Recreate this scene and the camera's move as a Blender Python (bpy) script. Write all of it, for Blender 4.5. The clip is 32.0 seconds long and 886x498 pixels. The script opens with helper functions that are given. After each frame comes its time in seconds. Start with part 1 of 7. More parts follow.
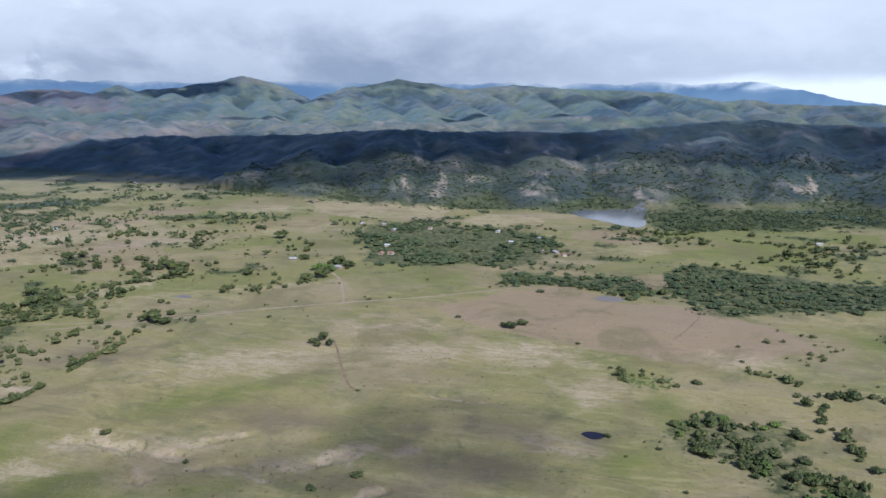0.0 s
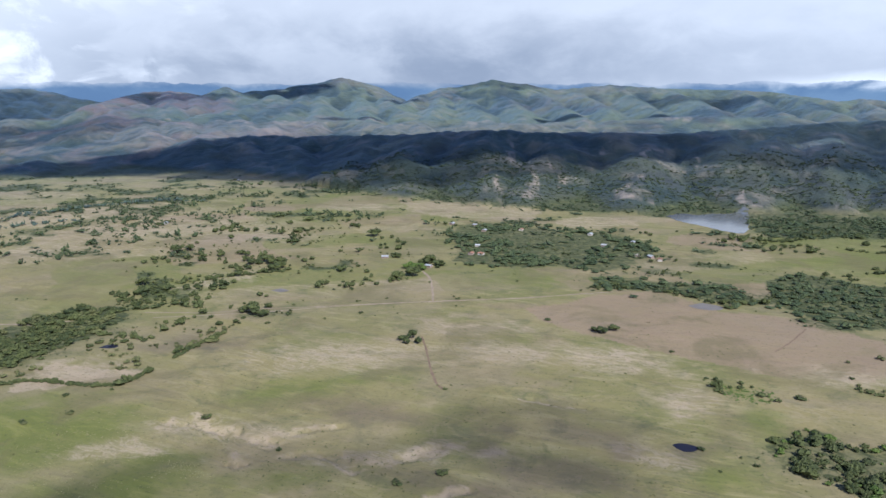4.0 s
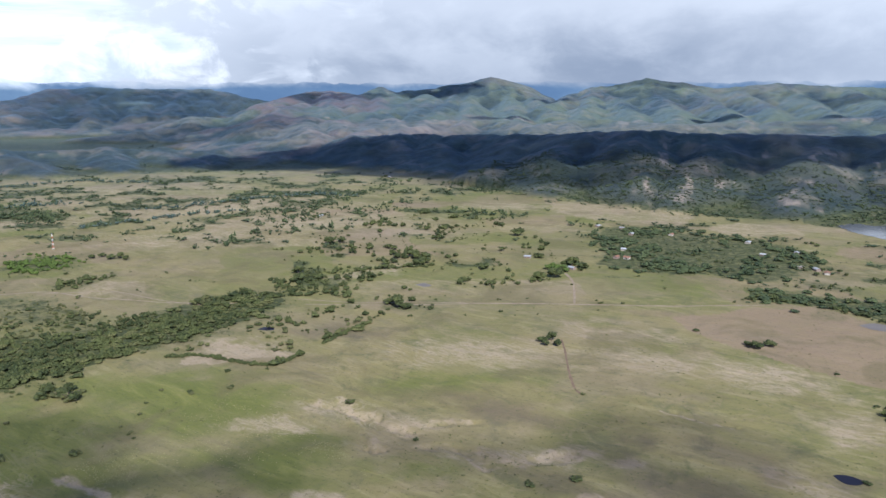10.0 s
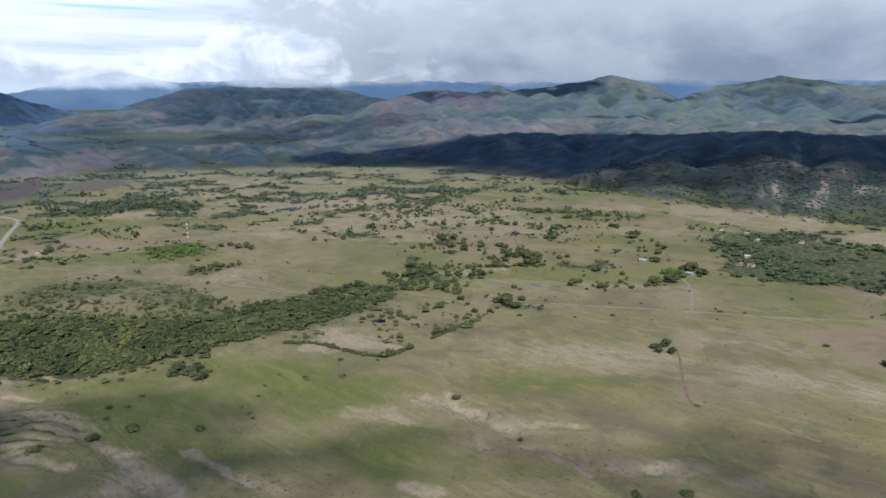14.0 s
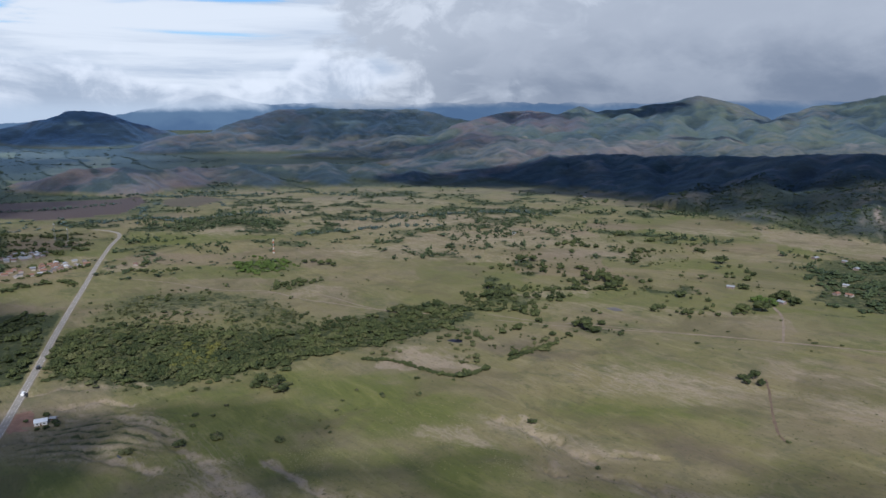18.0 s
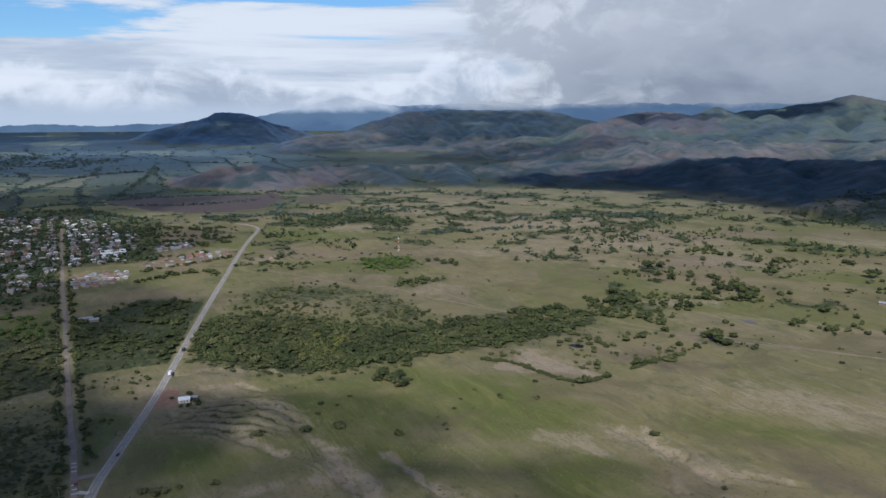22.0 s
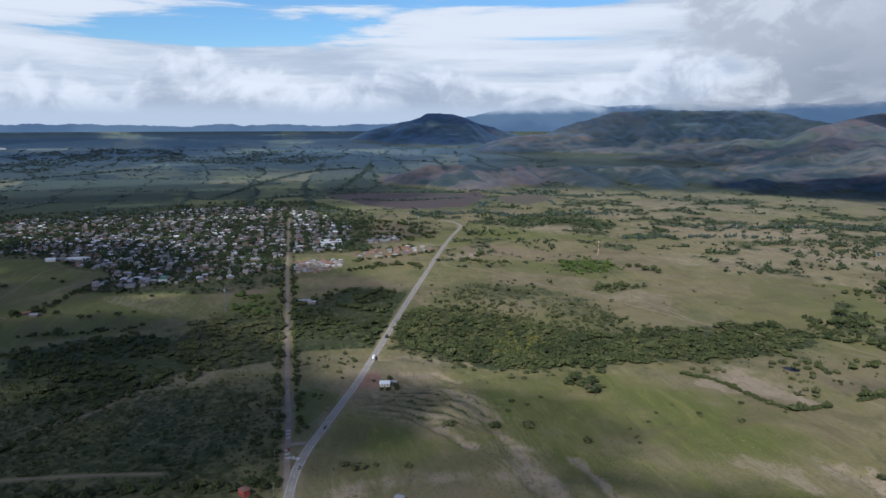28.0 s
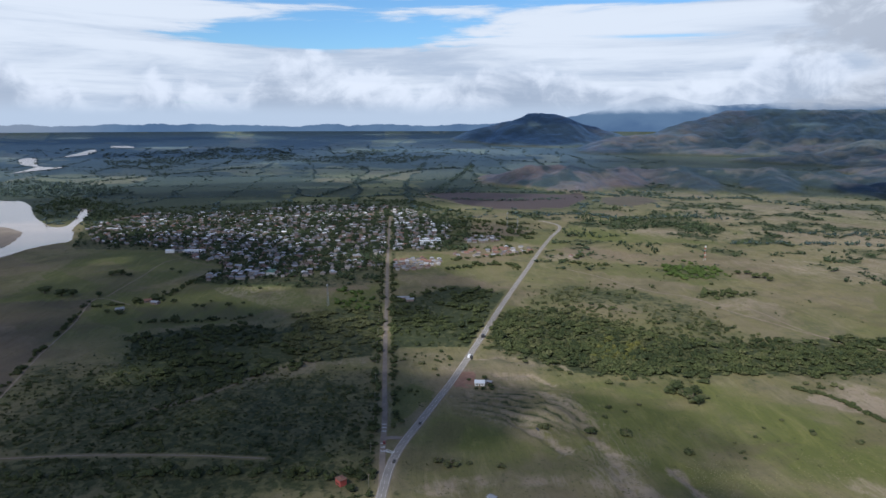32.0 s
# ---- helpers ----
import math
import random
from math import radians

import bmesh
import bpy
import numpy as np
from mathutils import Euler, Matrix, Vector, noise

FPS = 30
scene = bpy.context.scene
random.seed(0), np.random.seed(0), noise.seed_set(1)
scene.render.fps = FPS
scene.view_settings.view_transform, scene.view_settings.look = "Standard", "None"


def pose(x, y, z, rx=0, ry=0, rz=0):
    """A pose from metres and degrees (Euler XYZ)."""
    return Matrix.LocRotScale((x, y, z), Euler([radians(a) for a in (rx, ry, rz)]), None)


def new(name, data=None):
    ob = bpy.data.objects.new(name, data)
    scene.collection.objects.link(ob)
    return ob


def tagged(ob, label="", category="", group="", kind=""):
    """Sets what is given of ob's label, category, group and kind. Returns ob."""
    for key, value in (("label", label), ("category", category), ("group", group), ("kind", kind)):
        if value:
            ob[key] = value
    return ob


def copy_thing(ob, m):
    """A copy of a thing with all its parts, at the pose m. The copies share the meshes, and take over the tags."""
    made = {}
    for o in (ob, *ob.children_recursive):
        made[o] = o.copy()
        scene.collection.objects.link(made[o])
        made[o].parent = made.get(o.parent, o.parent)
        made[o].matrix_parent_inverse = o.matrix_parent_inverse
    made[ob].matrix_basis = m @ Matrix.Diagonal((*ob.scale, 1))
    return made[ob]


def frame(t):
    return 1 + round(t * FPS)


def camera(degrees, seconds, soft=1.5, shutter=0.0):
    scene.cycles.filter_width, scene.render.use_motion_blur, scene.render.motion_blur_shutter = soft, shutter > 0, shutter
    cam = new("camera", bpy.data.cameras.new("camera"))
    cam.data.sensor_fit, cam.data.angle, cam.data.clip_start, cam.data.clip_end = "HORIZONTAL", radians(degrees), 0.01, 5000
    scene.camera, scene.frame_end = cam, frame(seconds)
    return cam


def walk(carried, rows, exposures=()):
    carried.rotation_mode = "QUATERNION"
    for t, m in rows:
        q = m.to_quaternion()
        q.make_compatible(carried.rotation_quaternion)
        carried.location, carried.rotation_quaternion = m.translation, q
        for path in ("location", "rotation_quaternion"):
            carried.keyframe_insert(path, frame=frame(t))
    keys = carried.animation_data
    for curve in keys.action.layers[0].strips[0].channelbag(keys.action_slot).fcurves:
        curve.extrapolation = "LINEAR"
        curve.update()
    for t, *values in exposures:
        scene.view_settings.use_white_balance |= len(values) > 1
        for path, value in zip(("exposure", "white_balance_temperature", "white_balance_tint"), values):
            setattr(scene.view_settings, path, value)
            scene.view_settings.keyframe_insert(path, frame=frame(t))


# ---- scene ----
H = 240.0  # the camera hovers over the plain and turns
cam = camera(64.15, 32.0, soft=1.5)
ROWS = [
    (0.0, -0.0, -11.988, -0.133),
    (0.5, 0.912, -11.976, -0.075),
    (1.0, 1.817, -11.966, -0.052),
    (1.5, 2.746, -11.934, -0.065),
    (2.0, 3.66, -11.929, -0.05),
    (2.5, 4.587, -11.924, -0.035),
    (3.0, 5.507, -11.926, -0.02),
    (3.5, 6.474, -11.941, -0.004),
    (5.5, 10.3, -11.934, 0.03),
    (6.0, 11.291, -11.935, -0.025),
    (6.5, 12.255, -11.928, -0.021),
    (7.0, 13.224, -11.932, 0.009),
    (7.5, 14.199, -11.942, 0.027),
    (8.0, 15.189, -11.964, 0.017),
    (8.5, 16.216, -11.972, -0.007),
    (9.0, 17.225, -11.991, 0.042),
    (9.5, 18.171, -12.0, 0.038),
    (10.0, 19.208, -11.992, 0.043),
    (10.5, 20.226, -11.979, 0.068),
    (11.0, 21.546, -11.958, 0.042),
    (11.5, 22.926, -11.929, 0.083),
    (12.0, 24.255, -11.925, 0.038),
    (12.5, 25.5, -11.916, 0.018),
    (13.0, 26.652, -11.889, 0.001),
    (13.5, 27.528, -11.898, 0.013),
    (14.0, 28.415, -12.112, 0.004),
    (14.5, 29.31, -12.496, 0.005),
    (16.5, 32.629, -11.621, 0.002),
    (17.0, 33.412, -11.048, 0.008),
    (17.5, 34.212, -10.515, 0.008),
    (18.0, 34.908, -10.463, 0.014),
    (18.5, 35.86, -10.452, 0.038),
    (19.0, 37.324, -10.447, 0.012),
    (19.5, 39.048, -10.433, 0.026),
    (20.0, 40.584, -10.43, 0.004),
    (20.5, 41.182, -10.43, 0.033),
    (21.0, 42.14, -10.404, 0.028),
    (21.5, 43.527, -10.374, 0.019),
    (22.0, 44.962, -10.374, 0.014),
    (22.5, 46.347, -10.375, -0.001),
    (23.0, 47.725, -10.362, 0.002),
    (23.5, 49.108, -10.362, 0.014),
    (24.0, 50.501, -10.359, 0.004),
    (24.5, 51.916, -10.347, -0.008),
    (25.0, 53.344, -10.352, -0.031),
    (25.5, 54.772, -10.35, -0.004),
    (26.0, 56.192, -10.349, 0.027),
    (26.5, 57.637, -10.344, 0.003),
    (28.5, 62.244, -10.326, -0.067),
    (29.0, 63.255, -10.331, -0.033),
    (29.5, 64.285, -10.327, -0.02),
    (30.0, 65.317, -10.339, -0.028),
    (30.5, 66.318, -10.358, -0.037),
    (31.0, 67.304, -10.356, -0.067),
    (31.5, 68.281, -10.353, -0.02),
    (32.0, 69.282, -10.337, -0.025),
]
EXPOSURES = [(0, 0.08, 5580, 10), (1.5, 0.16, 5600, 10), (5, 0.16, 5700, 10), (10, 0.13, 5750, 10), (12, 0.08, 5750, 10), (13, -0.02, 5740, 10), (14, -0.18, 5740, 10), (17.5, -0.52, 5730, 10), (22, -0.62, 5740, 10), (32, -0.55, 5720, 10)]
walk(cam, [(t, pose(0, 0, H, 90 + p, r, y)) for t, y, p, r in ROWS], EXPOSURES)

# ---- light: a high sun between clouds, bright broken cloud over the whole sky ----
SUN_AZ, SUN_EL = -145.0, 43.0
SUN_DIR = Vector((-math.sin(radians(SUN_AZ)) * math.cos(radians(SUN_EL)),
                  math.cos(radians(SUN_AZ)) * math.cos(radians(SUN_EL)), math.sin(radians(SUN_EL))))
sun = new("sun", bpy.data.lights.new("sun", "SUN"))
sun.data.energy, sun.data.angle, sun.data.color = 6.4, radians(0.6), (1.0, 0.925, 0.80)
sun.rotation_mode = "QUATERNION"
sun.rotation_quaternion = SUN_DIR.to_track_quat("Z", "Y")


class Net:
    """A small helper that lays nodes into a tree."""

    def __init__(self, tree):
        self.tree = tree

    def node(self, kind, operation=None, layer=None):
        n = self.tree.nodes.new(kind)
        if operation:
            n.operation = operation
        if layer:
            n.layer_name = layer
        return n

    def link(self, a, b):
        self.tree.links.new(a, b)

    def put(self, socket, value):
        if isinstance(value, bpy.types.NodeSocket):
            self.link(value, socket)
        else:
            socket.default_value = value

    def math(self, op, a, b=0.0, clamp=False):
        n = self.node("ShaderNodeMath", operation=op)
        n.use_clamp = clamp
        self.put(n.inputs[0], a)
        self.put(n.inputs[1], b)
        return n.outputs[0]

    def span(self, v, lo, hi, to_lo=0.0, to_hi=1.0):
        n = self.node("ShaderNodeMapRange")
        n.interpolation_type = "SMOOTHSTEP"
        for i, a in enumerate((v, lo, hi, to_lo, to_hi)):
            self.put(n.inputs[i], a)
        return n.outputs[0]

    def mix(self, f, a, b):
        n = self.node("ShaderNodeMix")
        n.data_type = "RGBA"
        self.put(n.inputs[0], f)
        for s, v in ((n.inputs[6], a), (n.inputs[7], b)):
            if isinstance(v, tuple) and len(v) == 3:
                v = (*v, 1.0)
            self.put(s, v)
        return n.outputs[2]

    def noise(self, vector, scale, detail=4.0, rough=0.55, distort=0.0):
        n = self.node("ShaderNodeTexNoise")
        if vector is not None:
            self.link(vector, n.inputs["Vector"])
        for key, v in (("Scale", scale), ("Detail", detail), ("Roughness", rough), ("Distortion", distort)):
            n.inputs[key].default_value = v
        return n.outputs["Fac"]

    def stretch(self, vector, by, shift=(0, 0, 0), turn=(0, 0, 0)):
        n = self.node("ShaderNodeMapping")
        self.link(vector, n.inputs["Vector"])
        n.inputs["Location"].default_value, n.inputs["Scale"].default_value = shift, by
        n.inputs["Rotation"].default_value = [radians(a) for a in turn]
        return n.outputs["Vector"]


def build_world():
    world = bpy.data.worlds.new("sky")
    scene.world = world
    world.use_nodes = True
    world.node_tree.nodes.clear()
    g = Net(world.node_tree)
    way = g.node("ShaderNodeTexCoord").outputs["Generated"]
    axes = g.node("ShaderNodeSeparateXYZ")
    g.link(way, axes.inputs[0])
    x, y, z = axes.outputs
    air = g.node("ShaderNodeTexSky")
    air.sky_type, air.sun_disc = "NISHITA", False
    air.sun_elevation, air.sun_rotation = radians(SUN_EL), radians(-SUN_AZ)
    air.altitude, air.dust_density = 400.0, 0.6
    blue = air.outputs[0]
    clear = g.node("ShaderNodeVectorMath", operation="MULTIPLY")
    g.link(blue, clear.inputs[0])
    clear.inputs[1].default_value = (0.105, 0.142, 0.170)
    zenith = g.node("ShaderNodeVectorMath", operation="MULTIPLY")
    g.link(blue, zenith.inputs[0])
    zenith.inputs[1].default_value = (0.072, 0.098, 0.142)
    # cloud billows, flatter towards the horizon
    big = g.noise(g.stretch(way, (1, 1, 3.0)), 3.0, 7, 0.55, 0.3)
    fine = g.noise(g.stretch(way, (1, 1, 1.9), (3.1, 1.7, 0.4)), 9.0, 9, 0.58, 0.25)
    veil = g.noise(g.stretch(way, (1, 1, 10), (7.0, 2.0, 1.0)), 2.6, 7, 0.6, 0.4)
    body = g.math("ADD", g.math("MULTIPLY", big, 0.6), g.math("MULTIPLY", fine, 0.4))
    rag = g.math("SUBTRACT", fine, 0.5)

    def facing(az):
        return g.math("ADD", g.math("MULTIPLY", x, -math.sin(radians(az))), g.math("MULTIPLY", y, math.cos(radians(az))))

    # the heavy bank that sits on the mountains
    edge = g.math("ADD", facing(14), g.math("MULTIPLY", rag, 0.16))
    edge = g.math("ADD", edge, g.math("MULTIPLY", g.math("SUBTRACT", big, 0.5), 0.22))
    left = g.span(facing(104), -0.12, 0.12)
    bank = g.math("ADD", g.math("MULTIPLY", left, g.span(edge, 0.852, 0.886)),
                  g.math("MULTIPLY", g.math("SUBTRACT", 1.0, left), g.span(edge, 0.50, 0.66)))
    low = g.span(g.math("ADD", z, g.math("MULTIPLY", rag, 0.10)), 0.125, 0.03)
    grey = g.mix(low, (0.63, 0.665, 0.73), (0.31, 0.36, 0.45))
    grey = g.mix(g.math("MULTIPLY", g.span(body, 0.42, 0.64), 0.42), grey, (0.80, 0.83, 0.88))
    grey = g.mix(g.math("MULTIPLY", g.span(facing(-40), 0.70, 0.98), 0.55), grey, (0.76, 0.80, 0.865))
    rim = g.math("MULTIPLY", left, g.span(edge, 1.0, 0.87))
    grey = g.mix(g.math("MULTIPLY", rim, 0.7), grey, (0.80, 0.835, 0.885))
    curl = g.noise(g.stretch(way, (1, 1, 1.5), (2.0, 6.0, 1.0)), 13.0, 9, 0.6, 0.5)
    grey = g.mix(g.math("MULTIPLY", g.math("MULTIPLY", rim, g.span(curl, 0.46, 0.62)), 0.85), grey, (1.08, 1.10, 1.13))
    # a bright slot under the bank, over the eastern range
    slot = g.math("MULTIPLY", g.span(facing(-36), 0.925, 0.975), g.span(g.math("ADD", z, g.math("MULTIPLY", rag, 0.03)), 0.034, 0.016))
    grey = g.mix(g.math("MULTIPLY", slot, 0.85), grey, (0.98, 1.02, 1.07))
    # streaks above, cumulus heaps low over the horizon
    lit = g.mix(g.span(veil, 0.34, 0.62), (0.74, 0.82, 0.93), (1.16, 1.19, 1.22))
    knob = g.noise(g.stretch(way, (1, 1, 1.3), (5.0, 0.3, 2.0)), 22.0, 6, 0.55, 0.2)
    crown_line = g.math("ADD", g.math("MULTIPLY", g.noise(g.stretch(way, (1, 1, 0.3), (1.2, 4.0, 0.7)), 9.0, 3, 0.5), 0.20), -0.035)
    crown_line = g.math("ADD", crown_line, g.math("MULTIPLY", g.math("SUBTRACT", knob, 0.5), 0.075))
    shade = g.math("ADD", g.math("MULTIPLY", g.math("SUBTRACT", z, crown_line), 9.0), g.math("MULTIPLY", g.math("SUBTRACT", knob, 0.5), 1.6))
    shade = g.math("ADD", shade, g.math("MULTIPLY", g.math("SUBTRACT", curl, 0.5), 2.4))
    heap = g.mix(g.span(shade, -0.75, 0.15), (0.58, 0.655, 0.765), (1.24, 1.26, 1.30))
    heaped = g.math("MULTIPLY", g.span(g.math("SUBTRACT", crown_line, z), 0.0, 0.02), 0.78)
    puff = g.mix(heaped, lit, heap)
    puff = g.mix(g.span(z, 0.030, 0.004), puff, (0.78, 0.88, 1.0))
    # a clear gap high over the valley
    gap = g.math("MULTIPLY", g.span(facing(70), 0.86, 0.96), g.span(z, 0.080, 0.11))
    gap = g.math("MULTIPLY", gap, g.span(z, 0.24, 0.17))
    open_sky = g.span(g.math("SUBTRACT", gap, g.math("MULTIPLY", g.math("SUBTRACT", veil, 0.42), 4.0)), 0.35, 0.85)
    # overhead the cover is broken and mostly blue
    high = g.span(g.math("ADD", z, g.math("MULTIPLY", g.math("SUBTRACT", big, 0.5), 0.5)), 0.20, 0.36)
    high = g.math("MULTIPLY", high, 0.95)
    broken = g.mix(high, g.mix(open_sky, puff, clear.outputs[0]), zenith.outputs[0])
    bank = g.math("MULTIPLY", bank, g.math("SUBTRACT", 1.0, high))
    colour = g.mix(bank, broken, grey)
    # the farthest ranges, haze painted into their blue, tops lost in the cloud
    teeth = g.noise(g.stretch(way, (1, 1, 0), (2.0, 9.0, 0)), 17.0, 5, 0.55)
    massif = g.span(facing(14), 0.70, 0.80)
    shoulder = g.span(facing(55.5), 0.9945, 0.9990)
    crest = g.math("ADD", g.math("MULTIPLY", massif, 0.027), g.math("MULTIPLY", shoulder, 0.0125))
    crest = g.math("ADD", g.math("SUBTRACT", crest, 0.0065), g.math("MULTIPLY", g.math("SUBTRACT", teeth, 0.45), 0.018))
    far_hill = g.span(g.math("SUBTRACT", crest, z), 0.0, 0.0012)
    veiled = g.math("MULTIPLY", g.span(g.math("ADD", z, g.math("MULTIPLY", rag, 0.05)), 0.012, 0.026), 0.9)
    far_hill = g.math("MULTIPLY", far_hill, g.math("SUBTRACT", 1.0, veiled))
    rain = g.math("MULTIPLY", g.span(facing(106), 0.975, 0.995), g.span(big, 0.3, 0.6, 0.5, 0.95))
    hazed_hill = g.mix(g.span(fine, 0.4, 0.62), (0.135, 0.225, 0.375), (0.19, 0.295, 0.445))
    hazed_hill = g.mix(rain, hazed_hill, (0.40, 0.46, 0.55))
    colour = g.mix(far_hill, colour, hazed_hill)
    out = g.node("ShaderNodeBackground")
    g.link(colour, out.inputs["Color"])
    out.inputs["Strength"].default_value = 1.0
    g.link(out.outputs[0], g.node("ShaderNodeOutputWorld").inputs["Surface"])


build_world()


# ---- materials ----
def material(name, rough=0.9, metal=0.0):
    m = bpy.data.materials.new(name)
    m.use_nodes = True
    m.node_tree.nodes.clear()
    g = Net(m.node_tree)
    shader = g.node("ShaderNodeBsdfPrincipled")
    shader.inputs["Roughness"].default_value = rough
    shader.inputs["Metallic"].default_value = metal
    shader.inputs["Specular IOR Level"].default_value = 0.2
    g.link(shader.outputs[0], g.node("ShaderNodeOutputMaterial").inputs["Surface"])
    return m, g, shader


def bumped(g, shader, height, distance, strength=0.6):
    b = g.node("ShaderNodeBump")
    b.inputs["Distance"].default_value, b.inputs["Strength"].default_value = distance, strength
    g.link(height, b.inputs["Height"])
    g.link(b.outputs[0], shader.inputs["Normal"])


def ground_material():
    m, g, s = material("ground_cover", 0.95)
    here = g.node("ShaderNodeNewGeometry").outputs["Position"]
    one = g.node("ShaderNodeSeparateColor")
    g.link(g.node("ShaderNodeVertexColor", layer="cover").outputs["Color"], one.inputs[0])
    two = g.node("ShaderNodeSeparateColor")
    g.link(g.node("ShaderNodeVertexColor", layer="soil").outputs["Color"], two.inputs[0])
    lush, pale, rust = one.outputs[:3]
    plough, floor, hill = two.outputs[:3]
    broad = g.noise(here, 0.006, 5, 0.6, 0.4)
    middle = g.noise(here, 0.028, 7, 0.66, 0.6)
    streak = g.noise(g.stretch(g.stretch(here, (1, 1, 1), turn=(0, 0, 17)), (0.014, 0.056, 0.02)), 1.0, 8, 0.68, 1.5)
    swell = g.noise(g.stretch(g.stretch(here, (1, 1, 1), turn=(0, 0, 17)), (0.011, 0.040, 0.02), (3.0, 1.0, 0)), 1.0, 4, 0.55, 1.2)
    patch = g.noise(here, 0.075, 6, 0.68, 0.5)
    tuft = g.noise(here, 0.30, 5, 0.7)
    # grazed grass: olive, straw and worn earth
    base = g.mix(g.span(broad, 0.35, 0.65), (0.139, 0.134, 0.050), (0.200, 0.167, 0.076))
    base = g.mix(g.math("MULTIPLY", g.span(streak, 0.50, 0.64), 0.62), base, (0.246, 0.212, 0.108))
    base = g.mix(g.math("MULTIPLY", g.span(middle, 0.50, 0.66), 0.7), base, (0.096, 0.099, 0.044))
    base = g.mix(g.math("MULTIPLY", g.span(patch, 0.53, 0.66), 0.55), base, (0.220, 0.179, 0.098))

    def worn(amount, a, lo, hi):
        return g.math("MULTIPLY", amount, g.span(a, lo, hi, 0.3, 1.0))

    def spread(amount, a, gain, lo, hi):
        """A share that fills in from the thickest spots of a noise, with ragged edges."""
        return g.span(g.math("ADD", amount, g.math("MULTIPLY", g.math("SUBTRACT", a, 0.5), gain)), lo, hi)

    crackle = g.math("ADD", g.math("MULTIPLY", streak, 0.55), g.math("MULTIPLY", patch, 0.45))
    base = g.mix(g.math("MULTIPLY", spread(lush, crackle, 1.6, 0.05, 1.0), 0.9), base, (0.084, 0.101, 0.021))
    base = g.mix(g.math("MULTIPLY", worn(lush, streak, 0.45, 0.64), 0.5), base, (0.200, 0.190, 0.058))
    base = g.mix(g.math("MULTIPLY", spread(rust, g.math("ADD", g.math("MULTIPLY", middle, 0.5), g.math("MULTIPLY", crackle, 0.5)), 1.8, 0.10, 1.25), 0.85), base, (0.214, 0.152, 0.106))
    base = g.mix(g.math("MULTIPLY", spread(pale, crackle, 2.2, 0.05, 0.75), 0.55), base, (0.250, 0.205, 0.122))
    base = g.mix(g.math("MULTIPLY", spread(pale, crackle, 3.6, 0.45, 1.10), 0.9), base, (0.305, 0.242, 0.168))
    # rills: thin branching lines of bare earth and darker grass
    rill = g.noise(g.stretch(g.stretch(here, (1, 1, 1), turn=(0, 0, 20)), (0.020, 0.055, 0.02), (4.0, 7.0, 0)), 1.0, 7, 0.62, 2.2)
    line = g.math("SUBTRACT", 1.0, g.math("ABSOLUTE", g.math("MULTIPLY", g.math("SUBTRACT", rill, 0.5), 9.0)))
    thin = g.math("MULTIPLY", g.span(line, 0.45, 0.95), g.math("SUBTRACT", 1.0, hill))
    base = g.mix(g.math("MULTIPLY", thin, g.math("MULTIPLY", g.span(g.math("ADD", pale, g.math("MULTIPLY", g.math("SUBTRACT", broad, 0.5), 1.6)), 0.0, 0.5), 0.6)), base, (0.300, 0.245, 0.170))
    clay = g.noise(g.stretch(here, (1, 1.6, 1), (210.0, 330.0, 0)), 0.0045, 6, 0.62, 0.7)
    base = g.mix(g.math("MULTIPLY", g.math("MULTIPLY", g.span(clay, 0.46, 0.64), 0.5), g.math("SUBTRACT", 1.0, lush, True)), base, (0.208, 0.160, 0.112))
    dusk = g.noise(g.stretch(here, (1, 1, 1), (90.0, 40.0, 0)), 0.011, 6, 0.62, 0.8)
    base = g.mix(g.math("MULTIPLY", g.span(dusk, 0.50, 0.64), 0.55), base, (0.112, 0.096, 0.046))
    base = g.mix(plough, base, (0.078, 0.056, 0.050))
    # scrub: rough green grass, closing to dark low bushes
    shrub = g.noise(here, 0.11, 5, 0.66, 0.5)
    base = g.mix(g.math("MULTIPLY", floor, g.span(middle, 0.25, 0.6, 0.55, 0.95)), base, (0.076, 0.086, 0.033))
    # dark low scrub, which also paints the shade between tree crowns
    base = g.mix(g.math("MULTIPLY", spread(floor, shrub, 2.6, 0.42, 0.95), 0.85), base, (0.030, 0.040, 0.015))
    # hillsides: dark scrub, then grass spurs, red earth and bare rock by their own shares
    crag = g.noise(here, 0.02, 8, 0.68, 0.3)
    fold = g.noise(here, 0.008, 7, 0.62, 0.5)
    # scrub darkened and blued, so part of the folds' shade is painted
    hills = g.mix(g.span(crag, 0.35, 0.65), (0.016, 0.027, 0.028), (0.036, 0.049, 0.043))
    # distance haze, also put into the grass as a cooler colour
    haze_sheen = g.node("ShaderNodeVertexColor", layer="cover").outputs["Alpha"]
    grass = g.mix(g.span(haze_sheen, 0.2, 0.9), (0.075, 0.087, 0.038), (0.085, 0.104, 0.067))
    hills = g.mix(worn(lush, crag, 0.30, 0.55), hills, grass)
    hills = g.mix(worn(rust, fold, 0.35, 0.6), hills, (0.112, 0.080, 0.078))
    hills = g.mix(worn(pale, crag, 0.38, 0.6), hills, (0.215, 0.180, 0.150))
    base = g.mix(hill, base, hills)
    base = g.mix(g.math("MULTIPLY", g.span(tuft, 0.54, 0.70), g.math("SUBTRACT", 0.7, g.math("MULTIPLY", hill, 0.7))), base, (0.058, 0.066, 0.028))
    g.link(base, s.inputs["Base Color"])
    # a cool blue sheen, growing with distance, stands in for haze
    g.link(g.math("ADD", g.math("MULTIPLY", haze_sheen, 0.13), 0.01), s.inputs["Sheen Weight"])
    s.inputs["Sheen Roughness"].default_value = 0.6
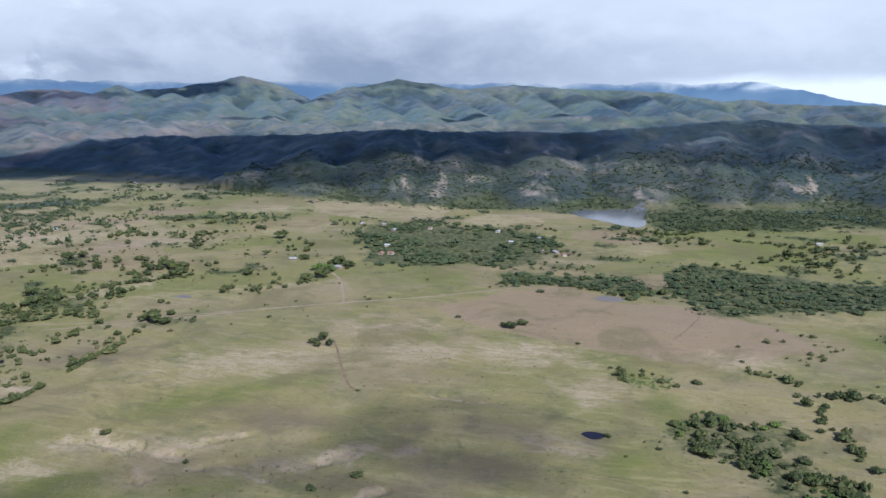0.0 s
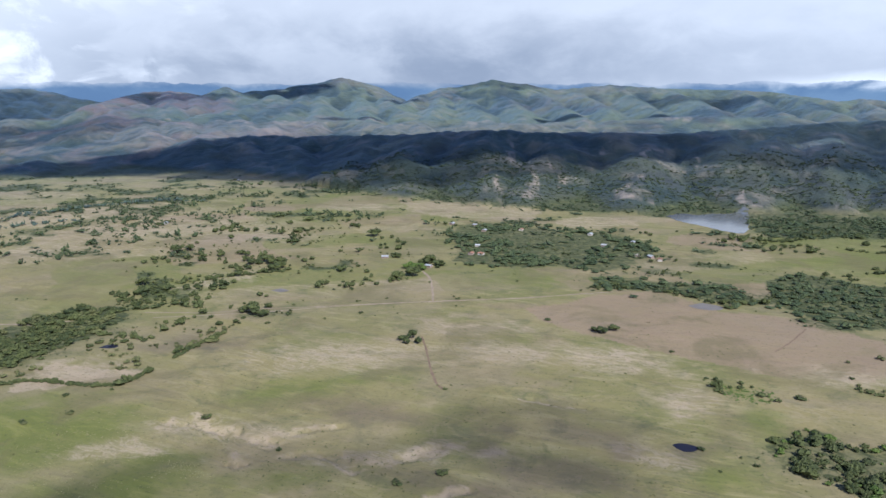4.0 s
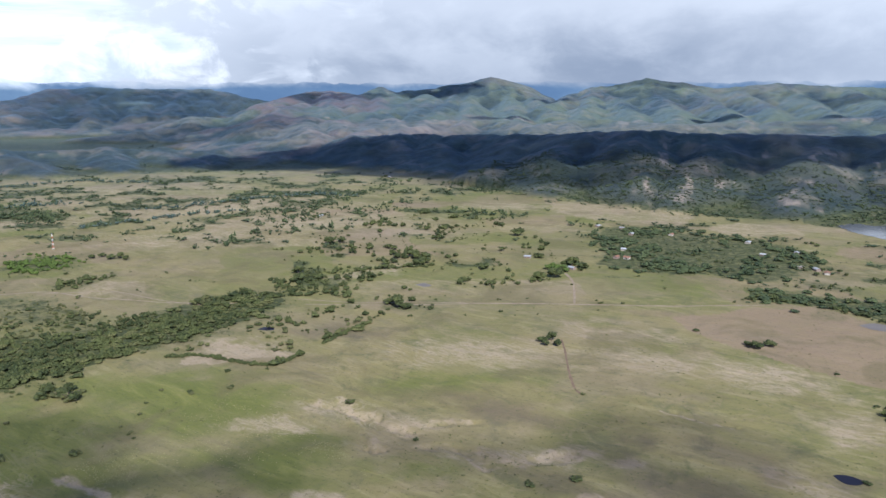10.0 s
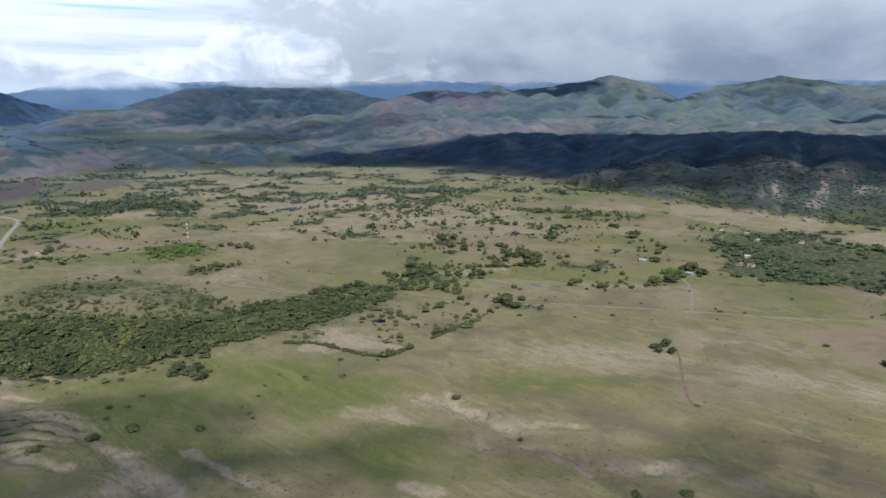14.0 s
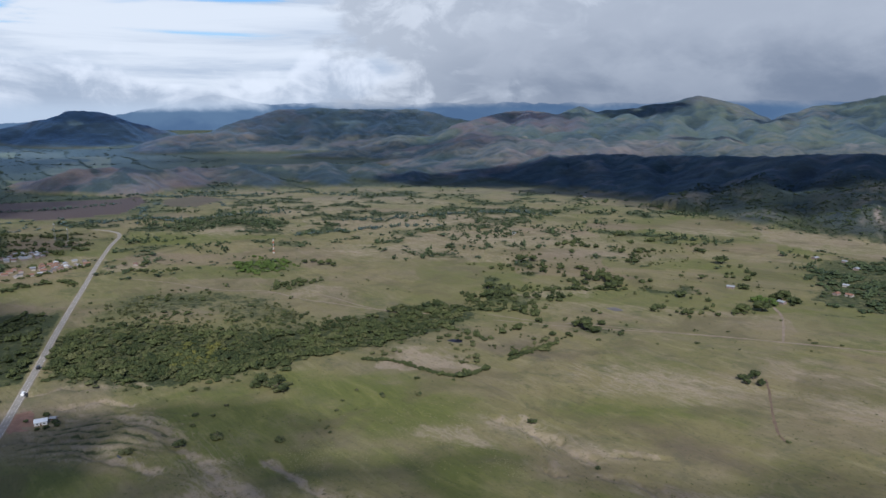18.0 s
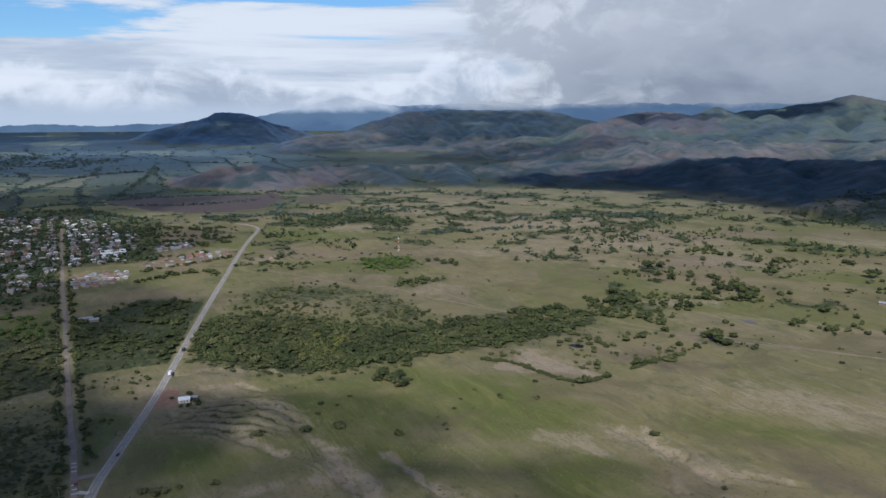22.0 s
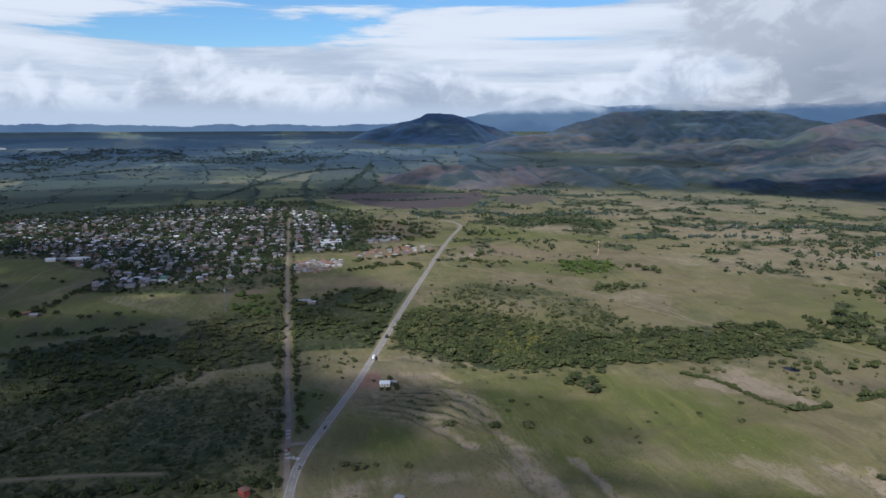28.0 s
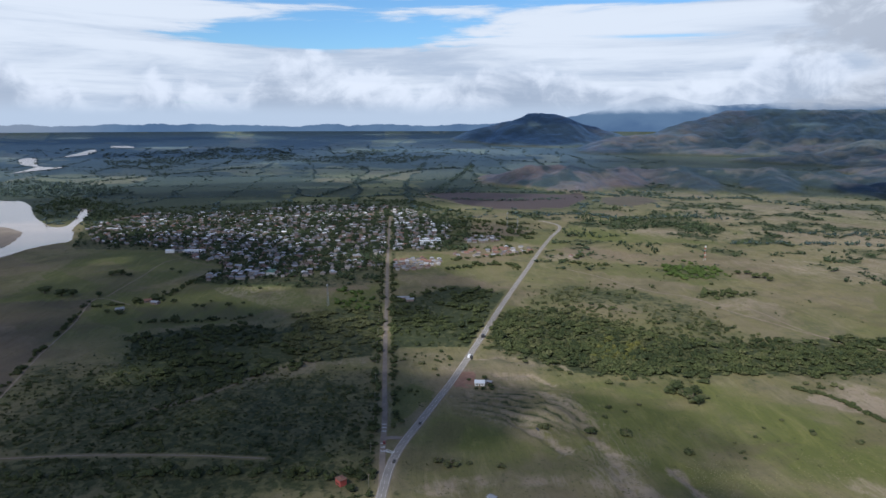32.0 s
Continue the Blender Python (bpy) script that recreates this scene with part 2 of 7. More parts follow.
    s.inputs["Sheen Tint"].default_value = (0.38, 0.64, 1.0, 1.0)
    relief = g.math("ADD", g.math("MULTIPLY", tuft, 0.5), g.math("MULTIPLY", middle, 2.5))
    bumped(g, s, g.math("ADD", g.math("ADD", relief, g.math("MULTIPLY", swell, 3.0)), g.math("MULTIPLY", crag, g.math("MULTIPLY", hill, 14.0))), 1.0, 0.7)
    return m


def plain_material(name, a, b, scale, rough=0.9, metal=0.0, grain=None, distance=0.02):
    """Two shades blended by a coarse and a fine noise."""
    m, g, s = material(name, rough, metal)
    here = g.node("ShaderNodeTexCoord").outputs["Object"]
    n = g.noise(here, scale, 6, 0.6, 0.3)
    f = g.noise(here, scale * 9, 4, 0.6)
    c = g.mix(g.span(n, 0.32, 0.68), a, b)
    c = g.mix(g.math("MULTIPLY", g.span(f, 0.52, 0.75), 0.4), c, tuple(v * 0.55 for v in a))
    g.link(c, s.inputs["Base Color"])
    bumped(g, s, f, distance)
    return m


def leaf_material(name, dark, light, tip, haze_sheen=0.0):
    m, g, s = material(name, 0.75)
    # a blue sheen on the leaves imitates distance haze
    s.inputs["Sheen Weight"].default_value, s.inputs["Sheen Roughness"].default_value = haze_sheen, 0.6
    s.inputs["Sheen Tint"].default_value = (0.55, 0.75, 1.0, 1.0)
    geo = g.node("ShaderNodeNewGeometry")
    wide = g.noise(geo.outputs["Position"], 0.022, 5, 0.65, 0.6)
    near = g.noise(geo.outputs["Position"], 0.9, 3, 0.6)
    chance = geo.outputs["Random Per Island"]
    c = g.mix(g.span(g.math("ADD", g.math("MULTIPLY", chance, 0.35), g.math("MULTIPLY", wide, 1.3)), 0.52, 1.12), dark, light)
    c = g.mix(g.math("MULTIPLY", g.span(near, 0.5, 0.75), 0.45), c, tip)
    g.link(c, s.inputs["Base Color"])
    bumped(g, s, near, 0.3)
    return m


def water_material(name, tint, rough):
    m, g, s = material(name, rough)
    here = g.node("ShaderNodeNewGeometry").outputs["Position"]
    n = g.noise(here, 0.02, 5, 0.6, 0.4)
    g.link(g.mix(g.span(n, 0.35, 0.65), tint, tuple(v * 1.25 for v in tint)), s.inputs["Base Color"])
    s.inputs["Specular IOR Level"].default_value = 0.5
    bumped(g, s, g.noise(here, 0.8, 3, 0.5), 0.02, 0.25)
    return m


def roof_material():
    m, g, s = material("roof_sheet", 0.6)
    chance = g.node("ShaderNodeObjectInfo").outputs["Random"]
    ramp = g.node("ShaderNodeValToRGB")
    ramp.color_ramp.interpolation = "CONSTANT"
    tints = ((0.0, (0.36, 0.37, 0.40)), (0.16, (0.26, 0.27, 0.29)), (0.46, (0.13, 0.128, 0.13)), (0.66, (0.19, 0.11, 0.09)),
             (0.74, (0.12, 0.075, 0.06)), (0.82, (0.56, 0.57, 0.60)), (0.90, (0.30, 0.27, 0.25)))
    el = ramp.color_ramp.elements
    while len(el) < len(tints):
        el.new(0.5)
    for e, (at, c) in zip(el, tints):
        e.position, e.color = at, (*c, 1.0)
    g.link(chance, ramp.inputs[0])
    here = g.node("ShaderNodeTexCoord").outputs["Object"]
    stain = g.noise(here, 0.5, 5, 0.65, 0.5)
    g.link(g.mix(g.math("MULTIPLY", g.span(stain, 0.5, 0.7), 0.5), ramp.outputs[0], (0.14, 0.10, 0.08)), s.inputs["Base Color"])
    bumped(g, s, g.noise(g.stretch(here, (8, 0.4, 1)), 1.0, 2, 0.5), 0.03)
    return m


def wall_material():
    m, g, s = material("house_plaster", 0.9)
    chance = g.node("ShaderNodeObjectInfo").outputs["Random"]
    here = g.node("ShaderNodeTexCoord").outputs["Object"]
    c = g.mix(g.span(chance, 0.2, 0.7), (0.40, 0.365, 0.33), (0.24, 0.185, 0.165))
    c = g.mix(g.math("MULTIPLY", g.span(g.noise(here, 0.7, 5, 0.6), 0.48, 0.7), 0.5), c, (0.28, 0.22, 0.17))
    g.link(c, s.inputs["Base Color"])
    return m


GROUND = ground_material()
LEAF = leaf_material("foliage", (0.020, 0.030, 0.011), (0.072, 0.084, 0.029), (0.100, 0.108, 0.042))
LEAF_DRY = leaf_material("dry_foliage", (0.048, 0.054, 0.022), (0.108, 0.112, 0.044), (0.145, 0.140, 0.066))
# foliage for hills, valley and distance, with haze painted on as sheen
LEAF_HILL = leaf_material("hazed_hill_scrub", (0.030, 0.040, 0.026), (0.050, 0.062, 0.038), (0.062, 0.074, 0.046), 0.12)
LEAF_VALLEY = leaf_material("hazed_valley_foliage", (0.020, 0.036, 0.020), (0.052, 0.072, 0.036), (0.076, 0.096, 0.050), 0.30)
LEAF_FAR = leaf_material("hazed_far_foliage", (0.022, 0.036, 0.015), (0.062, 0.080, 0.032), (0.090, 0.106, 0.046), 0.04)
STRAW_GRASS = leaf_material("straw_tussock", (0.17, 0.165, 0.075), (0.25, 0.23, 0.115), (0.30, 0.27, 0.15))
LEAF_BRIGHT = leaf_material("bright_foliage", (0.044, 0.072, 0.016), (0.086, 0.122, 0.028), (0.115, 0.145, 0.044))
LEAF_YELLOW = leaf_material("yellow_foliage", (0.062, 0.072, 0.020), (0.130, 0.124, 0.030), (0.150, 0.136, 0.040))
BARK = plain_material("bark", (0.10, 0.075, 0.055), (0.16, 0.13, 0.10), 1.2)
ASPHALT = plain_material("worn_asphalt", (0.235, 0.214, 0.190), (0.295, 0.268, 0.236), 0.12)
ASPHALT_OLD = plain_material("dusty_asphalt", (0.205, 0.170, 0.138), (0.275, 0.228, 0.186), 0.10)
SHOULDER = plain_material("gravel_shoulder", (0.27, 0.225, 0.175), (0.33, 0.285, 0.23), 0.15)
EARTH = plain_material("bare_earth_track", (0.20, 0.155, 0.115), (0.27, 0.215, 0.16), 0.08)
EARTH_DARK = plain_material("dark_earth", (0.125, 0.085, 0.060), (0.175, 0.125, 0.085), 0.1)
PAINT = plain_material("road_paint", (0.62, 0.61, 0.57), (0.76, 0.75, 0.71), 0.6)
SAND = plain_material("river_sand", (0.20, 0.165, 0.13), (0.28, 0.235, 0.19), 0.03)
WATER_RIVER = water_material("silty_river", (0.25, 0.185, 0.145), 0.12)
WATER_LAKE = water_material("lake_water", (0.10, 0.105, 0.11), 0.08)
WATER_MUD = water_material("muddy_shallows", (0.120, 0.108, 0.100), 0.5)
WATER_MUD.node_tree.nodes["Principled BSDF"].inputs["Specular IOR Level"].default_value = 0.12
WATER_POND = water_material("pond_water", (0.010, 0.010, 0.020), 0.3)
WATER_POND.node_tree.nodes["Principled BSDF"].inputs["Specular IOR Level"].default_value = 0.08
ROOF = roof_material()
WALL = wall_material()
ROOF_WHITE = plain_material("white_sheet_roof", (0.72, 0.73, 0.74), (0.80, 0.80, 0.80), 0.4, 0.5)
ROOF_GREY = plain_material("grey_sheet_roof", (0.26, 0.27, 0.29), (0.34, 0.35, 0.37), 0.3, 0.6)
ROOF_DARK = plain_material("dark_sheet_roof", (0.13, 0.13, 0.135), (0.18, 0.175, 0.17), 0.3, 0.7)
ROOF_RUST = plain_material("rusty_sheet_roof", (0.14, 0.085, 0.065), (0.20, 0.12, 0.09), 0.3, 0.8)
ROOF_TILE = plain_material("clay_tile_roof", (0.20, 0.105, 0.075), (0.27, 0.15, 0.11), 0.8)
ROOF_GREEN = plain_material("green_sheet_roof", (0.10, 0.20, 0.15), (0.14, 0.26, 0.19), 0.4, 0.5)
WALL_RED = plain_material("red_painted_wall", (0.42, 0.085, 0.065), (0.50, 0.12, 0.09), 0.6)
WALL_WHITE = plain_material("whitewashed_wall", (0.66, 0.63, 0.58), (0.75, 0.73, 0.69), 0.5)
DOOR_WOOD = plain_material("door_wood", (0.14, 0.08, 0.05), (0.20, 0.12, 0.07), 1.5)
GLASS_DARK = plain_material("dark_window_pane", (0.03, 0.035, 0.04), (0.05, 0.055, 0.06), 1.0, 0.15)
STEEL_RED = plain_material("red_mast_paint", (0.50, 0.06, 0.03), (0.58, 0.10, 0.06), 0.8, 0.5)
STEEL_WHITE = plain_material("white_mast_paint", (0.74, 0.74, 0.74), (0.82, 0.82, 0.82), 0.8, 0.5)
STEEL = plain_material("galvanised_steel", (0.30, 0.31, 0.32), (0.42, 0.43, 0.44), 1.0, 0.45, 0.6)
CAR_WHITE = plain_material("white_car_paint", (0.74, 0.74, 0.74), (0.80, 0.80, 0.80), 0.3, 0.3)
CAR_DARK = plain_material("dark_car_paint", (0.03, 0.03, 0.035), (0.05, 0.05, 0.055), 0.3, 0.3)
CAR_RED = plain_material("red_car_paint", (0.35, 0.04, 0.03), (0.42, 0.06, 0.05), 0.3, 0.3)
RUBBER = plain_material("tyre_rubber", (0.02, 0.02, 0.02), (0.035, 0.035, 0.035), 2.0)
WOOD_POST = plain_material("weathered_pole", (0.22, 0.19, 0.16), (0.30, 0.27, 0.23), 0.6)

# ---- plan: lines and outlines on the plain, metres ----
HIGHWAY = [(-393, 105), (-416, 115), (-446, 129), (-475, 147), (-504, 169), (-542, 198), (-584, 230), (-642, 271), (-708, 317), (-788, 372), (-879, 436), (-994, 518), (-1145, 625), (-1280, 725), (-1369, 796), (-1423, 824), (-1471, 827), (-1505, 819)]
TOWN_ROAD = [(-392, 106), (-422, 116), (-469, 130), (-526, 148), (-599, 169), (-731, 208), (-901, 259), (-1120, 324), (-1333, 389), (-1553, 456), (-1701, 502)]
JUNCTION_LINK = [(-489, 137), (-489, 142), (-485, 150)]
TRACK_EAST = [(-422, 713), (-324, 744), (-231, 782), (-118, 819), (-38, 840), (36, 865), (102, 891)]
TRACK_EAST_END = [(-119, 817), (-58, 834), (-3, 849), (70, 881)]
TRACK_WEST = [(-119, 817), (-176, 803), (-249, 780), (-325, 758), (-367, 740), (-442, 730)]
TRACK_FARM = [(-119, 817), (-128, 873), (-140, 931), (-156, 969)]
GULLY = [(-112, 688), (-102, 652), (-92, 610), (-81, 571), (-72, 555)]
GULLY_SOUTH = [(291, 765), (264, 724), (236, 688)]
LANE = [(-991, 589), (-920, 608), (-856, 615), (-806, 627), (-761, 654), (-690, 652), (-640, 659), (-581, 666), (-503, 690)]
LANE_NORTH = [(-766, 642), (-729, 662), (-684, 684), (-599, 671), (-533, 671)]
FIELD_PATH = [(-556, -131), (-540, -74), (-514, -5), (-489, 48)]
HILL_PATH = [(-612, -30), (-623, 6), (-653, 47), (-673, 81), (-684, 122)]
FARM_LANE = [(-686, -156), (-802, -143), (-916, -125), (-1041, -111), (-992, -66)]
MEADOW_PATH = [(-1053, -98), (-1172, -59), (-1291, -18), (-1329, 59)]
FAR_ROAD = [(-2206, 770), (-2082, 742), (-1947, 765), (-1883, 775)]

LAKE = [(274, 1513), (315, 1553), (343, 1537), (379, 1561), (413, 1561), (439, 1595), (461, 1595), (390, 1346), (352, 1352), (316, 1411), (289, 1453)]
RIVER = [(-2617, -652), (-2416, -490), (-2385, -433), (-2278, -391), (-2043, -343), (-1809, -272), (-1816, -241), (-1958, -236), (-2152, -246), (-2090, -214), (-1928, -215), (-1771, -220), (-1586, -203), (-1549, -236), (-1502, -267), (-1431, -300), (-1377, -355)]
RIVER_ISLAND = [(-1857, -470), (-1841, -379), (-1770, -333), (-1703, -311), (-1599, -313), (-1534, -320), (-1465, -376)]
RIVER_FAR = [(-3232, -606), (-3342, -524), (-3439, -446), (-3499, -547), (-3832, -615), (-3789, -670), (-3577, -629), (-3457, -562)]
RIVER_FARTHER = [(-3871, -510), (-3961, -415), (-4158, -375), (-4186, -410), (-4064, -451)]
RIVER_FARTHEST = [(-4279, -318), (-4271, -205), (-4346, -225), (-4351, -312)]
POND = [(101, 478), (106, 481), (112, 482), (119, 477), (115, 472), (108, 470)]
POND_SHALLOW = [(184, 839), (205, 852), (223, 839), (216, 824), (193, 826)]
POND_NORTH = [(-423, 614), (-421, 621), (-412, 624), (-406, 619), (-411, 612)]
PUDDLE = [(-332, 841), (-324, 852), (-309, 844), (-317, 834)]
PUDDLE_BUSH = [(-466, 255), (-469, 262), (-465, 265), (-459, 260), (-460, 254)]

# woodland outlines
WOOD_HIGHWAY = [(-768, 381), (-802, 449), (-792, 497), (-758, 550), (-669, 551), (-587, 531), (-531, 547), (-522, 594), (-525, 661), (-526, 710), (-480, 752), (-447, 689), (-458, 618), (-473, 556), (-498, 513), (-510, 460), (-522, 420), (-549, 381), (-572, 354), (-624, 333), (-659, 297), (-719, 337)]
WOOD_BELT = [(-659, 297), (-691, 326), (-670, 359), (-640, 398), (-613, 442), (-583, 494), (-548, 528), (-522, 594), (-525, 661), (-526, 710), (-480, 752), (-447, 689), (-458, 618), (-473, 556), (-498, 513), (-510, 460), (-522, 420), (-549, 381), (-572, 354), (-624, 333)]
YELLOW_GROVE_C = [(-566, 388), (-606, 384), (-626, 414), (-622, 458), (-584, 462), (-570, 424)]
WOOD_FRONT = [(-722, 315), (-778, 351), (-785, 405), (-761, 455), (-675, 489), (-594, 519), (-572, 580), (-555, 643), (-546, 709), (-504, 723), (-494, 545), (-514, 480), (-543, 386), (-594, 340), (-653, 316)]
WOOD_SPARSE = [(-830, 428), (-850, 481), (-879, 527), (-831, 605), (-733, 614), (-625, 585), (-550, 567), (-583, 528), (-669, 551), (-758, 550), (-792, 497), (-801, 441)]
WOOD_WEDGE = [(-818, 239), (-897, 270), (-910, 324), (-941, 370), (-898, 405), (-866, 423), (-788, 370), (-713, 315), (-675, 289), (-695, 202)]
WOOD_WEST = [(-819, -52), (-851, 1), (-837, 70), (-789, 116), (-719, 119), (-669, 70), (-645, 22), (-663, -46), (-745, -64)]
WOOD_TOWN_EDGE = [(-793, 104), (-869, 143), (-870, 216), (-822, 228), (-681, 188), (-680, 121), (-708, 97)]
SCRUB_WEST = [(-622, -167), (-766, -142), (-753, -63), (-640, 21), (-661, 69), (-646, 173), (-393, 105), (-483, -135)]
SCRUB_ROAD = [(-657, 191), (-681, 204), (-665, 262), (-608, 230), (-520, 165), (-503, 148)]
WOOD_VILLAGE = [(-150, 1333), (-94, 1378), (-4, 1346), (48, 1286), (124, 1315), (178, 1242), (200, 1181), (177, 1104), (132, 1029), (95, 993), (56, 1025), (14, 1029), (-20, 1010), (-70, 1018), (-123, 1040), (-115, 1135), (-145, 1221)]
WOOD_SOUTH = [(315, 986), (371, 1014), (416, 979), (480, 946), (511, 901), (647, 916), (568, 798), (457, 789), (401, 782), (341, 763), (320, 773), (289, 859), (224, 854), (189, 895), (87, 913), (77, 972), (139, 959), (215, 943), (247, 949), (279, 873), (303, 916)]
WOOD_NEAR = [(164, 486), (191, 510), (211, 515), (220, 495), (249, 493), (266, 475), (245, 458), (223, 458), (234, 436), (249, 420), (263, 399), (261, 379), (221, 379), (217, 414), (193, 428), (173, 458)]
THICKET = [(150, 603), (167, 613), (185, 596), (207, 577), (198, 559), (171, 563), (156, 581)]
THICKET_NORTH = [(-952, 754), (-975, 812), (-918, 820), (-845, 798), (-845, 753), (-851, 716), (-884, 708)]
THICKET_LOW = [(-778, 676), (-777, 722), (-747, 752), (-728, 738), (-739, 696), (-748, 663)]
ORCHARD = [(-880, 189), (-927, 191), (-979, 219), (-958, 247), (-879, 233), (-851, 211)]
WOOD_LAKE = [(439, 1482), (581, 1545), (757, 1521), (1068, 1545), (935, 1346), (767, 1358), (644, 1286), (551, 1315), (439, 1298), (405, 1346)]
WOOD_FOOT = [(-579, 1878), (-311, 1725), (-31, 1578), (220, 1545), (282, 1545), (468, 1630), (678, 1630), (1090, 1578), (1343, 1956), (681, 2042), (184, 1978), (-316, 2144), (-580, 2169)]
WOOD_FIELD_LINE = [(-1421, 922), (-1493, 1066), (-1518, 1194), (-1378, 1175), (-1213, 1140), (-1185, 1066), (-1305, 1022), (-1314, 898)]
RIVERSIDE = [(-2330, -388), (-2443, -298), (-2174, -125), (-1838, -170), (-1852, -207), (-2154, -252), (-1930, -277), (-2089, -344)]
RIVER_WOODS = [(-2866, -710), (-2995, -491), (-2743, -207), (-2465, -122), (-2438, -282), (-2452, -422), (-2665, -663)]
TOWN = [(-1762, -196), (-1970, -88), (-1916, 118), (-1989, 306), (-1961, 493), (-1901, 576), (-1632, 596), (-1519, 597), (-1223, 469), (-1246, 376), (-1119, 328), (-1092, 272), (-1076, 196), (-1095, 121), (-1105, 30), (-1216, 71), (-1319, 10), (-1420, -19), (-1525, -154)]
TOWN_TREES = [(-1485, -189), (-1906, -213), (-2123, -93), (-2082, 130), (-2126, 535), (-2035, 653), (-1686, 726), (-1195, 493), (-1235, 373), (-998, 292), (-1000, 182), (-1091, 14), (-1208, 65), (-1302, 10), (-1392, -28)]
SHANTY = [(-1154, 345), (-1158, 391), (-1135, 423), (-1089, 408), (-1068, 361), (-1072, 324)]
ROW_EAST = [(-1312, 540), (-1341, 584), (-1318, 625), (-1275, 599), (-1277, 538)]
ROW_SOUTH = [(-1192, 469), (-1204, 554), (-1203, 626), (-1147, 620), (-1123, 528), (-1138, 458)]

# fields of their own colour
FIELD_PLOUGHED = [(-2191, 765), (-2205, 866), (-2107, 1029), (-1976, 1229), (-1879, 1185), (-1709, 1009), (-1719, 840), (-1883, 775)]
FIELD_PLOUGHED_SMALL = [(-1876, 1232), (-1882, 1378), (-1749, 1353), (-1664, 1201), (-1738, 1157)]
FIELD_TAN = [(-318, 1648), (-200, 1725), (-19, 1725), (14, 1521), (-16, 1411), (-168, 1439), (-259, 1497)]
FIELD_TAN_SMALL = [(44, 1425), (104, 1497), (199, 1482), (202, 1397), (128, 1358), (62, 1358)]
FIELD_RUST = [(234, 1286), (299, 1333), (386, 1298), (350, 1172), (285, 1181), (225, 1221)]
FIELD_BARE = [(195, 922), (239, 949), (311, 966), (292, 881), (238, 881)]
FIELD_RED_BROWN = [(-16, 798), (84, 873), (162, 907), (216, 821), (307, 791), (338, 754), (365, 706), (368, 655), (315, 624), (220, 624), (122, 671), (46, 724)]
FIELD_DARK = [(-1069, -269), (-1042, -115), (-927, -120), (-794, -147), (-709, -160), (-648, -173)]
FIELD_WEST_GREEN = [(-1049, -133), (-1103, 14), (-1043, 173), (-891, 161), (-855, 72), (-868, 1), (-855, -60), (-952, -116)]
FIELD_RIVER_GREEN = [(-1187, -209), (-1413, -163), (-1374, -28), (-1298, 66), (-1115, -18), (-1056, -105), (-1070, -230)]
FIELD_PARK = [(-891, 161), (-972, 209), (-987, 267), (-875, 242), (-831, 206)]
FIELD_YARD = [(-1030, 316), (-1034, 377), (-965, 379), (-931, 306), (-942, 289)]
FIELD_BROWN_YARD = [(-1041, 198), (-1059, 264), (-1007, 268), (-968, 249), (-978, 194)]
FIELD_VERGE = [(-583, 172), (-588, 198), (-570, 208), (-523, 173), (-513, 153)]
FIELD_CLAY = [(-591, 233), (-605, 261), (-569, 249), (-562, 228)]
FIELD_CLEARING = [(-441, 506), (-447, 550), (-413, 571), (-347, 562), (-349, 535), (-395, 517)]
FIELD_ROADSIDE = [(-1094, 605), (-1119, 646), (-1093, 684), (-1039, 648), (-1045, 604)]
FIELD_LANE = [(-729, 669), (-740, 728), (-689, 734), (-647, 692), (-669, 669)]
FIELD_BROWN_HILL = [(-660, 1002), (-869, 955), (-867, 796), (-686, 799), (-480, 727), (-478, 792), (-556, 907)]
FIELD_PINK = [(-776, 891), (-915, 1218), (-709, 1202), (-642, 1011)]
FIELD_GREEN_FAR = [(-603, 1648), (-483, 1799), (-347, 1767), (-275, 1521), (-356, 1446), (-520, 1482)]
FIELD_LAKE_GREEN = [(393, 1286), (551, 1315), (642, 1181), (596, 1014), (430, 1014), (363, 1092)]
FIELD_LAKE_GREEN_TWO = [(454, 1346), (666, 1378), (786, 1232), (727, 1135), (605, 1206), (494, 1275)]
FIELD_YELLOW = [(-2194, 1270), (-2202, 1438), (-2073, 1424), (-1990, 1237), (-2042, 1194)]
FIELD_NORTH_GREEN = [(-1415, 847), (-1242, 972), (-1082, 1014), (-1134, 884), (-1212, 782), (-1267, 755)]
FIELD_NORTH_PALE = [(-1543, 1265), (-1587, 1520), (-1386, 1737), (-1108, 1690), (-1180, 1387), (-1292, 1198)]
FIELD_GRASS_FAR = [(-2617, -75), (-2998, 305), (-2597, 569), (-2281, 424), (-2162, 104), (-2212, -36)]
FIELD_GRASS_FAR_TWO = [(-2506, 549), (-2644, 849), (-2242, 769), (-2090, 634), (-2180, 476)]
FIELD_GRASS_FARTHER = [(-3340, -158), (-3466, 355), (-3270, 334), (-3130, -21)]
FIELD_GRASS_STRIP = [(-2590, 1163), (-2580, 1466), (-2249, 1326), (-2213, 1081)]

# bare washouts on the front slopes: bearing, near and far end, half width, bend
WASHOUTS = [(1.0, 1640, 1900, 11, -30), (-7.3, 1650, 1790, 15, 24), (-12.2, 1660, 1730, 14, -10), (-16.0, 1690, 1800, 12, 20), (-26.5, 1900, 2060, 16, -40), (2.6, 1720, 1830, 9, 20), (-29.0, 1880, 1960, 16, 10)]

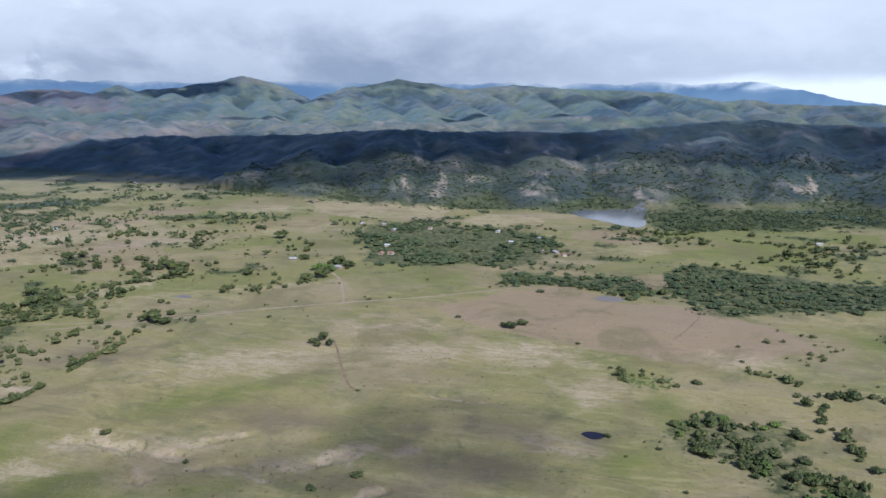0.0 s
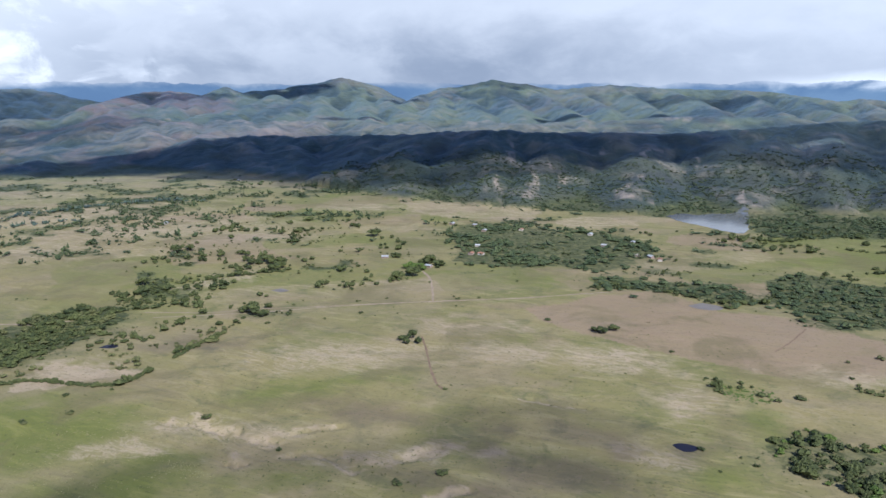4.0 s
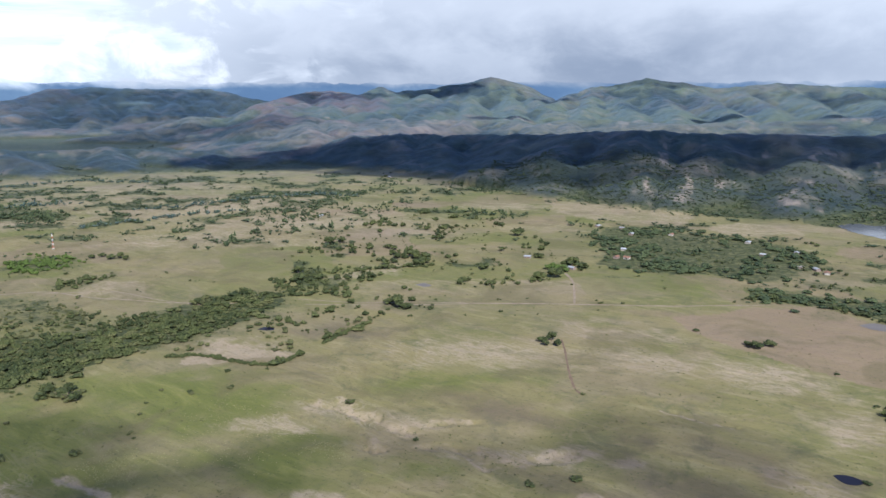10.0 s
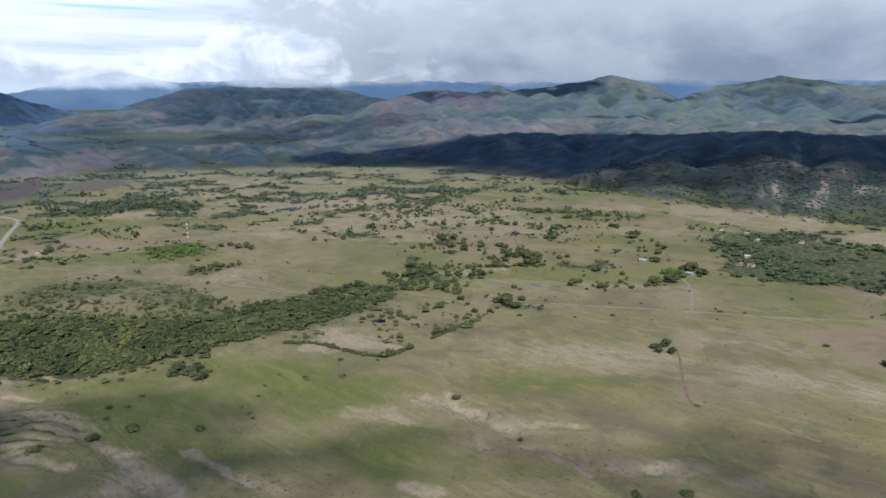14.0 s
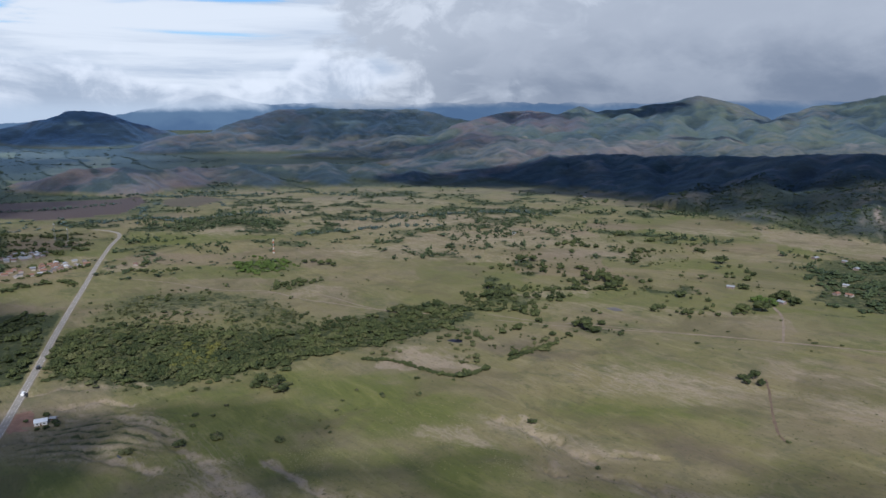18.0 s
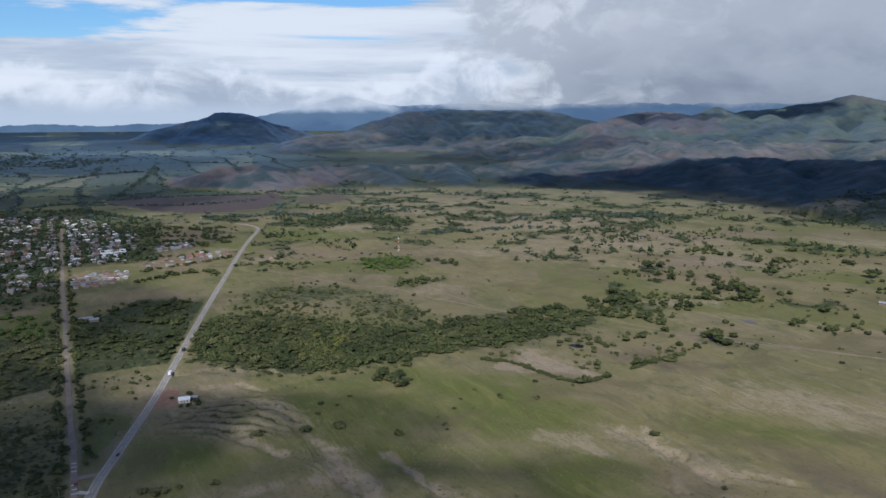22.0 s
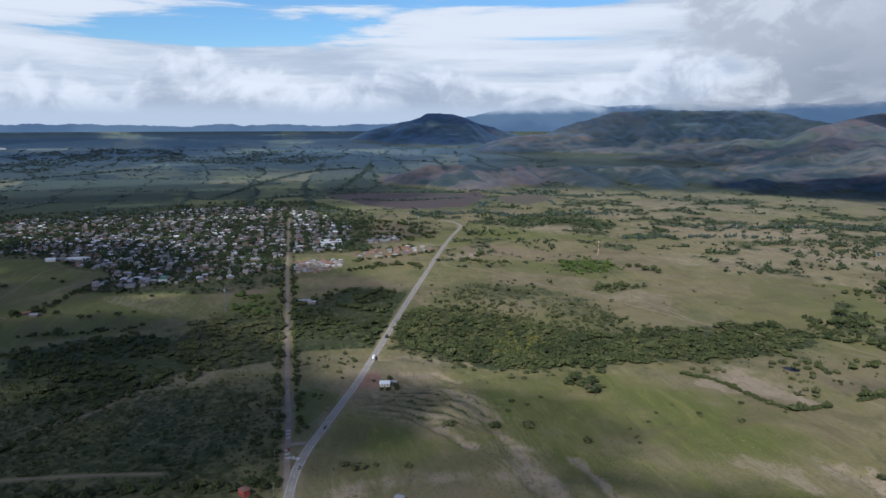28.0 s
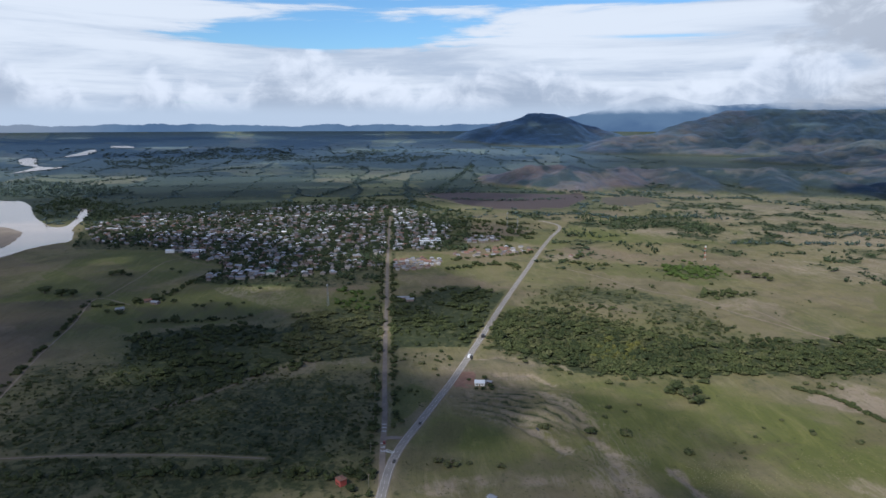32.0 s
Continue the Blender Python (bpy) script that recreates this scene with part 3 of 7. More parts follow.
# lone bushes and small trees: x, y, crown width
BUSH_SOUTH = [(-246, 478, 8.5), (-173, 436, 4.2), (-82, 402, 6.8), (-55, 418, 7.8), (18, 761, 6.4), (-195, 761, 5.9), (136, 673, 5.8), (-65, 839, 5.6), (-91, 831, 5.6), (230, 834, 14.4), (382, 693, 9.3), (220, 573, 10.5), (152, 455, 5.1), (120, 474, 6.1), (-71, 556, 4.9), (126, 445, 3.3), (152, 399, 3.9), (245, 437, 10.7), (258, 472, 14.1), (280, 624, 5.8)]
BUSH_CLUSTER = [(-129, 674, 11.6), (-121, 681, 14.0), (-112, 668, 10.3), (-124, 664, 9.2), (73, 724, 15.9), (87, 734, 13.7), (66, 730, 8.6), (-319, 752, 20.4), (-329, 744, 14.9), (-302, 740, 12.0), (-461, 1044, 13.1), (-444, 1036, 12.9), (-414, 931, 15.1), (-416, 979, 17.4), (-396, 996, 22.8), (-372, 979, 25.8), (-368, 946, 20.0), (-277, 873, 12.1), (-271, 881, 10.7), (-164, 940, 26.7), (-181, 916, 20.0), (-153, 1014, 21.9), (-136, 1007, 18.4), (-162, 993, 13.2), (-278, 1083, 12.8), (-283, 1221, 30.6)]
BUSH_MIDDLE = [(-247, 477, 7.5), (-172, 435, 4.6), (-444, 291, 11.2), (-478, 331, 7.0), (-463, 317, 5.9), (-431, 315, 12.2), (-466, 339, 5.0), (-387, 338, 8.2), (-382, 453, 7.2), (-356, 473, 6.1), (-374, 375, 3.7), (-366, 371, 3.7), (-390, 404, 4.9), (-573, 339, 6.8), (-546, 366, 6.7), (-519, 373, 7.6), (-513, 402, 5.5), (-380, 502, 6.5), (-350, 519, 5.4), (-448, 537, 8.3), (18, 760, 7.7), (-194, 759, 6.5), (-58, 836, 5.6), (-89, 834, 5.6), (-177, 823, 4.9), (-401, 423, 4.0), (-585, 522, 6.6), (-83, 404, 6.1), (-55, 419, 7.8)]
BUSH_DARK = [(-492, 412, 17.5), (-475, 412, 16.1), (-459, 409, 12.7), (-489, 402, 11.9), (-480, 424, 12.0), (-828, 830, 15.3), (-819, 840, 15.3), (-803, 833, 13.2), (-853, 838, 11.7), (-859, 824, 13.6), (-315, 740, 20.1), (-329, 747, 16.3), (-301, 734, 14.6), (-386, 983, 19.1), (-364, 961, 21.9), (-455, 1042, 13.0), (-407, 948, 11.8), (-405, 908, 13.1), (-416, 774, 13.1), (-514, 725, 19.1), (-519, 708, 16.0), (-544, 672, 11.5), (-511, 847, 21.2), (-564, 1040, 23.2), (-551, 1057, 17.5)]
BUSH_WEST = [(-445, 291, 8.4), (-428, 314, 9.3), (-479, 332, 5.5), (-464, 317, 4.9), (-464, 261, 12.1), (-417, 201, 8.3), (-430, 169, 14.2), (-429, 182, 5.9), (-440, 162, 8.4), (-386, 339, 9.1), (-474, 358, 5.1), (-487, 403, 9.7), (-464, 407, 18.0), (-479, 410, 14.0), (-467, 420, 10.8), (-388, 382, 3.8), (-375, 378, 3.7), (-378, 450, 6.1), (-407, 448, 5.2), (-355, 470, 6.1), (-638, 218, 8.0), (-618, 225, 6.7), (-609, 319, 8.1), (-584, 338, 5.7)]
BUSH_FIELD = [(-1196, -89, 15.6), (-1197, -101, 15.7), (-1179, -77, 11.6), (-1200, -14, 9.8), (-947, 13, 10.9), (-940, 24, 9.3), (-931, 55, 13.9), (-945, 74, 6.3), (-969, 35, 6.4), (-1043, 90, 8.6), (-1022, 104, 8.4), (-1101, -181, 18.3), (-1078, -157, 21.4), (-1069, -142, 19.4), (-1057, -109, 12.2), (-1074, 69, 7.1), (-1042, -25, 8.6), (-1173, -3, 9.6)]
ROADSIDE_TREE = [(-1004, 275, 10.2), (-935, 258, 9.6), (-863, 234, 10.4), (-799, 218, 9.7), (-756, 203, 10.5), (-705, 192, 9.8), (-1032, 311, 8.8), (-978, 293, 8.4), (-855, 255, 10.3), (-749, 222, 10.4), (-699, 208, 8.6), (-1081, 300, 9.2), (-1149, 317, 9.7), (-663, 175, 8.1), (-631, 169, 7.8), (-603, 160, 8.5), (-570, 150, 8.1), (-540, 144, 7.8), (-514, 134, 8.4), (-481, 124, 7.9), (-456, 115, 8.4), (-439, 114, 7.4), (-434, 105, 8.9), (-422, 95, 8.7), (-441, 85, 8.1), (-624, 187, 6.7), (-581, 177, 7.3), (-528, 159, 7.7), (-511, 157, 6.6), (-872, 424, 9.6), (-907, 450, 8.3), (-946, 482, 7.8), (-773, 357, 8.5), (-826, 373, 10.5), (-643, 278, 7.1)]

HOUSE_WHITE = (-567, 251)
HOUSE_RED = (-433, 91)
DEPOT = (-896, 280)
MAST_A = (-968, 853)
MAST_B = (-1441, 702)
MAST_C = (-1380, 697)
PYLON = (-894, 177)
SCHOOL = (-1361, 23)
BARN_A = (-227, 1048)
BARN_B = (-151, 996)
SHED_FAR = (-883, 2025)
WHITE_A = (-1282, 471)
HALL = (-1560, 488)
FARM_A = (181, 1100)
FARM_B = (191, 1079)
FARM_C = (-159, 1358)
FARM_D = (634, 1167)
FARM_E = (-720, 1290)
FARM_F = (-1077, 651)
FARM_G = (-986, -35)
FARM_H = (-966, -77)
FARM_I = (-1000, -45)
SHED_NEAR = (-379, 177)
CAR_A = (-644, 265)
CAR_B = (-453, 130)
CAR_C = (-503, 172)
CAR_D = (-483, 133)
CAR_E = (-699, 309)

# hedges and tree lines
HEDGE_CLEARING = [(-457, 515), (-427, 528), (-389, 525), (-352, 529), (-341, 562)]
HEDGE_CLEARING_EAST = [(-336, 597), (-329, 642), (-320, 673)]
HEDGE_LANE = [(-694, -157), (-813, -145), (-929, -126), (-1036, -114)]
HEDGE_FARM = [(-992, -107), (-1003, -53), (-1016, -29), (-1086, 6), (-1167, 50)]
HEDGE_WEST = [(-895, -49), (-874, 34), (-875, 74)]
HEDGE_HILL_PATH = [(-573, -66), (-611, -17), (-640, 21), (-664, 59), (-687, 114)]
HEDGE_ROW = [(-521, -124), (-500, -53), (-476, 20), (-437, 114)]
HEDGE_TOWN = [(-1127, 443), (-1127, 519), (-1134, 607)]
HEDGE_DITCH = [(-1051, 404), (-1065, 470), (-1048, 514), (-1007, 520)]
HEDGE_ROADSIDE = [(-1052, 614), (-1013, 635), (-980, 669)]
HEDGE_LINE_A = [(-3073, 1316), (-2544, 1000), (-2184, 782)]
HEDGE_LINE_B = [(-2204, 410), (-2570, 648), (-2910, 934), (-2995, 1177)]
HEDGE_LINE_C = [(-2791, -390), (-3086, -21), (-3294, 336)]
HEDGE_LINE_D = [(-2116, 479), (-2178, 660), (-2143, 754)]
HEDGE_LINE_E = [(-2185, 779), (-2122, 1036), (-1983, 1254), (-1889, 1320)]
HEDGE_LINE_F = [(-2014, 792), (-1913, 935), (-1903, 1123)]
HEDGE_LINE_G = [(-1595, 844), (-1563, 990), (-1460, 1023), (-1436, 1173), (-1345, 1269)]
HEDGE_LINE_H = [(-1928, 1347), (-1787, 1413), (-1707, 1603), (-1498, 1652)]
HEDGE_LINE_I = [(-1082, 1014), (-1040, 1113), (-983, 1228), (-918, 1306)]
HEDGE_LINE_J = [(-1154, 1237), (-1066, 1332), (-1015, 1446), (-902, 1587), (-773, 1591)]
HEDGE_LINE_K = [(372, 1286), (426, 1258), (531, 1346)]
HEDGE_LINE_L = [(497, 1206), (551, 1172), (590, 1135), (628, 1071)]
HEDGE_LINE_M = [(758, 1497), (815, 1446), (864, 1358)]
HEDGE_LINE_N = [(88, 916), (161, 901), (224, 854), (282, 859)]
HEDGE_LINE_O = [(302, 547), (334, 545), (360, 536)]
HEDGE_LINE_P = [(299, 541), (291, 500), (286, 460), (286, 421)]
HEDGE_LINE_Q = [(276, 596), (296, 583), (306, 565)]
HEDGE_POND = [(-474, 623), (-461, 649), (-422, 649), (-388, 643)]
HEDGE_GROVE = [(-520, 798), (-450, 744), (-436, 776)]
HEDGE_GROVE_B = [(-356, 530), (-345, 541), (-339, 561)]
HEDGE_GROVE_C = [(-338, 610), (-326, 639), (-317, 668)]
HEDGE_STREAM = [(-466, 859), (-404, 916), (-346, 946)]
FAR_WOODS = [(-4055, -346), (-4239, 282), (-3850, 1170), (-3524, 1482), (-3274, 995), (-3509, 493), (-3264, -21), (-3432, -275)]
FAR_WOODS_MID = [(-2296, 1600), (-2432, 2272), (-2120, 2782), (-1641, 2165), (-1911, 1791), (-2028, 1530)]
MIXED_A = [(-653, 1014), (-606, 1135), (-544, 1482), (-351, 1378), (-120, 1014), (-169, 916), (-255, 846), (-337, 688), (-414, 624)]
MIXED_B = [(-940, 1482), (-924, 1973), (-596, 2043), (-157, 1346), (-124, 1051), (-387, 1346), (-544, 1482), (-606, 1135), (-653, 1014)]
MIXED_C = [(-809, 874), (-1146, 1529), (-877, 1806), (-646, 1655), (-709, 1202), (-617, 971)]
MIXED_D = [(-2008, 1216), (-1197, 1077), (-959, 1040), (-918, 820), (-1168, 694)]
MIXED_E = [(192, 1346), (402, 1315), (856, 1346), (593, 916), (416, 979), (321, 1014), (191, 1135)]
MIXED_F = [(-1646, 617), (-1468, 807), (-1181, 614), (-1177, 463)]
MIXED_G = [(-477, 533), (-423, 623), (-379, 684), (-319, 703), (-311, 660), (-337, 575), (-412, 518)]
MIXED_H = [(310, 688), (394, 706), (397, 596), (363, 541), (305, 553), (276, 596)]
YELLOW_GROVE = [(-631, 406), (-640, 448), (-616, 468), (-569, 424), (-583, 389)]
YELLOW_GROVE_B = [(-559, 525), (-557, 546), (-533, 520), (-535, 505)]

# pale eroded and greener stretches: x, y, half length, half width, turn, degrees
PALE = [(-473, 279, 37, 11, -6), (-506, 292, 34, 8, -2), (-383, 273, 28, 8, 7), (-238, 459, 42, 10, -9), (-196, 442, 21, 7, -15), (-142, 427, 26, 9, -10), (-281, 421, 27, 13, 14), (-201, 415, 14, 7, -8), (-93, 434, 22, 7, 17), (-67, 448, 19, 9, 27), (-293, 303, 23, 9, 14), (-427, 560, 36, 17, 16), (-388, 545, 24, 13, 11), (-416, 895, 58, 27, 56), (-68, 740, 43, 22, 3), (-688, 686, 44, 25, -6), (-736, 1203, 68, 27, 27), (-31, 446, 22, 6, 27), (-207, 346, 18, 5, 14)]
PALE_WEST = [(-497, 291, 24, 11, 19), (-460, 293, 17, 9, 20), (-386, 275, 20, 13, 15), (-371, 251, 15, 7, 40), (-389, 214, 27, 9, 69), (-407, 144, 22, 10, 69), (-593, 269, 34, 11, 48), (-538, 255, 30, 8, 54), (-486, 256, 23, 7, 47), (-663, 236, 36, 14, 81), (-680, 121, 46, 15, 87), (-659, 74, 38, 11, 93), (-675, 143, 34, 13, 81), (-633, 40, 27, 8, 107), (-617, 1, 28, 7, 96), (-580, 348, 33, 10, 52), (-562, 442, 27, 10, 59)]
STRAW = [(74, 647, 69, 38, -10), (-13, 655, 66, 33, -5), (127, 559, 32, 34, -21), (-176, 624, 84, 42, 6), (86, 460, 24, 16, -20), (-213, 460, 51, 16, -9), (272, 624, 60, 21, -8), (-51, 724, 61, 26, 0), (-505, 1181, 140, 50, 8), (-383, 1561, 126, 65, 0), (-1000, 1350, 330, 200, 40), (-700, 1230, 230, 130, 30), (-1250, 1010, 170, 100, 40), (-800, 1000, 150, 80, 35)]
LUSH = [(-282, 366, 72, 22, 20), (-246, 412, 38, 17, 16), (-384, 398, 81, 30, 27), (-409, 302, 49, 24, 23), (-161, 401, 45, 18, 19), (-407, 482, 104, 20, 27), (-194, 545, 78, 24, 27), (-186, 945, 37, 25, 17), (-131, 966, 46, 25, 27)]
LUSH_SPOT = [(177, 577, 21, 12, -14), (12, 946, 125, 42, 0), (506, 1092, 143, 61, -7), (-172, 931, 39, 30, 19), (-249, 414, 42, 20, -6), (132, 436, 22, 20, -20), (178, 525, 26, 31, -24), (427, 671, 34, 37, 0)]
LUSH_WEST = [(-449, 209, 51, 32, 69), (-562, 189, 20, 37, 111), (-415, 352, 83, 39, 63), (-928, 231, 20, 60, 69), (-1250, -18, 120, 76, 78), (-978, 54, 92, 61, 69), (-2438, 740, 305, 174, 69), (-2614, 225, 281, 208, 72), (-2103, 1352, 97, 69, 67)]
RUST = [(189, 765, 121, 61, -10), (-321, 798, 78, 24, 7), (9, 688, 35, 24, 0), (-278, 1014, 79, 43, -10), (-30, 810, 47, 18, 0), (393, 671, 39, 46, -25)]

# darker, browner spots of the pasture, in the same layout
DARK_SPOT = [(35, 485, 62, 24, -20), (-120, 500, 52, 18, -12), (-60, 405, 62, 18, -15), (20, 430, 70, 22, -18), (112, 476, 17, 12, 0), (-330, 640, 60, 26, 10)]

# worn gullies in the pasture: line and half width
RILLS_WEST = [([(-526, 297), (-489, 300), (-458, 296), (-437, 291)], 7),
              ([(-424, 284), (-399, 283), (-371, 275), (-346, 269), (-326, 264)], 8),
              ([(-369, 315), (-347, 311), (-322, 304), (-302, 298)], 6),
              ([(-581, 275), (-574, 305), (-544, 312)], 4),
              ([(-637, 272), (-629, 299), (-602, 324)], 4),
              ([(-547, 229), (-524, 242), (-510, 262)], 3),
              ([(-483, 245), (-452, 252), (-422, 255)], 5),
              ([(-360, 266), (-333, 260)], 7)]
RILLS_SOUTH = [([(-256, 475), (-226, 458), (-203, 447), (-180, 443)], 6),
              ([(-205, 415), (-191, 416)], 4),
              ([(-163, 429), (-145, 435), (-122, 427), (-113, 415)], 5),
              ([(-272, 467), (-244, 462), (-214, 458)], 5),
              ([(-207, 422), (-192, 413)], 4),
              ([(-3, 545), (19, 538), (49, 531)], 2),
              ([(-83, 435), (-63, 449)], 6),
              ([(-57, 392), (-37, 401)], 5),
              ([(-171, 462), (-137, 479)], 3)]
TUFTED = [(-312, 429, 37, 31, 11), (-265, 384, 71, 28, 11), (-225, 416, 27, 26, 11), (-297, 440, 48, 45, 44), (-348, 335, 24, 28, 44)]
LUSH_NEAR = [(-437, 321, 84, 99, 37), (-474, 192, 49, 36, 37), (-366, 430, 71, 59, 37), (-248, 374, 42, 42, 37), (-400, 448, 102, 39, 17), (-445, 865, 118, 48, 37)]

# ---- the shape of the land ----
def lattice(i, j, seed):
    n = (i.astype(np.int64) * 374761393 + j.astype(np.int64) * 668265263 + seed * 974711) & 0xFFFFFFFF
    n = ((n ^ (n >> 13)) * 1274126177) & 0xFFFFFFFF
    return ((n ^ (n >> 16)) & 0xFFFF) / 65535.0


def value_noise(x, y, seed=0):
    i, j = np.floor(x), np.floor(y)
    u, v = x - i, y - j
    u, v = u * u * (3 - 2 * u), v * v * (3 - 2 * v)
    a, b = lattice(i, j, seed), lattice(i + 1, j, seed)
    c, d = lattice(i, j + 1, seed), lattice(i + 1, j + 1, seed)
    return (a * (1 - u) + b * u) * (1 - v) + (c * (1 - u) + d * u) * v


def fbm(x, y, octaves=4, seed=0):
    total, weight, out = 0.0, 1.0, 0.0
    for k in range(octaves):
        out = out + weight * value_noise(x * 2 ** k + 17.3 * k, y * 2 ** k - 9.1 * k, seed + k)
        total, weight = total + weight, weight * 0.5
    return out / total


def ridged(x, y, octaves=4, seed=0):
    total, weight, out = 0.0, 1.0, 0.0
    for k in range(octaves):
        out = out + weight * (1 - np.abs(2 * value_noise(x * 2 ** k + 5.7 * k, y * 2 ** k + 3.9 * k, seed + k) - 1))
        total, weight = total + weight, weight * 0.5
    return out / total


def smooth(v):
    v = np.clip(v, 0, 1)
    return v * v * (3 - 2 * v)


def rise(d):
    """The wide plain climbs very gently towards the far edge of the valley."""
    far = 2000 - 2800 * np.log(np.clip(1 - (np.maximum(d, 2000) - 2000) / 2800, 1e-4, 1))
    return H * (1 - np.maximum(d, 1e-3) / np.maximum(far, d)) * (d > 2000)


def table(az, rows):
    a, b = zip(*sorted(rows))
    return np.interp(az, a, b)


# bearing (degrees, left of north) and height of the crest line as seen from the plain's centre, degrees
FRONT_CREST = [(-60, -1.9), (-31.7, -1.75), (-25.9, -1.57), (-23.6, -1.32), (-20.1, -1.64), (-16.5, -1.97), (-13.1, -2.26),
               (-9.7, -2.47), (-5.2, -2.35), (-0.7, -2.45), (2.4, -2.2), (7.4, -2.45), (11.8, -2.8), (16, -2.7), (21, -2.72),
               (25.5, -2.72), (27.5, -3.05), (30.5, -3.7), (35, -4.0), (41, -3.6), (47.6, -3.5), (51.5, -3.5), (55, -3.6),
               (57.8, -3.74), (60.4, -3.4), (62.5, -3.55), (66, -4.6), (72, -5.2), (120, -5.2)]
FRONT_FOOT = [(-60, 1850), (-32, 1850), (-18, 1740), (-7.6, 1600), (1.6, 1620), (10.7, 1790), (17, 2130), (25, 2390), (32, 2540),
              (38, 2480), (48, 2470), (55, 2440), (58, 2330), (63, 2420), (70, 2800), (120, 2900)]
FRONT_WIDTH = [(-60, 800), (0, 720), (12, 650), (20, 520), (28, 430), (45, 420), (58, 330), (64, 260), (120, 200)]


# ridge lines of the mountains: fall of the flanks, then bearing, height in degrees and distance from the plain's centre
RIDGES_PEAK = [
    (0.5, [(15.5, 1.69, 4400), (14.3, 1.53, 4400), (13.2, 1.11, 4400), (12.2, 0.34, 4230), (11.4, -0.53, 3847), (10.0, -1.05, 3618)]),
    (0.5, [(15.5, 1.69, 4400), (16.3, 1.01, 4400), (17.2, -0.17, 4005), (17.6, -1.23, 3539), (18.0, -1.96, 3218)]),
    (0.5, [(15.5, 1.69, 4400), (16.8, 1.38, 4400), (18.0, 0.67, 4375), (18.9, -0.17, 4005), (19.6, -0.8, 3728), (20.7, -1.63, 3363)]),
    (0.5, [(14.3, 1.53, 4400), (14.1, 0.46, 4282), (13.5, -0.82, 3719), (13.1, -1.69, 3336)]),
    (0.5, [(15.5, 1.69, 4400), (17.6, 1.25, 4400), (19.3, 0.99, 4400), (20.9, 0.74, 4400), (22.5, 0.73, 4400)]),
]
RIDGES_SUMMIT = [
    (0.5, [(7.6, 0.91, 4400), (8.9, 0.47, 4287), (10.4, -0.27, 3961), (11.6, -0.7, 3772)]),
    (0.5, [(7.6, 0.91, 4400), (6.0, 0.17, 4155), (4.7, -0.84, 3710), (3.6, -1.72, 3323)]),
    (0.5, [(7.6, 0.91, 4400), (7.8, -0.18, 4001), (8.3, -1.27, 3521), (9.2, -2.02, 3191)]),
    (0.5, [(7.6, 0.91, 4400), (5.6, 1.13, 4400), (3.5, 1.56, 4400), (1.1, 1.22, 4400), (-1.6, 0.78, 4400), (-5.5, 1.12, 4400)]),
    (0.5, [(3.5, 1.56, 4400), (2.9, 0.48, 4291), (1.6, -0.62, 3807), (1.1, -1.59, 3380)]),
    (0.5, [(1.1, 1.13, 4400), (-0.7, 0.26, 4194), (-2.5, -0.84, 3710), (-3.6, -1.72, 3323)]),
]
RIDGES_MIDDLE = [
    (0.5, [(23.2, -0.99, 3644), (22.2, -0.17, 4005), (20.7, 0.37, 4243), (19.8, -0.09, 4040), (19.2, -0.8, 3728)]),
    (0.5, [(20.7, 0.37, 4243), (21.0, -0.59, 3820), (21.5, -1.5, 3420)]),
    (0.5, [(26.4, -0.48, 3869), (25.6, 0.44, 4274), (24.4, 0.96, 4400), (23.3, 0.56, 4326), (22.6, -0.09, 4040)]),
    (0.5, [(24.4, 0.96, 4400), (24.3, 0.04, 4098), (24.1, -0.9, 3684)]),
    (0.34, [(27.2, -1.56, 3394), (25.3, -0.97, 3653), (23.8, -1.11, 3592), (22.9, -1.61, 3372), (22.3, -2.66, 2910)]),
]
RIDGES_PURPLE = [
    (0.34, [(24.9, -0.98, 3649), (24.6, -2.0, 3200), (25.6, -2.6, 2936)]),
    (0.5, [(33.4, -0.34, 3930), (32.0, 0.03, 4093), (29.9, 0.61, 4348), (28.1, 0.7, 4388), (26.7, 0.51, 4304), (26.0, 0.03, 4093)]),
    (0.5, [(28.1, 0.7, 4388), (27.8, -0.16, 4010), (28.3, -0.95, 3662)]),
    (0.34, [(32.5, -1.1, 3596), (31.4, -0.62, 3807), (30.0, -0.24, 3974), (29.0, -0.63, 3803), (28.3, -1.27, 3521)]),
    (0.34, [(33.5, -1.73, 3319), (31.8, -1.38, 3473), (30.1, -1.25, 3530), (28.0, -1.55, 3398), (27.1, -2.16, 3130)]),
    (0.34, [(30.1, -1.25, 3530), (29.9, -2.51, 2976)]),
]
RIDGES_APRON = [
    (0.34, [(21.9, -2.33, 3055), (20.7, -1.76, 3306), (18.6, -1.52, 3411), (16.5, -1.24, 3534), (14.8, -1.38, 3473), (13.1, -1.82, 3279)]),
    (0.34, [(11.8, -2.01, 3196), (9.2, -1.58, 3385), (6.5, -1.5, 3420), (4.7, -1.72, 3323), (1.1, -1.86, 3262), (-3.4, -1.5, 3420)]),
    (0.5, [(-1.6, 0.78, 4400), (-3.4, 0.47, 4287), (-4.7, -0.18, 4001), (-5.8, -0.96, 3658)]),
    (0.5, [(-5.5, 1.12, 4400), (-7.1, 0.47, 4287), (-8.2, -0.39, 3908), (-9.6, -1.04, 3622)]),
]
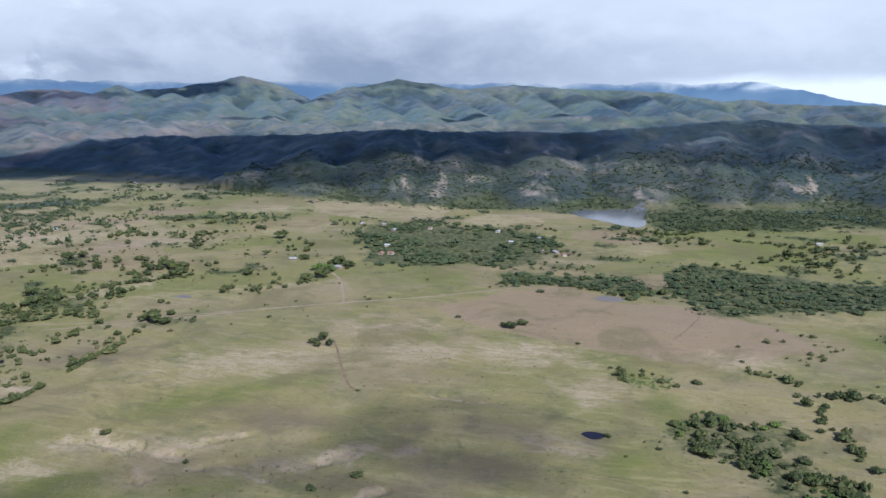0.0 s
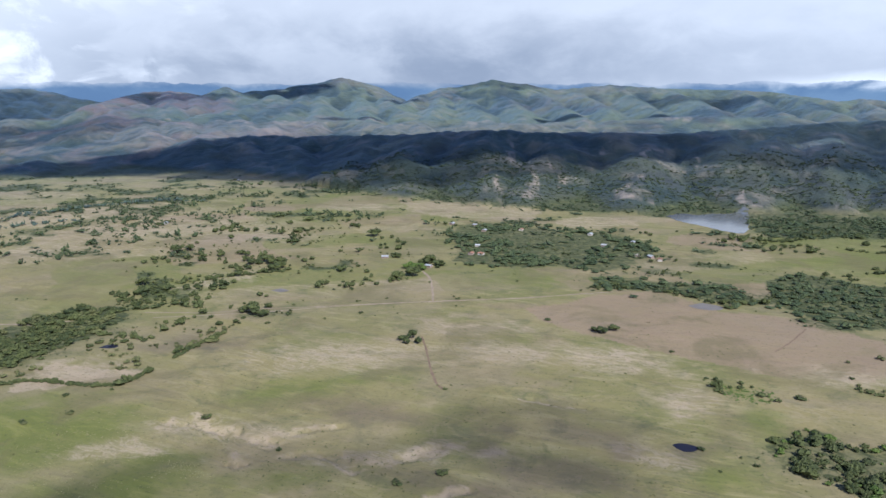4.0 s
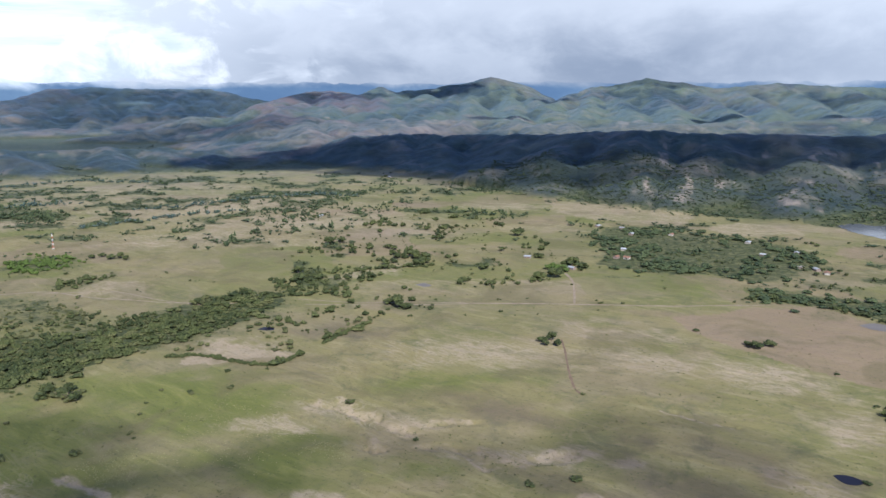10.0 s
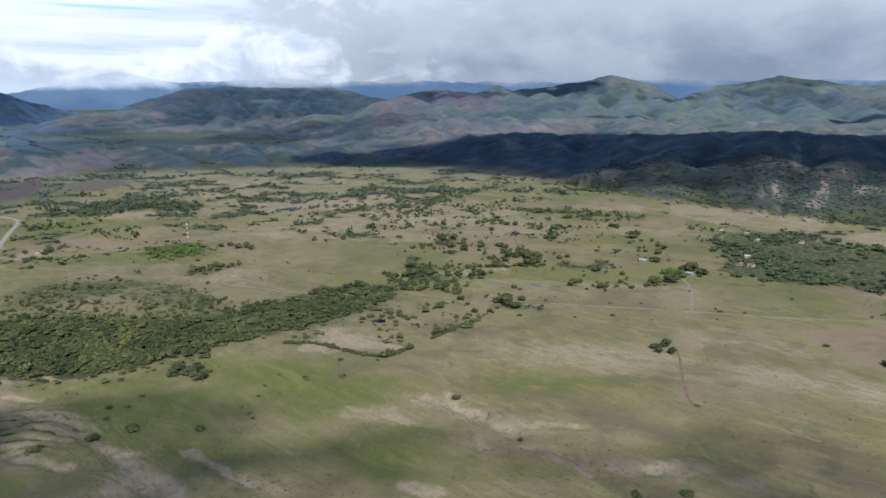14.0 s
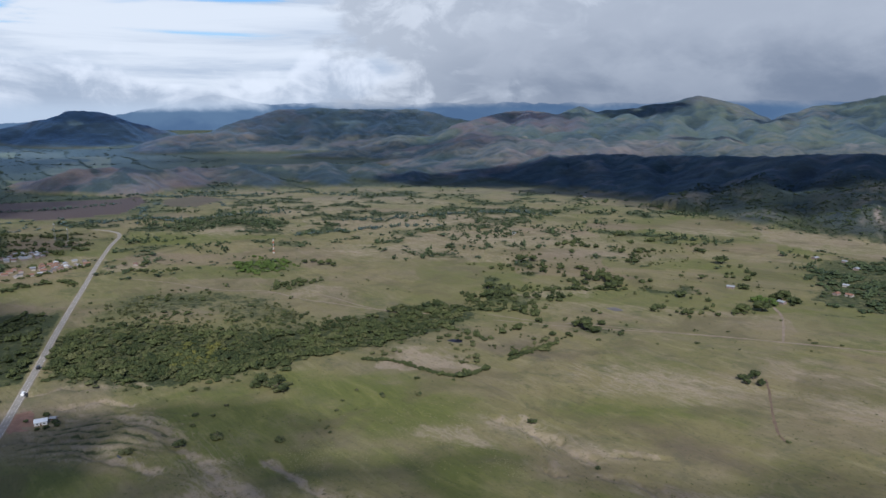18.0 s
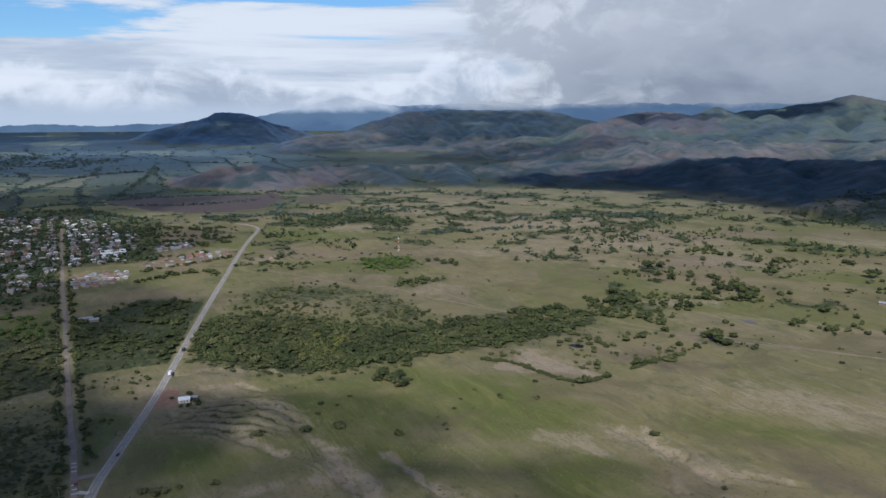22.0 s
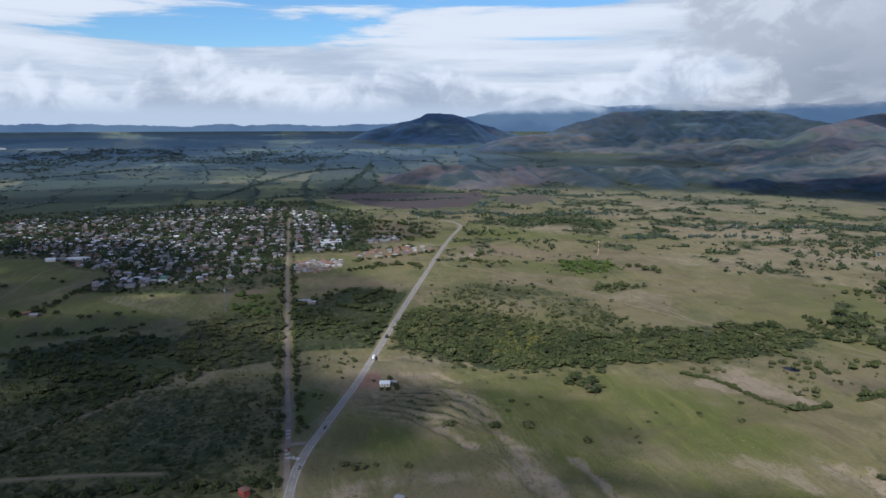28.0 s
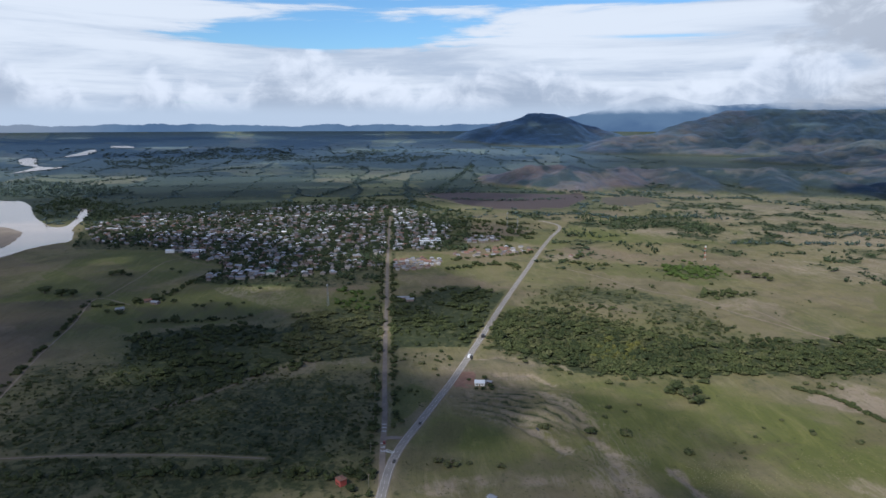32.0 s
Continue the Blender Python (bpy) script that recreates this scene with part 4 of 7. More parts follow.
RIDGES_EAST = [
    (0.5, [(-5.5, 1.12, 4400), (-8.6, 0.9, 4400), (-12.0, 0.76, 4400), (-15.3, 0.66, 4370), (-17.8, 0.49, 4296), (-20.9, -0.09, 4040), (-22.8, 0.07, 4111), (-26.1, -0.32, 3939), (-29.7, -0.3, 3948), (-36.7, -0.49, 3864)]),
    (0.5, [(-9.9, 0.76, 4400), (-11.6, 0.04, 4098), (-13.4, -0.81, 3724), (-14.2, -1.36, 3482)]),
    (0.5, [(-15.3, 0.66, 4370), (-16.2, -0.17, 4005), (-17.9, -0.92, 3675)]),
    (0.5, [(-18.6, 0.32, 4221), (-20.2, -0.58, 3825), (-21.8, -1.09, 3600)]),
    (0.5, [(-22.8, 0.07, 4111), (-24.0, -0.76, 3746), (-25.8, -1.14, 3578)]),
    (0.5, [(-27.5, -0.31, 3944), (-28.5, -0.92, 3675)]),
    (0.34, [(-5.6, -1.58, 3385), (-10.0, -1.26, 3526), (-14.2, -1.23, 3539), (-18.3, -1.12, 3587)]),
]
RIDGES_MESA = [
    (0.5, [(51.7, -0.38, 4327), (50.5, -0.09, 4382), (49.0, 0.3, 4456), (47.5, 0.73, 4538), (45.3, 0.87, 4564), (41.4, 0.75, 4542), (36.9, 0.79, 4549), (34.6, 0.22, 4441), (32.8, -0.13, 4374)]),
    (0.5, [(45.3, 0.87, 4564), (44.9, -0.22, 4357), (45.6, -1.31, 4150), (46.7, -2.1, 4000)]),
    (0.5, [(41.4, 0.75, 4542), (42.0, -0.44, 4315), (43.2, -1.76, 4065), (44.5, -2.29, 3964)]),
    (0.5, [(36.9, 0.79, 4549), (37.1, -0.09, 4382), (36.7, -0.67, 4272), (36.0, -1.25, 4162)]),
    (0.5, [(47.5, 0.73, 4538), (49.2, -0.43, 4317), (50.9, -1.2, 4171), (51.8, -1.71, 4074)]),
    (0.5, [(39.1, 0.79, 4549), (39.6, -0.35, 4332), (40.5, -1.24, 4163)]),
]
RIDGES_BROWN = [
    (0.34, [(45.8, -2.28, 3966), (43.6, -1.85, 4048), (41.4, -1.64, 4087), (39.1, -1.47, 4120), (36.9, -1.65, 4086), (34.2, -1.78, 4061)]),
    (0.34, [(41.4, -1.64, 4087), (42.1, -2.44, 3935), (43.7, -3.09, 3812)]),
    (0.34, [(36.9, -1.65, 4086), (36.7, -2.45, 3934)]),
    (0.34, [(50.1, -2.24, 3973), (48.0, -1.95, 4028), (46.3, -2.27, 3968)]),
]
RIDGES_GAP = [
    (0.36, [(39.2, -2.49, 3600), (36.9, -2.14, 3600), (34.6, -1.96, 3600), (32.4, -2.14, 3600), (30.1, -1.87, 3600)]),
    (0.4, [(41.4, -3.56, 3300), (39.2, -3.21, 3300), (36.9, -2.95, 3300), (34.2, -3.13, 3300), (31.9, -2.77, 3300)]),
    (0.4, [(38.7, -1.24, 3850), (36.0, -1.34, 3850), (33.7, -0.8, 3850), (31.9, -0.53, 3850), (29.7, -0.71, 3850)]),
    (0.34, [(46.7, -2.71, 3700), (44.5, -2.55, 3700), (42.3, -2.3, 3700), (40.1, -2.58, 3700)]),
]
RIDGES_CONE = [
    (0.5, [(66.6, -0.61, 4621), (65.3, -0.35, 4650), (63.1, 0.23, 4650), (62.4, 0.55, 4650), (61.4, 0.59, 4650), (60.3, 0.52, 4650), (59.0, -0.0, 4650), (57.7, -0.45, 4650), (56.2, -0.83, 4564)]),
    (0.5, [(61.4, 0.59, 4650), (61.4, -0.2, 4650), (60.9, -1.0, 4520), (60.4, -1.53, 4382)]),
    (0.5, [(63.1, 0.23, 4650), (63.6, -0.59, 4627), (64.3, -1.16, 4478)]),
    (0.5, [(59.0, -0.0, 4650), (58.3, -0.9, 4546), (57.4, -1.56, 4374)]),
    (0.34, [(55.8, -1.25, 4162), (53.8, -1.01, 4207), (51.8, -0.77, 4253)]),
]


def on_land(az, el, d):
    """A point of a ridge from its bearing, its height in degrees and its distance."""
    return -math.sin(radians(az)) * d, math.cos(radians(az)) * d, H + d * math.tan(radians(el))


def back_ridges():
    """The mapped ridges, and side spurs that leave them on both flanks."""
    r = np.random.default_rng(5)
    rows = []
    for slope, pts in RIDGES_PEAK + RIDGES_SUMMIT + RIDGES_MIDDLE + RIDGES_PURPLE + RIDGES_APRON + RIDGES_EAST + RIDGES_MESA + RIDGES_BROWN + RIDGES_GAP + RIDGES_CONE:
        line = [on_land(*p) for p in pts]
        rows.append((slope, line))
        for (x0, y0, z0), (x1, y1, z1) in zip(line, line[1:]):
            long = math.hypot(x1 - x0, y1 - y0)
            for k in range(int(long / 330)):
                s = (k + r.uniform(0.2, 0.8)) / (long / 330)
                if s > 1:
                    break
                side = r.choice((-1, 1))
                ux, uy = (x1 - x0) / long, (y1 - y0) / long
                wx, wy = -uy * side, ux * side
                if wy > 0.3:
                    wx, wy = -wx, -wy
                lean = r.uniform(-0.2, 0.6)
                wx, wy = wx + lean * ux, wy + lean * uy
                px, py, pz = x0 + (x1 - x0) * s, y0 + (y1 - y0) * s, z0 + (z1 - z0) * s - 1
                reach = r.uniform(80, 300)
                fall = reach * slope * r.uniform(0.74, 0.92)
                rows.append((slope * 1.3, [(px, py, pz), (px + wx * reach * 0.5, py + wy * reach * 0.5, pz - fall * 0.36), (px + wx * reach, py + wy * reach, pz - fall)]))
    return rows


def front_ridges():
    """The crest of the front range, with spurs and side spurs running down to the plain."""
    r = np.random.default_rng(8)
    rows, crest = [], []
    for az in np.arange(-46.0, 66.5, 0.9):
        d = float(table(az, FRONT_FOOT) + table(az, FRONT_WIDTH))
        jag = 0.22 * (float(ridged(np.array(az / 3.1), np.array(2.0), 4, 66)) - 0.6)
        x, y, z = on_land(az, float(table(az, FRONT_CREST)) + jag, d + 40 * math.sin(az * 1.3))
        crest.append((x, y, max(z, 1)))
    rows.append((0.5, crest))
    az = -46.0
    while az < 66:
        foot, wide = float(table(az, FRONT_FOOT)), float(table(az, FRONT_WIDTH))
        top = on_land(az, float(table(az, FRONT_CREST)), foot + wide)
        high = max(top[2], 5.0)
        drift, line = r.uniform(-3.2, 3.2), []
        for s in (0.02, 0.25, 0.5, 0.75, 1.0):
            a, d = az + drift * s + r.uniform(-0.5, 0.5), foot + wide * (1 - s)
            z = high * max(0.97 - 0.86 * s + r.uniform(-0.08, 0.1) * (0.1 < s < 0.9), 0.05) + float(rise(np.array(d)))
            line.append((-math.sin(radians(a)) * d, math.cos(radians(a)) * d, z))
        rows.append((0.42, line))
        for k in range(1, 4):
            for side in (-1, 1):
                if r.uniform() < 0.6:
                    px, py, pz = line[k]
                    reach = r.uniform(0.5, 1.0) * (60 + 0.9 * pz)
                    turn = math.atan2(-py, -px) + side * r.uniform(0.6, 1.3)
                    qx, qy = px + reach * math.cos(turn), py + reach * math.sin(turn)
                    rows.append((0.5, [(px, py, pz - 1), ((px + qx) / 2, (py + qy) / 2, pz * r.uniform(0.72, 0.85)), (qx, qy, pz * 0.42)]))
        az += r.uniform(3.4, 6.6)
    return rows


def raise_ridges(x, y, rows, z, crestness):
    """Lifts the land to the highest ridge flank; crestness tells how near a ridge line a place is."""
    for slope, line in rows:
        for (x0, y0, z0), (x1, y1, z1) in zip(line, line[1:]):
            reach = max(z0, z1) / slope
            near = (x > min(x0, x1) - reach) & (x < max(x0, x1) + reach) & (y > min(y0, y1) - reach) & (y < max(y0, y1) + reach)
            near = np.nonzero(near)[0]
            if len(near) == 0:
                continue
            px, py = x[near] - x0, y[near] - y0
            dx, dy = x1 - x0, y1 - y0
            s = np.clip((px * dx + py * dy) / (dx * dx + dy * dy + 1e-9), 0, 1)
            off = np.hypot(px - s * dx, py - s * dy)
            h = z0 + (z1 - z0) * s - slope * (np.sqrt(off * off + 900.0) - 30.0)
            old = z[near]
            blend = np.clip(0.5 + (h - old) / 16.0, 0, 1)
            z[near] = old + (h - old) * blend + 8.0 * blend * (1 - blend) * 0.5
            crestness[near] = crestness[near] * (1 - blend) + blend * np.exp(-off / 85.0)


BACK_RIDGES, FRONT_RIDGES = back_ridges(), front_ridges()
VALLEY = [(2500, -5.3), (2750, -4.4), (3050, -3.0), (3300, -2.3), (3700, -1.45), (4150, -0.75), (4400, -0.45), (4800, -0.4)]


def land(x, y, full=False):
    """Height of the ground and how much of it is hillside; in full also its folds and which chain it belongs to."""
    shape = np.shape(x)
    x, y = np.atleast_1d(np.asarray(x, float)).ravel(), np.atleast_1d(np.asarray(y, float)).ravel()
    d = np.hypot(x, y)
    z, hill, fold, which = np.zeros_like(d), np.zeros_like(d), np.ones_like(d), np.zeros(len(d), int)
    az = np.degrees(np.arctan2(-x, y))
    az = np.where(az < -150, az + 360, az)
    z[:] = rise(np.minimum(d, 4780))
    far = d > table(az, FRONT_FOOT) - 120
    if far.any():
        az, d, x, y = az[far], d[far], x[far], y[far]
        floor = rise(np.minimum(d, 4780))
        # ridge lines wander a little
        wx = x + 70 * (fbm(x / 230, y / 230, 3, 611) - 0.5) + 22 * (fbm(x / 60, y / 60, 3, 613) - 0.5)
        wy = y + 70 * (fbm(x / 230, y / 230, 3, 617) - 0.5) + 22 * (fbm(x / 60, y / 60, 3, 619) - 0.5)
        front, f = floor.copy(), np.full_like(d, 0.15)
        raise_ridges(wx, wy, FRONT_RIDGES, front, f)
        # high valleys behind the front range climb towards the crest
        inner = smooth((40 - az) / 7) * smooth((d - 2650) / 250)
        back = floor + inner * np.maximum(H + d * np.tan(np.radians(np.interp(d, *zip(*VALLEY)))) - floor, 0)
        fb = np.full_like(d, 0.12)
        raise_ridges(wx, wy, BACK_RIDGES, back, fb)
        w = np.where(front >= back, 0, np.where((az > 33.5) & (d > 4180), 7, 3))
        f = np.where(front >= back, f, fb)
        high = np.maximum(front, back)
        # gullies worn into every slope
        gully = 0.6 * ridged(wx / 150, wy / 150, 4, 621) + 0.4 * ridged(wx / 60, wy / 60, 3, 625)
        steep = np.clip((high - floor) / 60.0, 0, 1) * (1 - 0.6 * f)
        high = high - steep * 44.0 * np.clip(0.84 - gully, 0, 1)
        f = np.clip(0.65 * f + 1.1 * (gully - 0.42), 0, 1)
        z[far] = high
        hill[far], fold[far], which[far] = np.clip((high - floor) / 12.0, 0, 1), f, w
    out = [q.reshape(shape) for q in (z, hill, fold, which)]
    return out if full else out[:2]


def inside(x, y, outline):
    hit = np.zeros(np.shape(x), bool)
    n = len(outline)
    for k in range(n):
        (x0, y0), (x1, y1) = outline[k], outline[(k + 1) % n]
        if y0 == y1:
            continue
        hit ^= ((y0 > y) != (y1 > y)) & (x < (x1 - x0) * (y - y0) / (y1 - y0) + x0)
    return hit


def away(x, y, line):
    """Distance from a line of points."""
    best = np.full(np.shape(x), 1e9)
    for (x0, y0), (x1, y1) in zip(line, line[1:]):
        dx, dy = x1 - x0, y1 - y0
        s = np.clip(((x - x0) * dx + (y - y0) * dy) / (dx * dx + dy * dy + 1e-9), 0, 1)
        best = np.minimum(best, np.hypot(x - x0 - s * dx, y - y0 - s * dy))
    return best


def ellipse(x, y, row, wobble):
    cx, cy, a, b, turn = row
    c, s = math.cos(radians(turn)), math.sin(radians(turn))
    u, v = ((x - cx) * c + (y - cy) * s) / max(a, 3), (-(x - cx) * s + (y - cy) * c) / max(b, 3)
    return smooth((1.65 - np.hypot(u, v) + 1.6 * wobble) / 1.6)


def mesh_from(name, verts, faces, smooth_shade=False):
    me = bpy.data.meshes.new(name)
    verts = np.asarray(verts, np.float32)
    faces = np.asarray(faces, np.int32)
    k = faces.shape[1]
    me.vertices.add(len(verts))
    me.vertices.foreach_set("co", verts.ravel())
    me.loops.add(faces.size)
    me.loops.foreach_set("vertex_index", faces.ravel())
    me.polygons.add(len(faces))
    me.polygons.foreach_set("loop_start", np.arange(0, faces.size, k, dtype=np.int32))
    me.polygons.foreach_set("use_smooth", np.full(len(faces), smooth_shade))
    me.update(calc_edges=True)
    return me


SCRUBBED = (WOOD_FRONT, WOOD_BELT, WOOD_SPARSE, WOOD_WEDGE, WOOD_WEST, WOOD_TOWN_EDGE, SCRUB_WEST, WOOD_VILLAGE, WOOD_SOUTH, WOOD_NEAR,
            WOOD_LAKE, THICKET_NORTH, THICKET_LOW)
OPEN_FIELDS = (FIELD_RED_BROWN, FIELD_TAN, FIELD_BROWN_HILL, FIELD_TAN_SMALL, FIELD_BARE, FIELD_GREEN_FAR, FIELD_LAKE_GREEN, FIELD_PLOUGHED,
               FIELD_PLOUGHED_SMALL, FIELD_NORTH_GREEN, FIELD_YELLOW)


def margin(x, y, outline):
    """A soft, patchy share of scrub in and round an outline."""
    share = 0.0
    for k in range(4):
        wx = x + (26 + 28 * k) * (fbm(x / 33, y / 33, 3, 701 + k) - 0.5) * 2
        wy = y + (26 + 28 * k) * (fbm(x / 33, y / 33, 3, 711 + k) - 0.5) * 2
        share = share + inside(wx, wy, outline) * 0.25
    return share


def scrub_share(x, y, d):
    """Bands and patches of scrub along old field lines and streams of the middle plain, closing up with distance."""
    lines = ridged(x / 210 + 0.3 * fbm(x / 90, y / 90, 2, 7), y / 210, 2, 431)
    speck = fbm(x / 46, y / 46, 4, 447)
    band = smooth((lines - 0.78) / 0.10) * smooth((fbm(x / 190, y / 190, 3, 441) - 0.43) / 0.08) * smooth((speck - 0.36) / 0.14)
    patch = smooth((0.6 * fbm(x / 150, y / 110, 4, 445) + 0.4 * speck - 0.61 + 0.055 * smooth((d - 1100) / 700)) / 0.06)
    share = np.maximum(0.75 * band, patch) * smooth((d - 700) / 150) * (1 - smooth((d - 2500) / 300))
    az = np.degrees(np.arctan2(-x, y))
    share = share * (az < 64) * (1 - 0.75 * smooth((az - 33) / 6) * smooth((1450 - d) / 200))
    for outline in OPEN_FIELDS:
        share = share * ~inside(x, y, outline)
    return share


def valley_fields(x, y):
    """Two random shares for each field of the far valley, and the distance to its edge."""
    u = (x * 0.96 - y * 0.29) / 300 + 1.1 * fbm(x / 420, y / 420, 3, 771)
    v = (x * 0.29 + y * 0.96) / 210 + 1.1 * fbm(x / 420, y / 420, 3, 773)
    edge = np.minimum(np.abs(u - np.round(u)) * 300, np.abs(v - np.round(v)) * 210)
    return lattice(np.floor(u), np.floor(v), 77), lattice(np.floor(u), np.floor(v), 78), edge


def build_ground():
    az = np.concatenate([np.arange(-180, -40, 4.0), np.arange(-40, 108, 0.15), np.arange(108, 180.1, 4.0)])
    drop = np.arange(31.5, 6.85, -0.12)
    rings = np.concatenate([[0.01, 120, 250, 330], H / np.tan(np.radians(drop)), np.arange(2012, 4790, 15.0)])
    a, d = np.meshgrid(np.radians(az), rings)
    x, y = -np.sin(a) * d, np.cos(a) * d
    z, hill, fold, which = land(x, y, True)
    nearby = d < 760
    nx, ny = x[nearby], y[nearby]
    rough = 0.3 + 2.2 * ridged(nx / 9, ny / 9, 3, 831)
    wx, wy = nx + 9 * (fbm(nx / 9, ny / 9, 2, 8) - 0.5), ny + 9 * (fbm(nx / 9, ny / 9, 2, 15) - 0.5)
    for line, wide in RILLS_WEST + RILLS_SOUTH:
        z[nearby] -= smooth(1.2 - away(wx, wy, line) / (1.3 * wide)) * rough
    wob = 0.8 * (fbm(x / 22, y / 22, 4, 5) - 0.5)
    jx, jy = x + 26 * (fbm(x / 40, y / 40, 3, 8) - 0.5), y + 26 * (fbm(x / 40, y / 40, 3, 15) - 0.5)
    lush, pale, rust = np.zeros_like(x), np.zeros_like(x), np.zeros_like(x)
    plough, floor = np.zeros_like(x), np.zeros_like(x)
    for row in LUSH_NEAR:
        lush = np.maximum(lush, 1.05 * ellipse(x, y, row, wob))
    for row in LUSH + LUSH_SPOT + LUSH_WEST:
        lush = np.maximum(lush, 0.8 * ellipse(x, y, row, 1.5 * wob))
    for row in PALE + PALE_WEST:
        pale = np.maximum(pale, 0.72 * ellipse(x, y, row, 2.6 * wob))
    teeth = 0.5 + 1.1 * fbm(nx / 7, ny / 7, 3, 811) + 0.9 * (fbm(nx / 24, ny / 24, 2, 815) - 0.5)
    bare = 0.3 + 1.1 * fbm(nx / 5, ny / 5, 3, 821)
    for line, wide in RILLS_WEST + RILLS_SOUTH:
        off = away(jx[nearby], jy[nearby], line)
        pale[nearby] = np.maximum(pale[nearby], bare * smooth(1.25 - off / (wide * teeth)))
        rust[nearby] = np.maximum(rust[nearby], 0.25 * smooth(1.3 - off / (2.2 * wide)))
    for row in STRAW:
        pale = np.maximum(pale, 0.7 * ellipse(x, y, row, wob))
    for row in RUST:
        rust = np.maximum(rust, 0.6 * ellipse(x, y, row, wob))
    for outline in (FIELD_WEST_GREEN, FIELD_RIVER_GREEN, FIELD_PARK, FIELD_VERGE, FIELD_GREEN_FAR, FIELD_LAKE_GREEN,
                    FIELD_LAKE_GREEN_TWO, FIELD_NORTH_GREEN, FIELD_GRASS_FAR, FIELD_GRASS_FAR_TWO, FIELD_GRASS_FARTHER, FIELD_GRASS_STRIP):
        k = inside(jx, jy, outline)
        lush[k] = np.maximum(lush[k], 0.8)
    k = inside(jx, jy, FIELD_YELLOW)
    lush[k], pale[k] = 0.9, 0.35
    for outline, v in ((FIELD_TAN, 0.5), (FIELD_TAN_SMALL, 0.6), (FIELD_CLEARING, 0.9), (FIELD_ROADSIDE, 0.8), (FIELD_LANE, 0.6),
                       (FIELD_NORTH_PALE, 0.4), (SHANTY, 0.9)):
        k = inside(jx, jy, outline)
        pale[k] = np.maximum(pale[k], v)
    for outline, v in ((FIELD_RUST, 0.9), (FIELD_BARE, 0.9), (FIELD_RED_BROWN, 1.0), (FIELD_CLAY, 1.0), (FIELD_BROWN_HILL, 0.35),
                       (FIELD_PINK, 0.45), (SCRUB_WEST, 0.45), (FIELD_YARD, 0.5), (FIELD_TAN, 0.3), (FIELD_BROWN_YARD, 0.8)):
        k = inside(jx, jy, outline)
        rust[k] = np.maximum(rust[k], v)
    # darker spots, mixed towards the plough colour
    for row in DARK_SPOT:
        plough = np.maximum(plough, 0.48 * ellipse(x, y, row, 1.6 * wob))
    for outline, v in ((FIELD_PLOUGHED, 1.0), (FIELD_PLOUGHED_SMALL, 0.7), (FIELD_DARK, 0.55)):
        k = inside(jx, jy, outline)
        plough[k] = v
    for outline, v in ((WOOD_HIGHWAY, 0.22), (WOOD_FRONT, 0.8), (WOOD_BELT, 0.85), (WOOD_SPARSE, 0.5), (WOOD_WEDGE, 0.9), (WOOD_WEST, 0.9), (WOOD_TOWN_EDGE, 0.8), (SCRUB_WEST, 0.45),
                       (SCRUB_ROAD, 0.25), (WOOD_VILLAGE, 0.7), (WOOD_SOUTH, 0.8), (WOOD_NEAR, 0.6), (WOOD_LAKE, 0.8), (WOOD_FOOT, 0.8),
                       (WOOD_FIELD_LINE, 0.7), (RIVERSIDE, 0.9), (RIVER_WOODS, 0.8), (TOWN_TREES, 0.6), (FAR_WOODS, 0.75),
                       (FAR_WOODS_MID, 0.8)):
        k = inside(jx, jy, outline)
        floor[k] = np.maximum(floor[k], v)
    # rough grass and low scrub spread out round every wood
    for outline in SCRUBBED:
        xs, ys = zip(*outline)
        k = np.nonzero(((x > min(xs) - 70) & (x < max(xs) + 70) & (y > min(ys) - 70) & (y < max(ys) + 70)).ravel())[0]
        if len(k):
            floor.ravel()[k] = np.maximum(floor.ravel()[k], 0.75 * margin(x.ravel()[k], y.ravel()[k], outline))
    # terraces of worn earth below the roadside farmhouse
    ter = np.clip(1.5 - np.hypot((nx + 507) * 0.77 + (ny - 268) * 0.64, ((ny - 268) * 0.77 - (nx + 507) * 0.64) * 1.3) / 52, 0, 1)
    band = ((ny - 268) * 0.77 - (nx + 507) * 0.64) / 12.5 + 4.2 * fbm(nx / 42, ny / 42, 3, 871)
    band = np.abs(2 * (band - np.floor(band)) - 1)
    pale[nearby] = np.maximum(pale[nearby], 1.25 * ter * smooth((band - 0.58) / 0.22) * smooth((fbm(nx / 16, ny / 16, 3, 877) - 0.36) / 0.14))
    # dark troughs: the rills' shade painted in with the scrub colour
    floor[nearby] = np.maximum(floor[nearby], 1.0 * ter * smooth((0.36 - band) / 0.22))
    z[nearby] += 1.6 * ter * band
    # field mosaic of the far valley floor
    far = smooth((d - 1750) / 300) * (1 - hill) * smooth((np.degrees(a) - 52) / 10)
    cell, other, edge = valley_fields(x, y)
    lush = np.maximum(lush, far * (0.45 + 0.5 * cell))
    rust = np.maximum(rust, far * 0.5 * (other > 0.8))
    floor = np.maximum(floor, far * np.maximum(np.where(cell < 0.35, 0.7, 0.12), 0.9 * smooth((16 - edge) / 8) * (other < 0.7)))
    floor = np.maximum(floor, far * 0.95 * smooth((fbm(x / 330, y / 330, 4, 775) - 0.5 + 0.12 * smooth((d - 3000) / 900)) / 0.08))
    floor = np.maximum(floor, 0.85 * smooth((d - 2400) / 150) * (np.degrees(a) < 60))
    floor *= 1 - plough
    lush *= 1 - plough
    # small fields and grazed plots of the middle plain
    mid = smooth((d - 780) / 160) * (1 - smooth((d - 1900) / 400)) * (1 - hill) * (floor < 0.3)
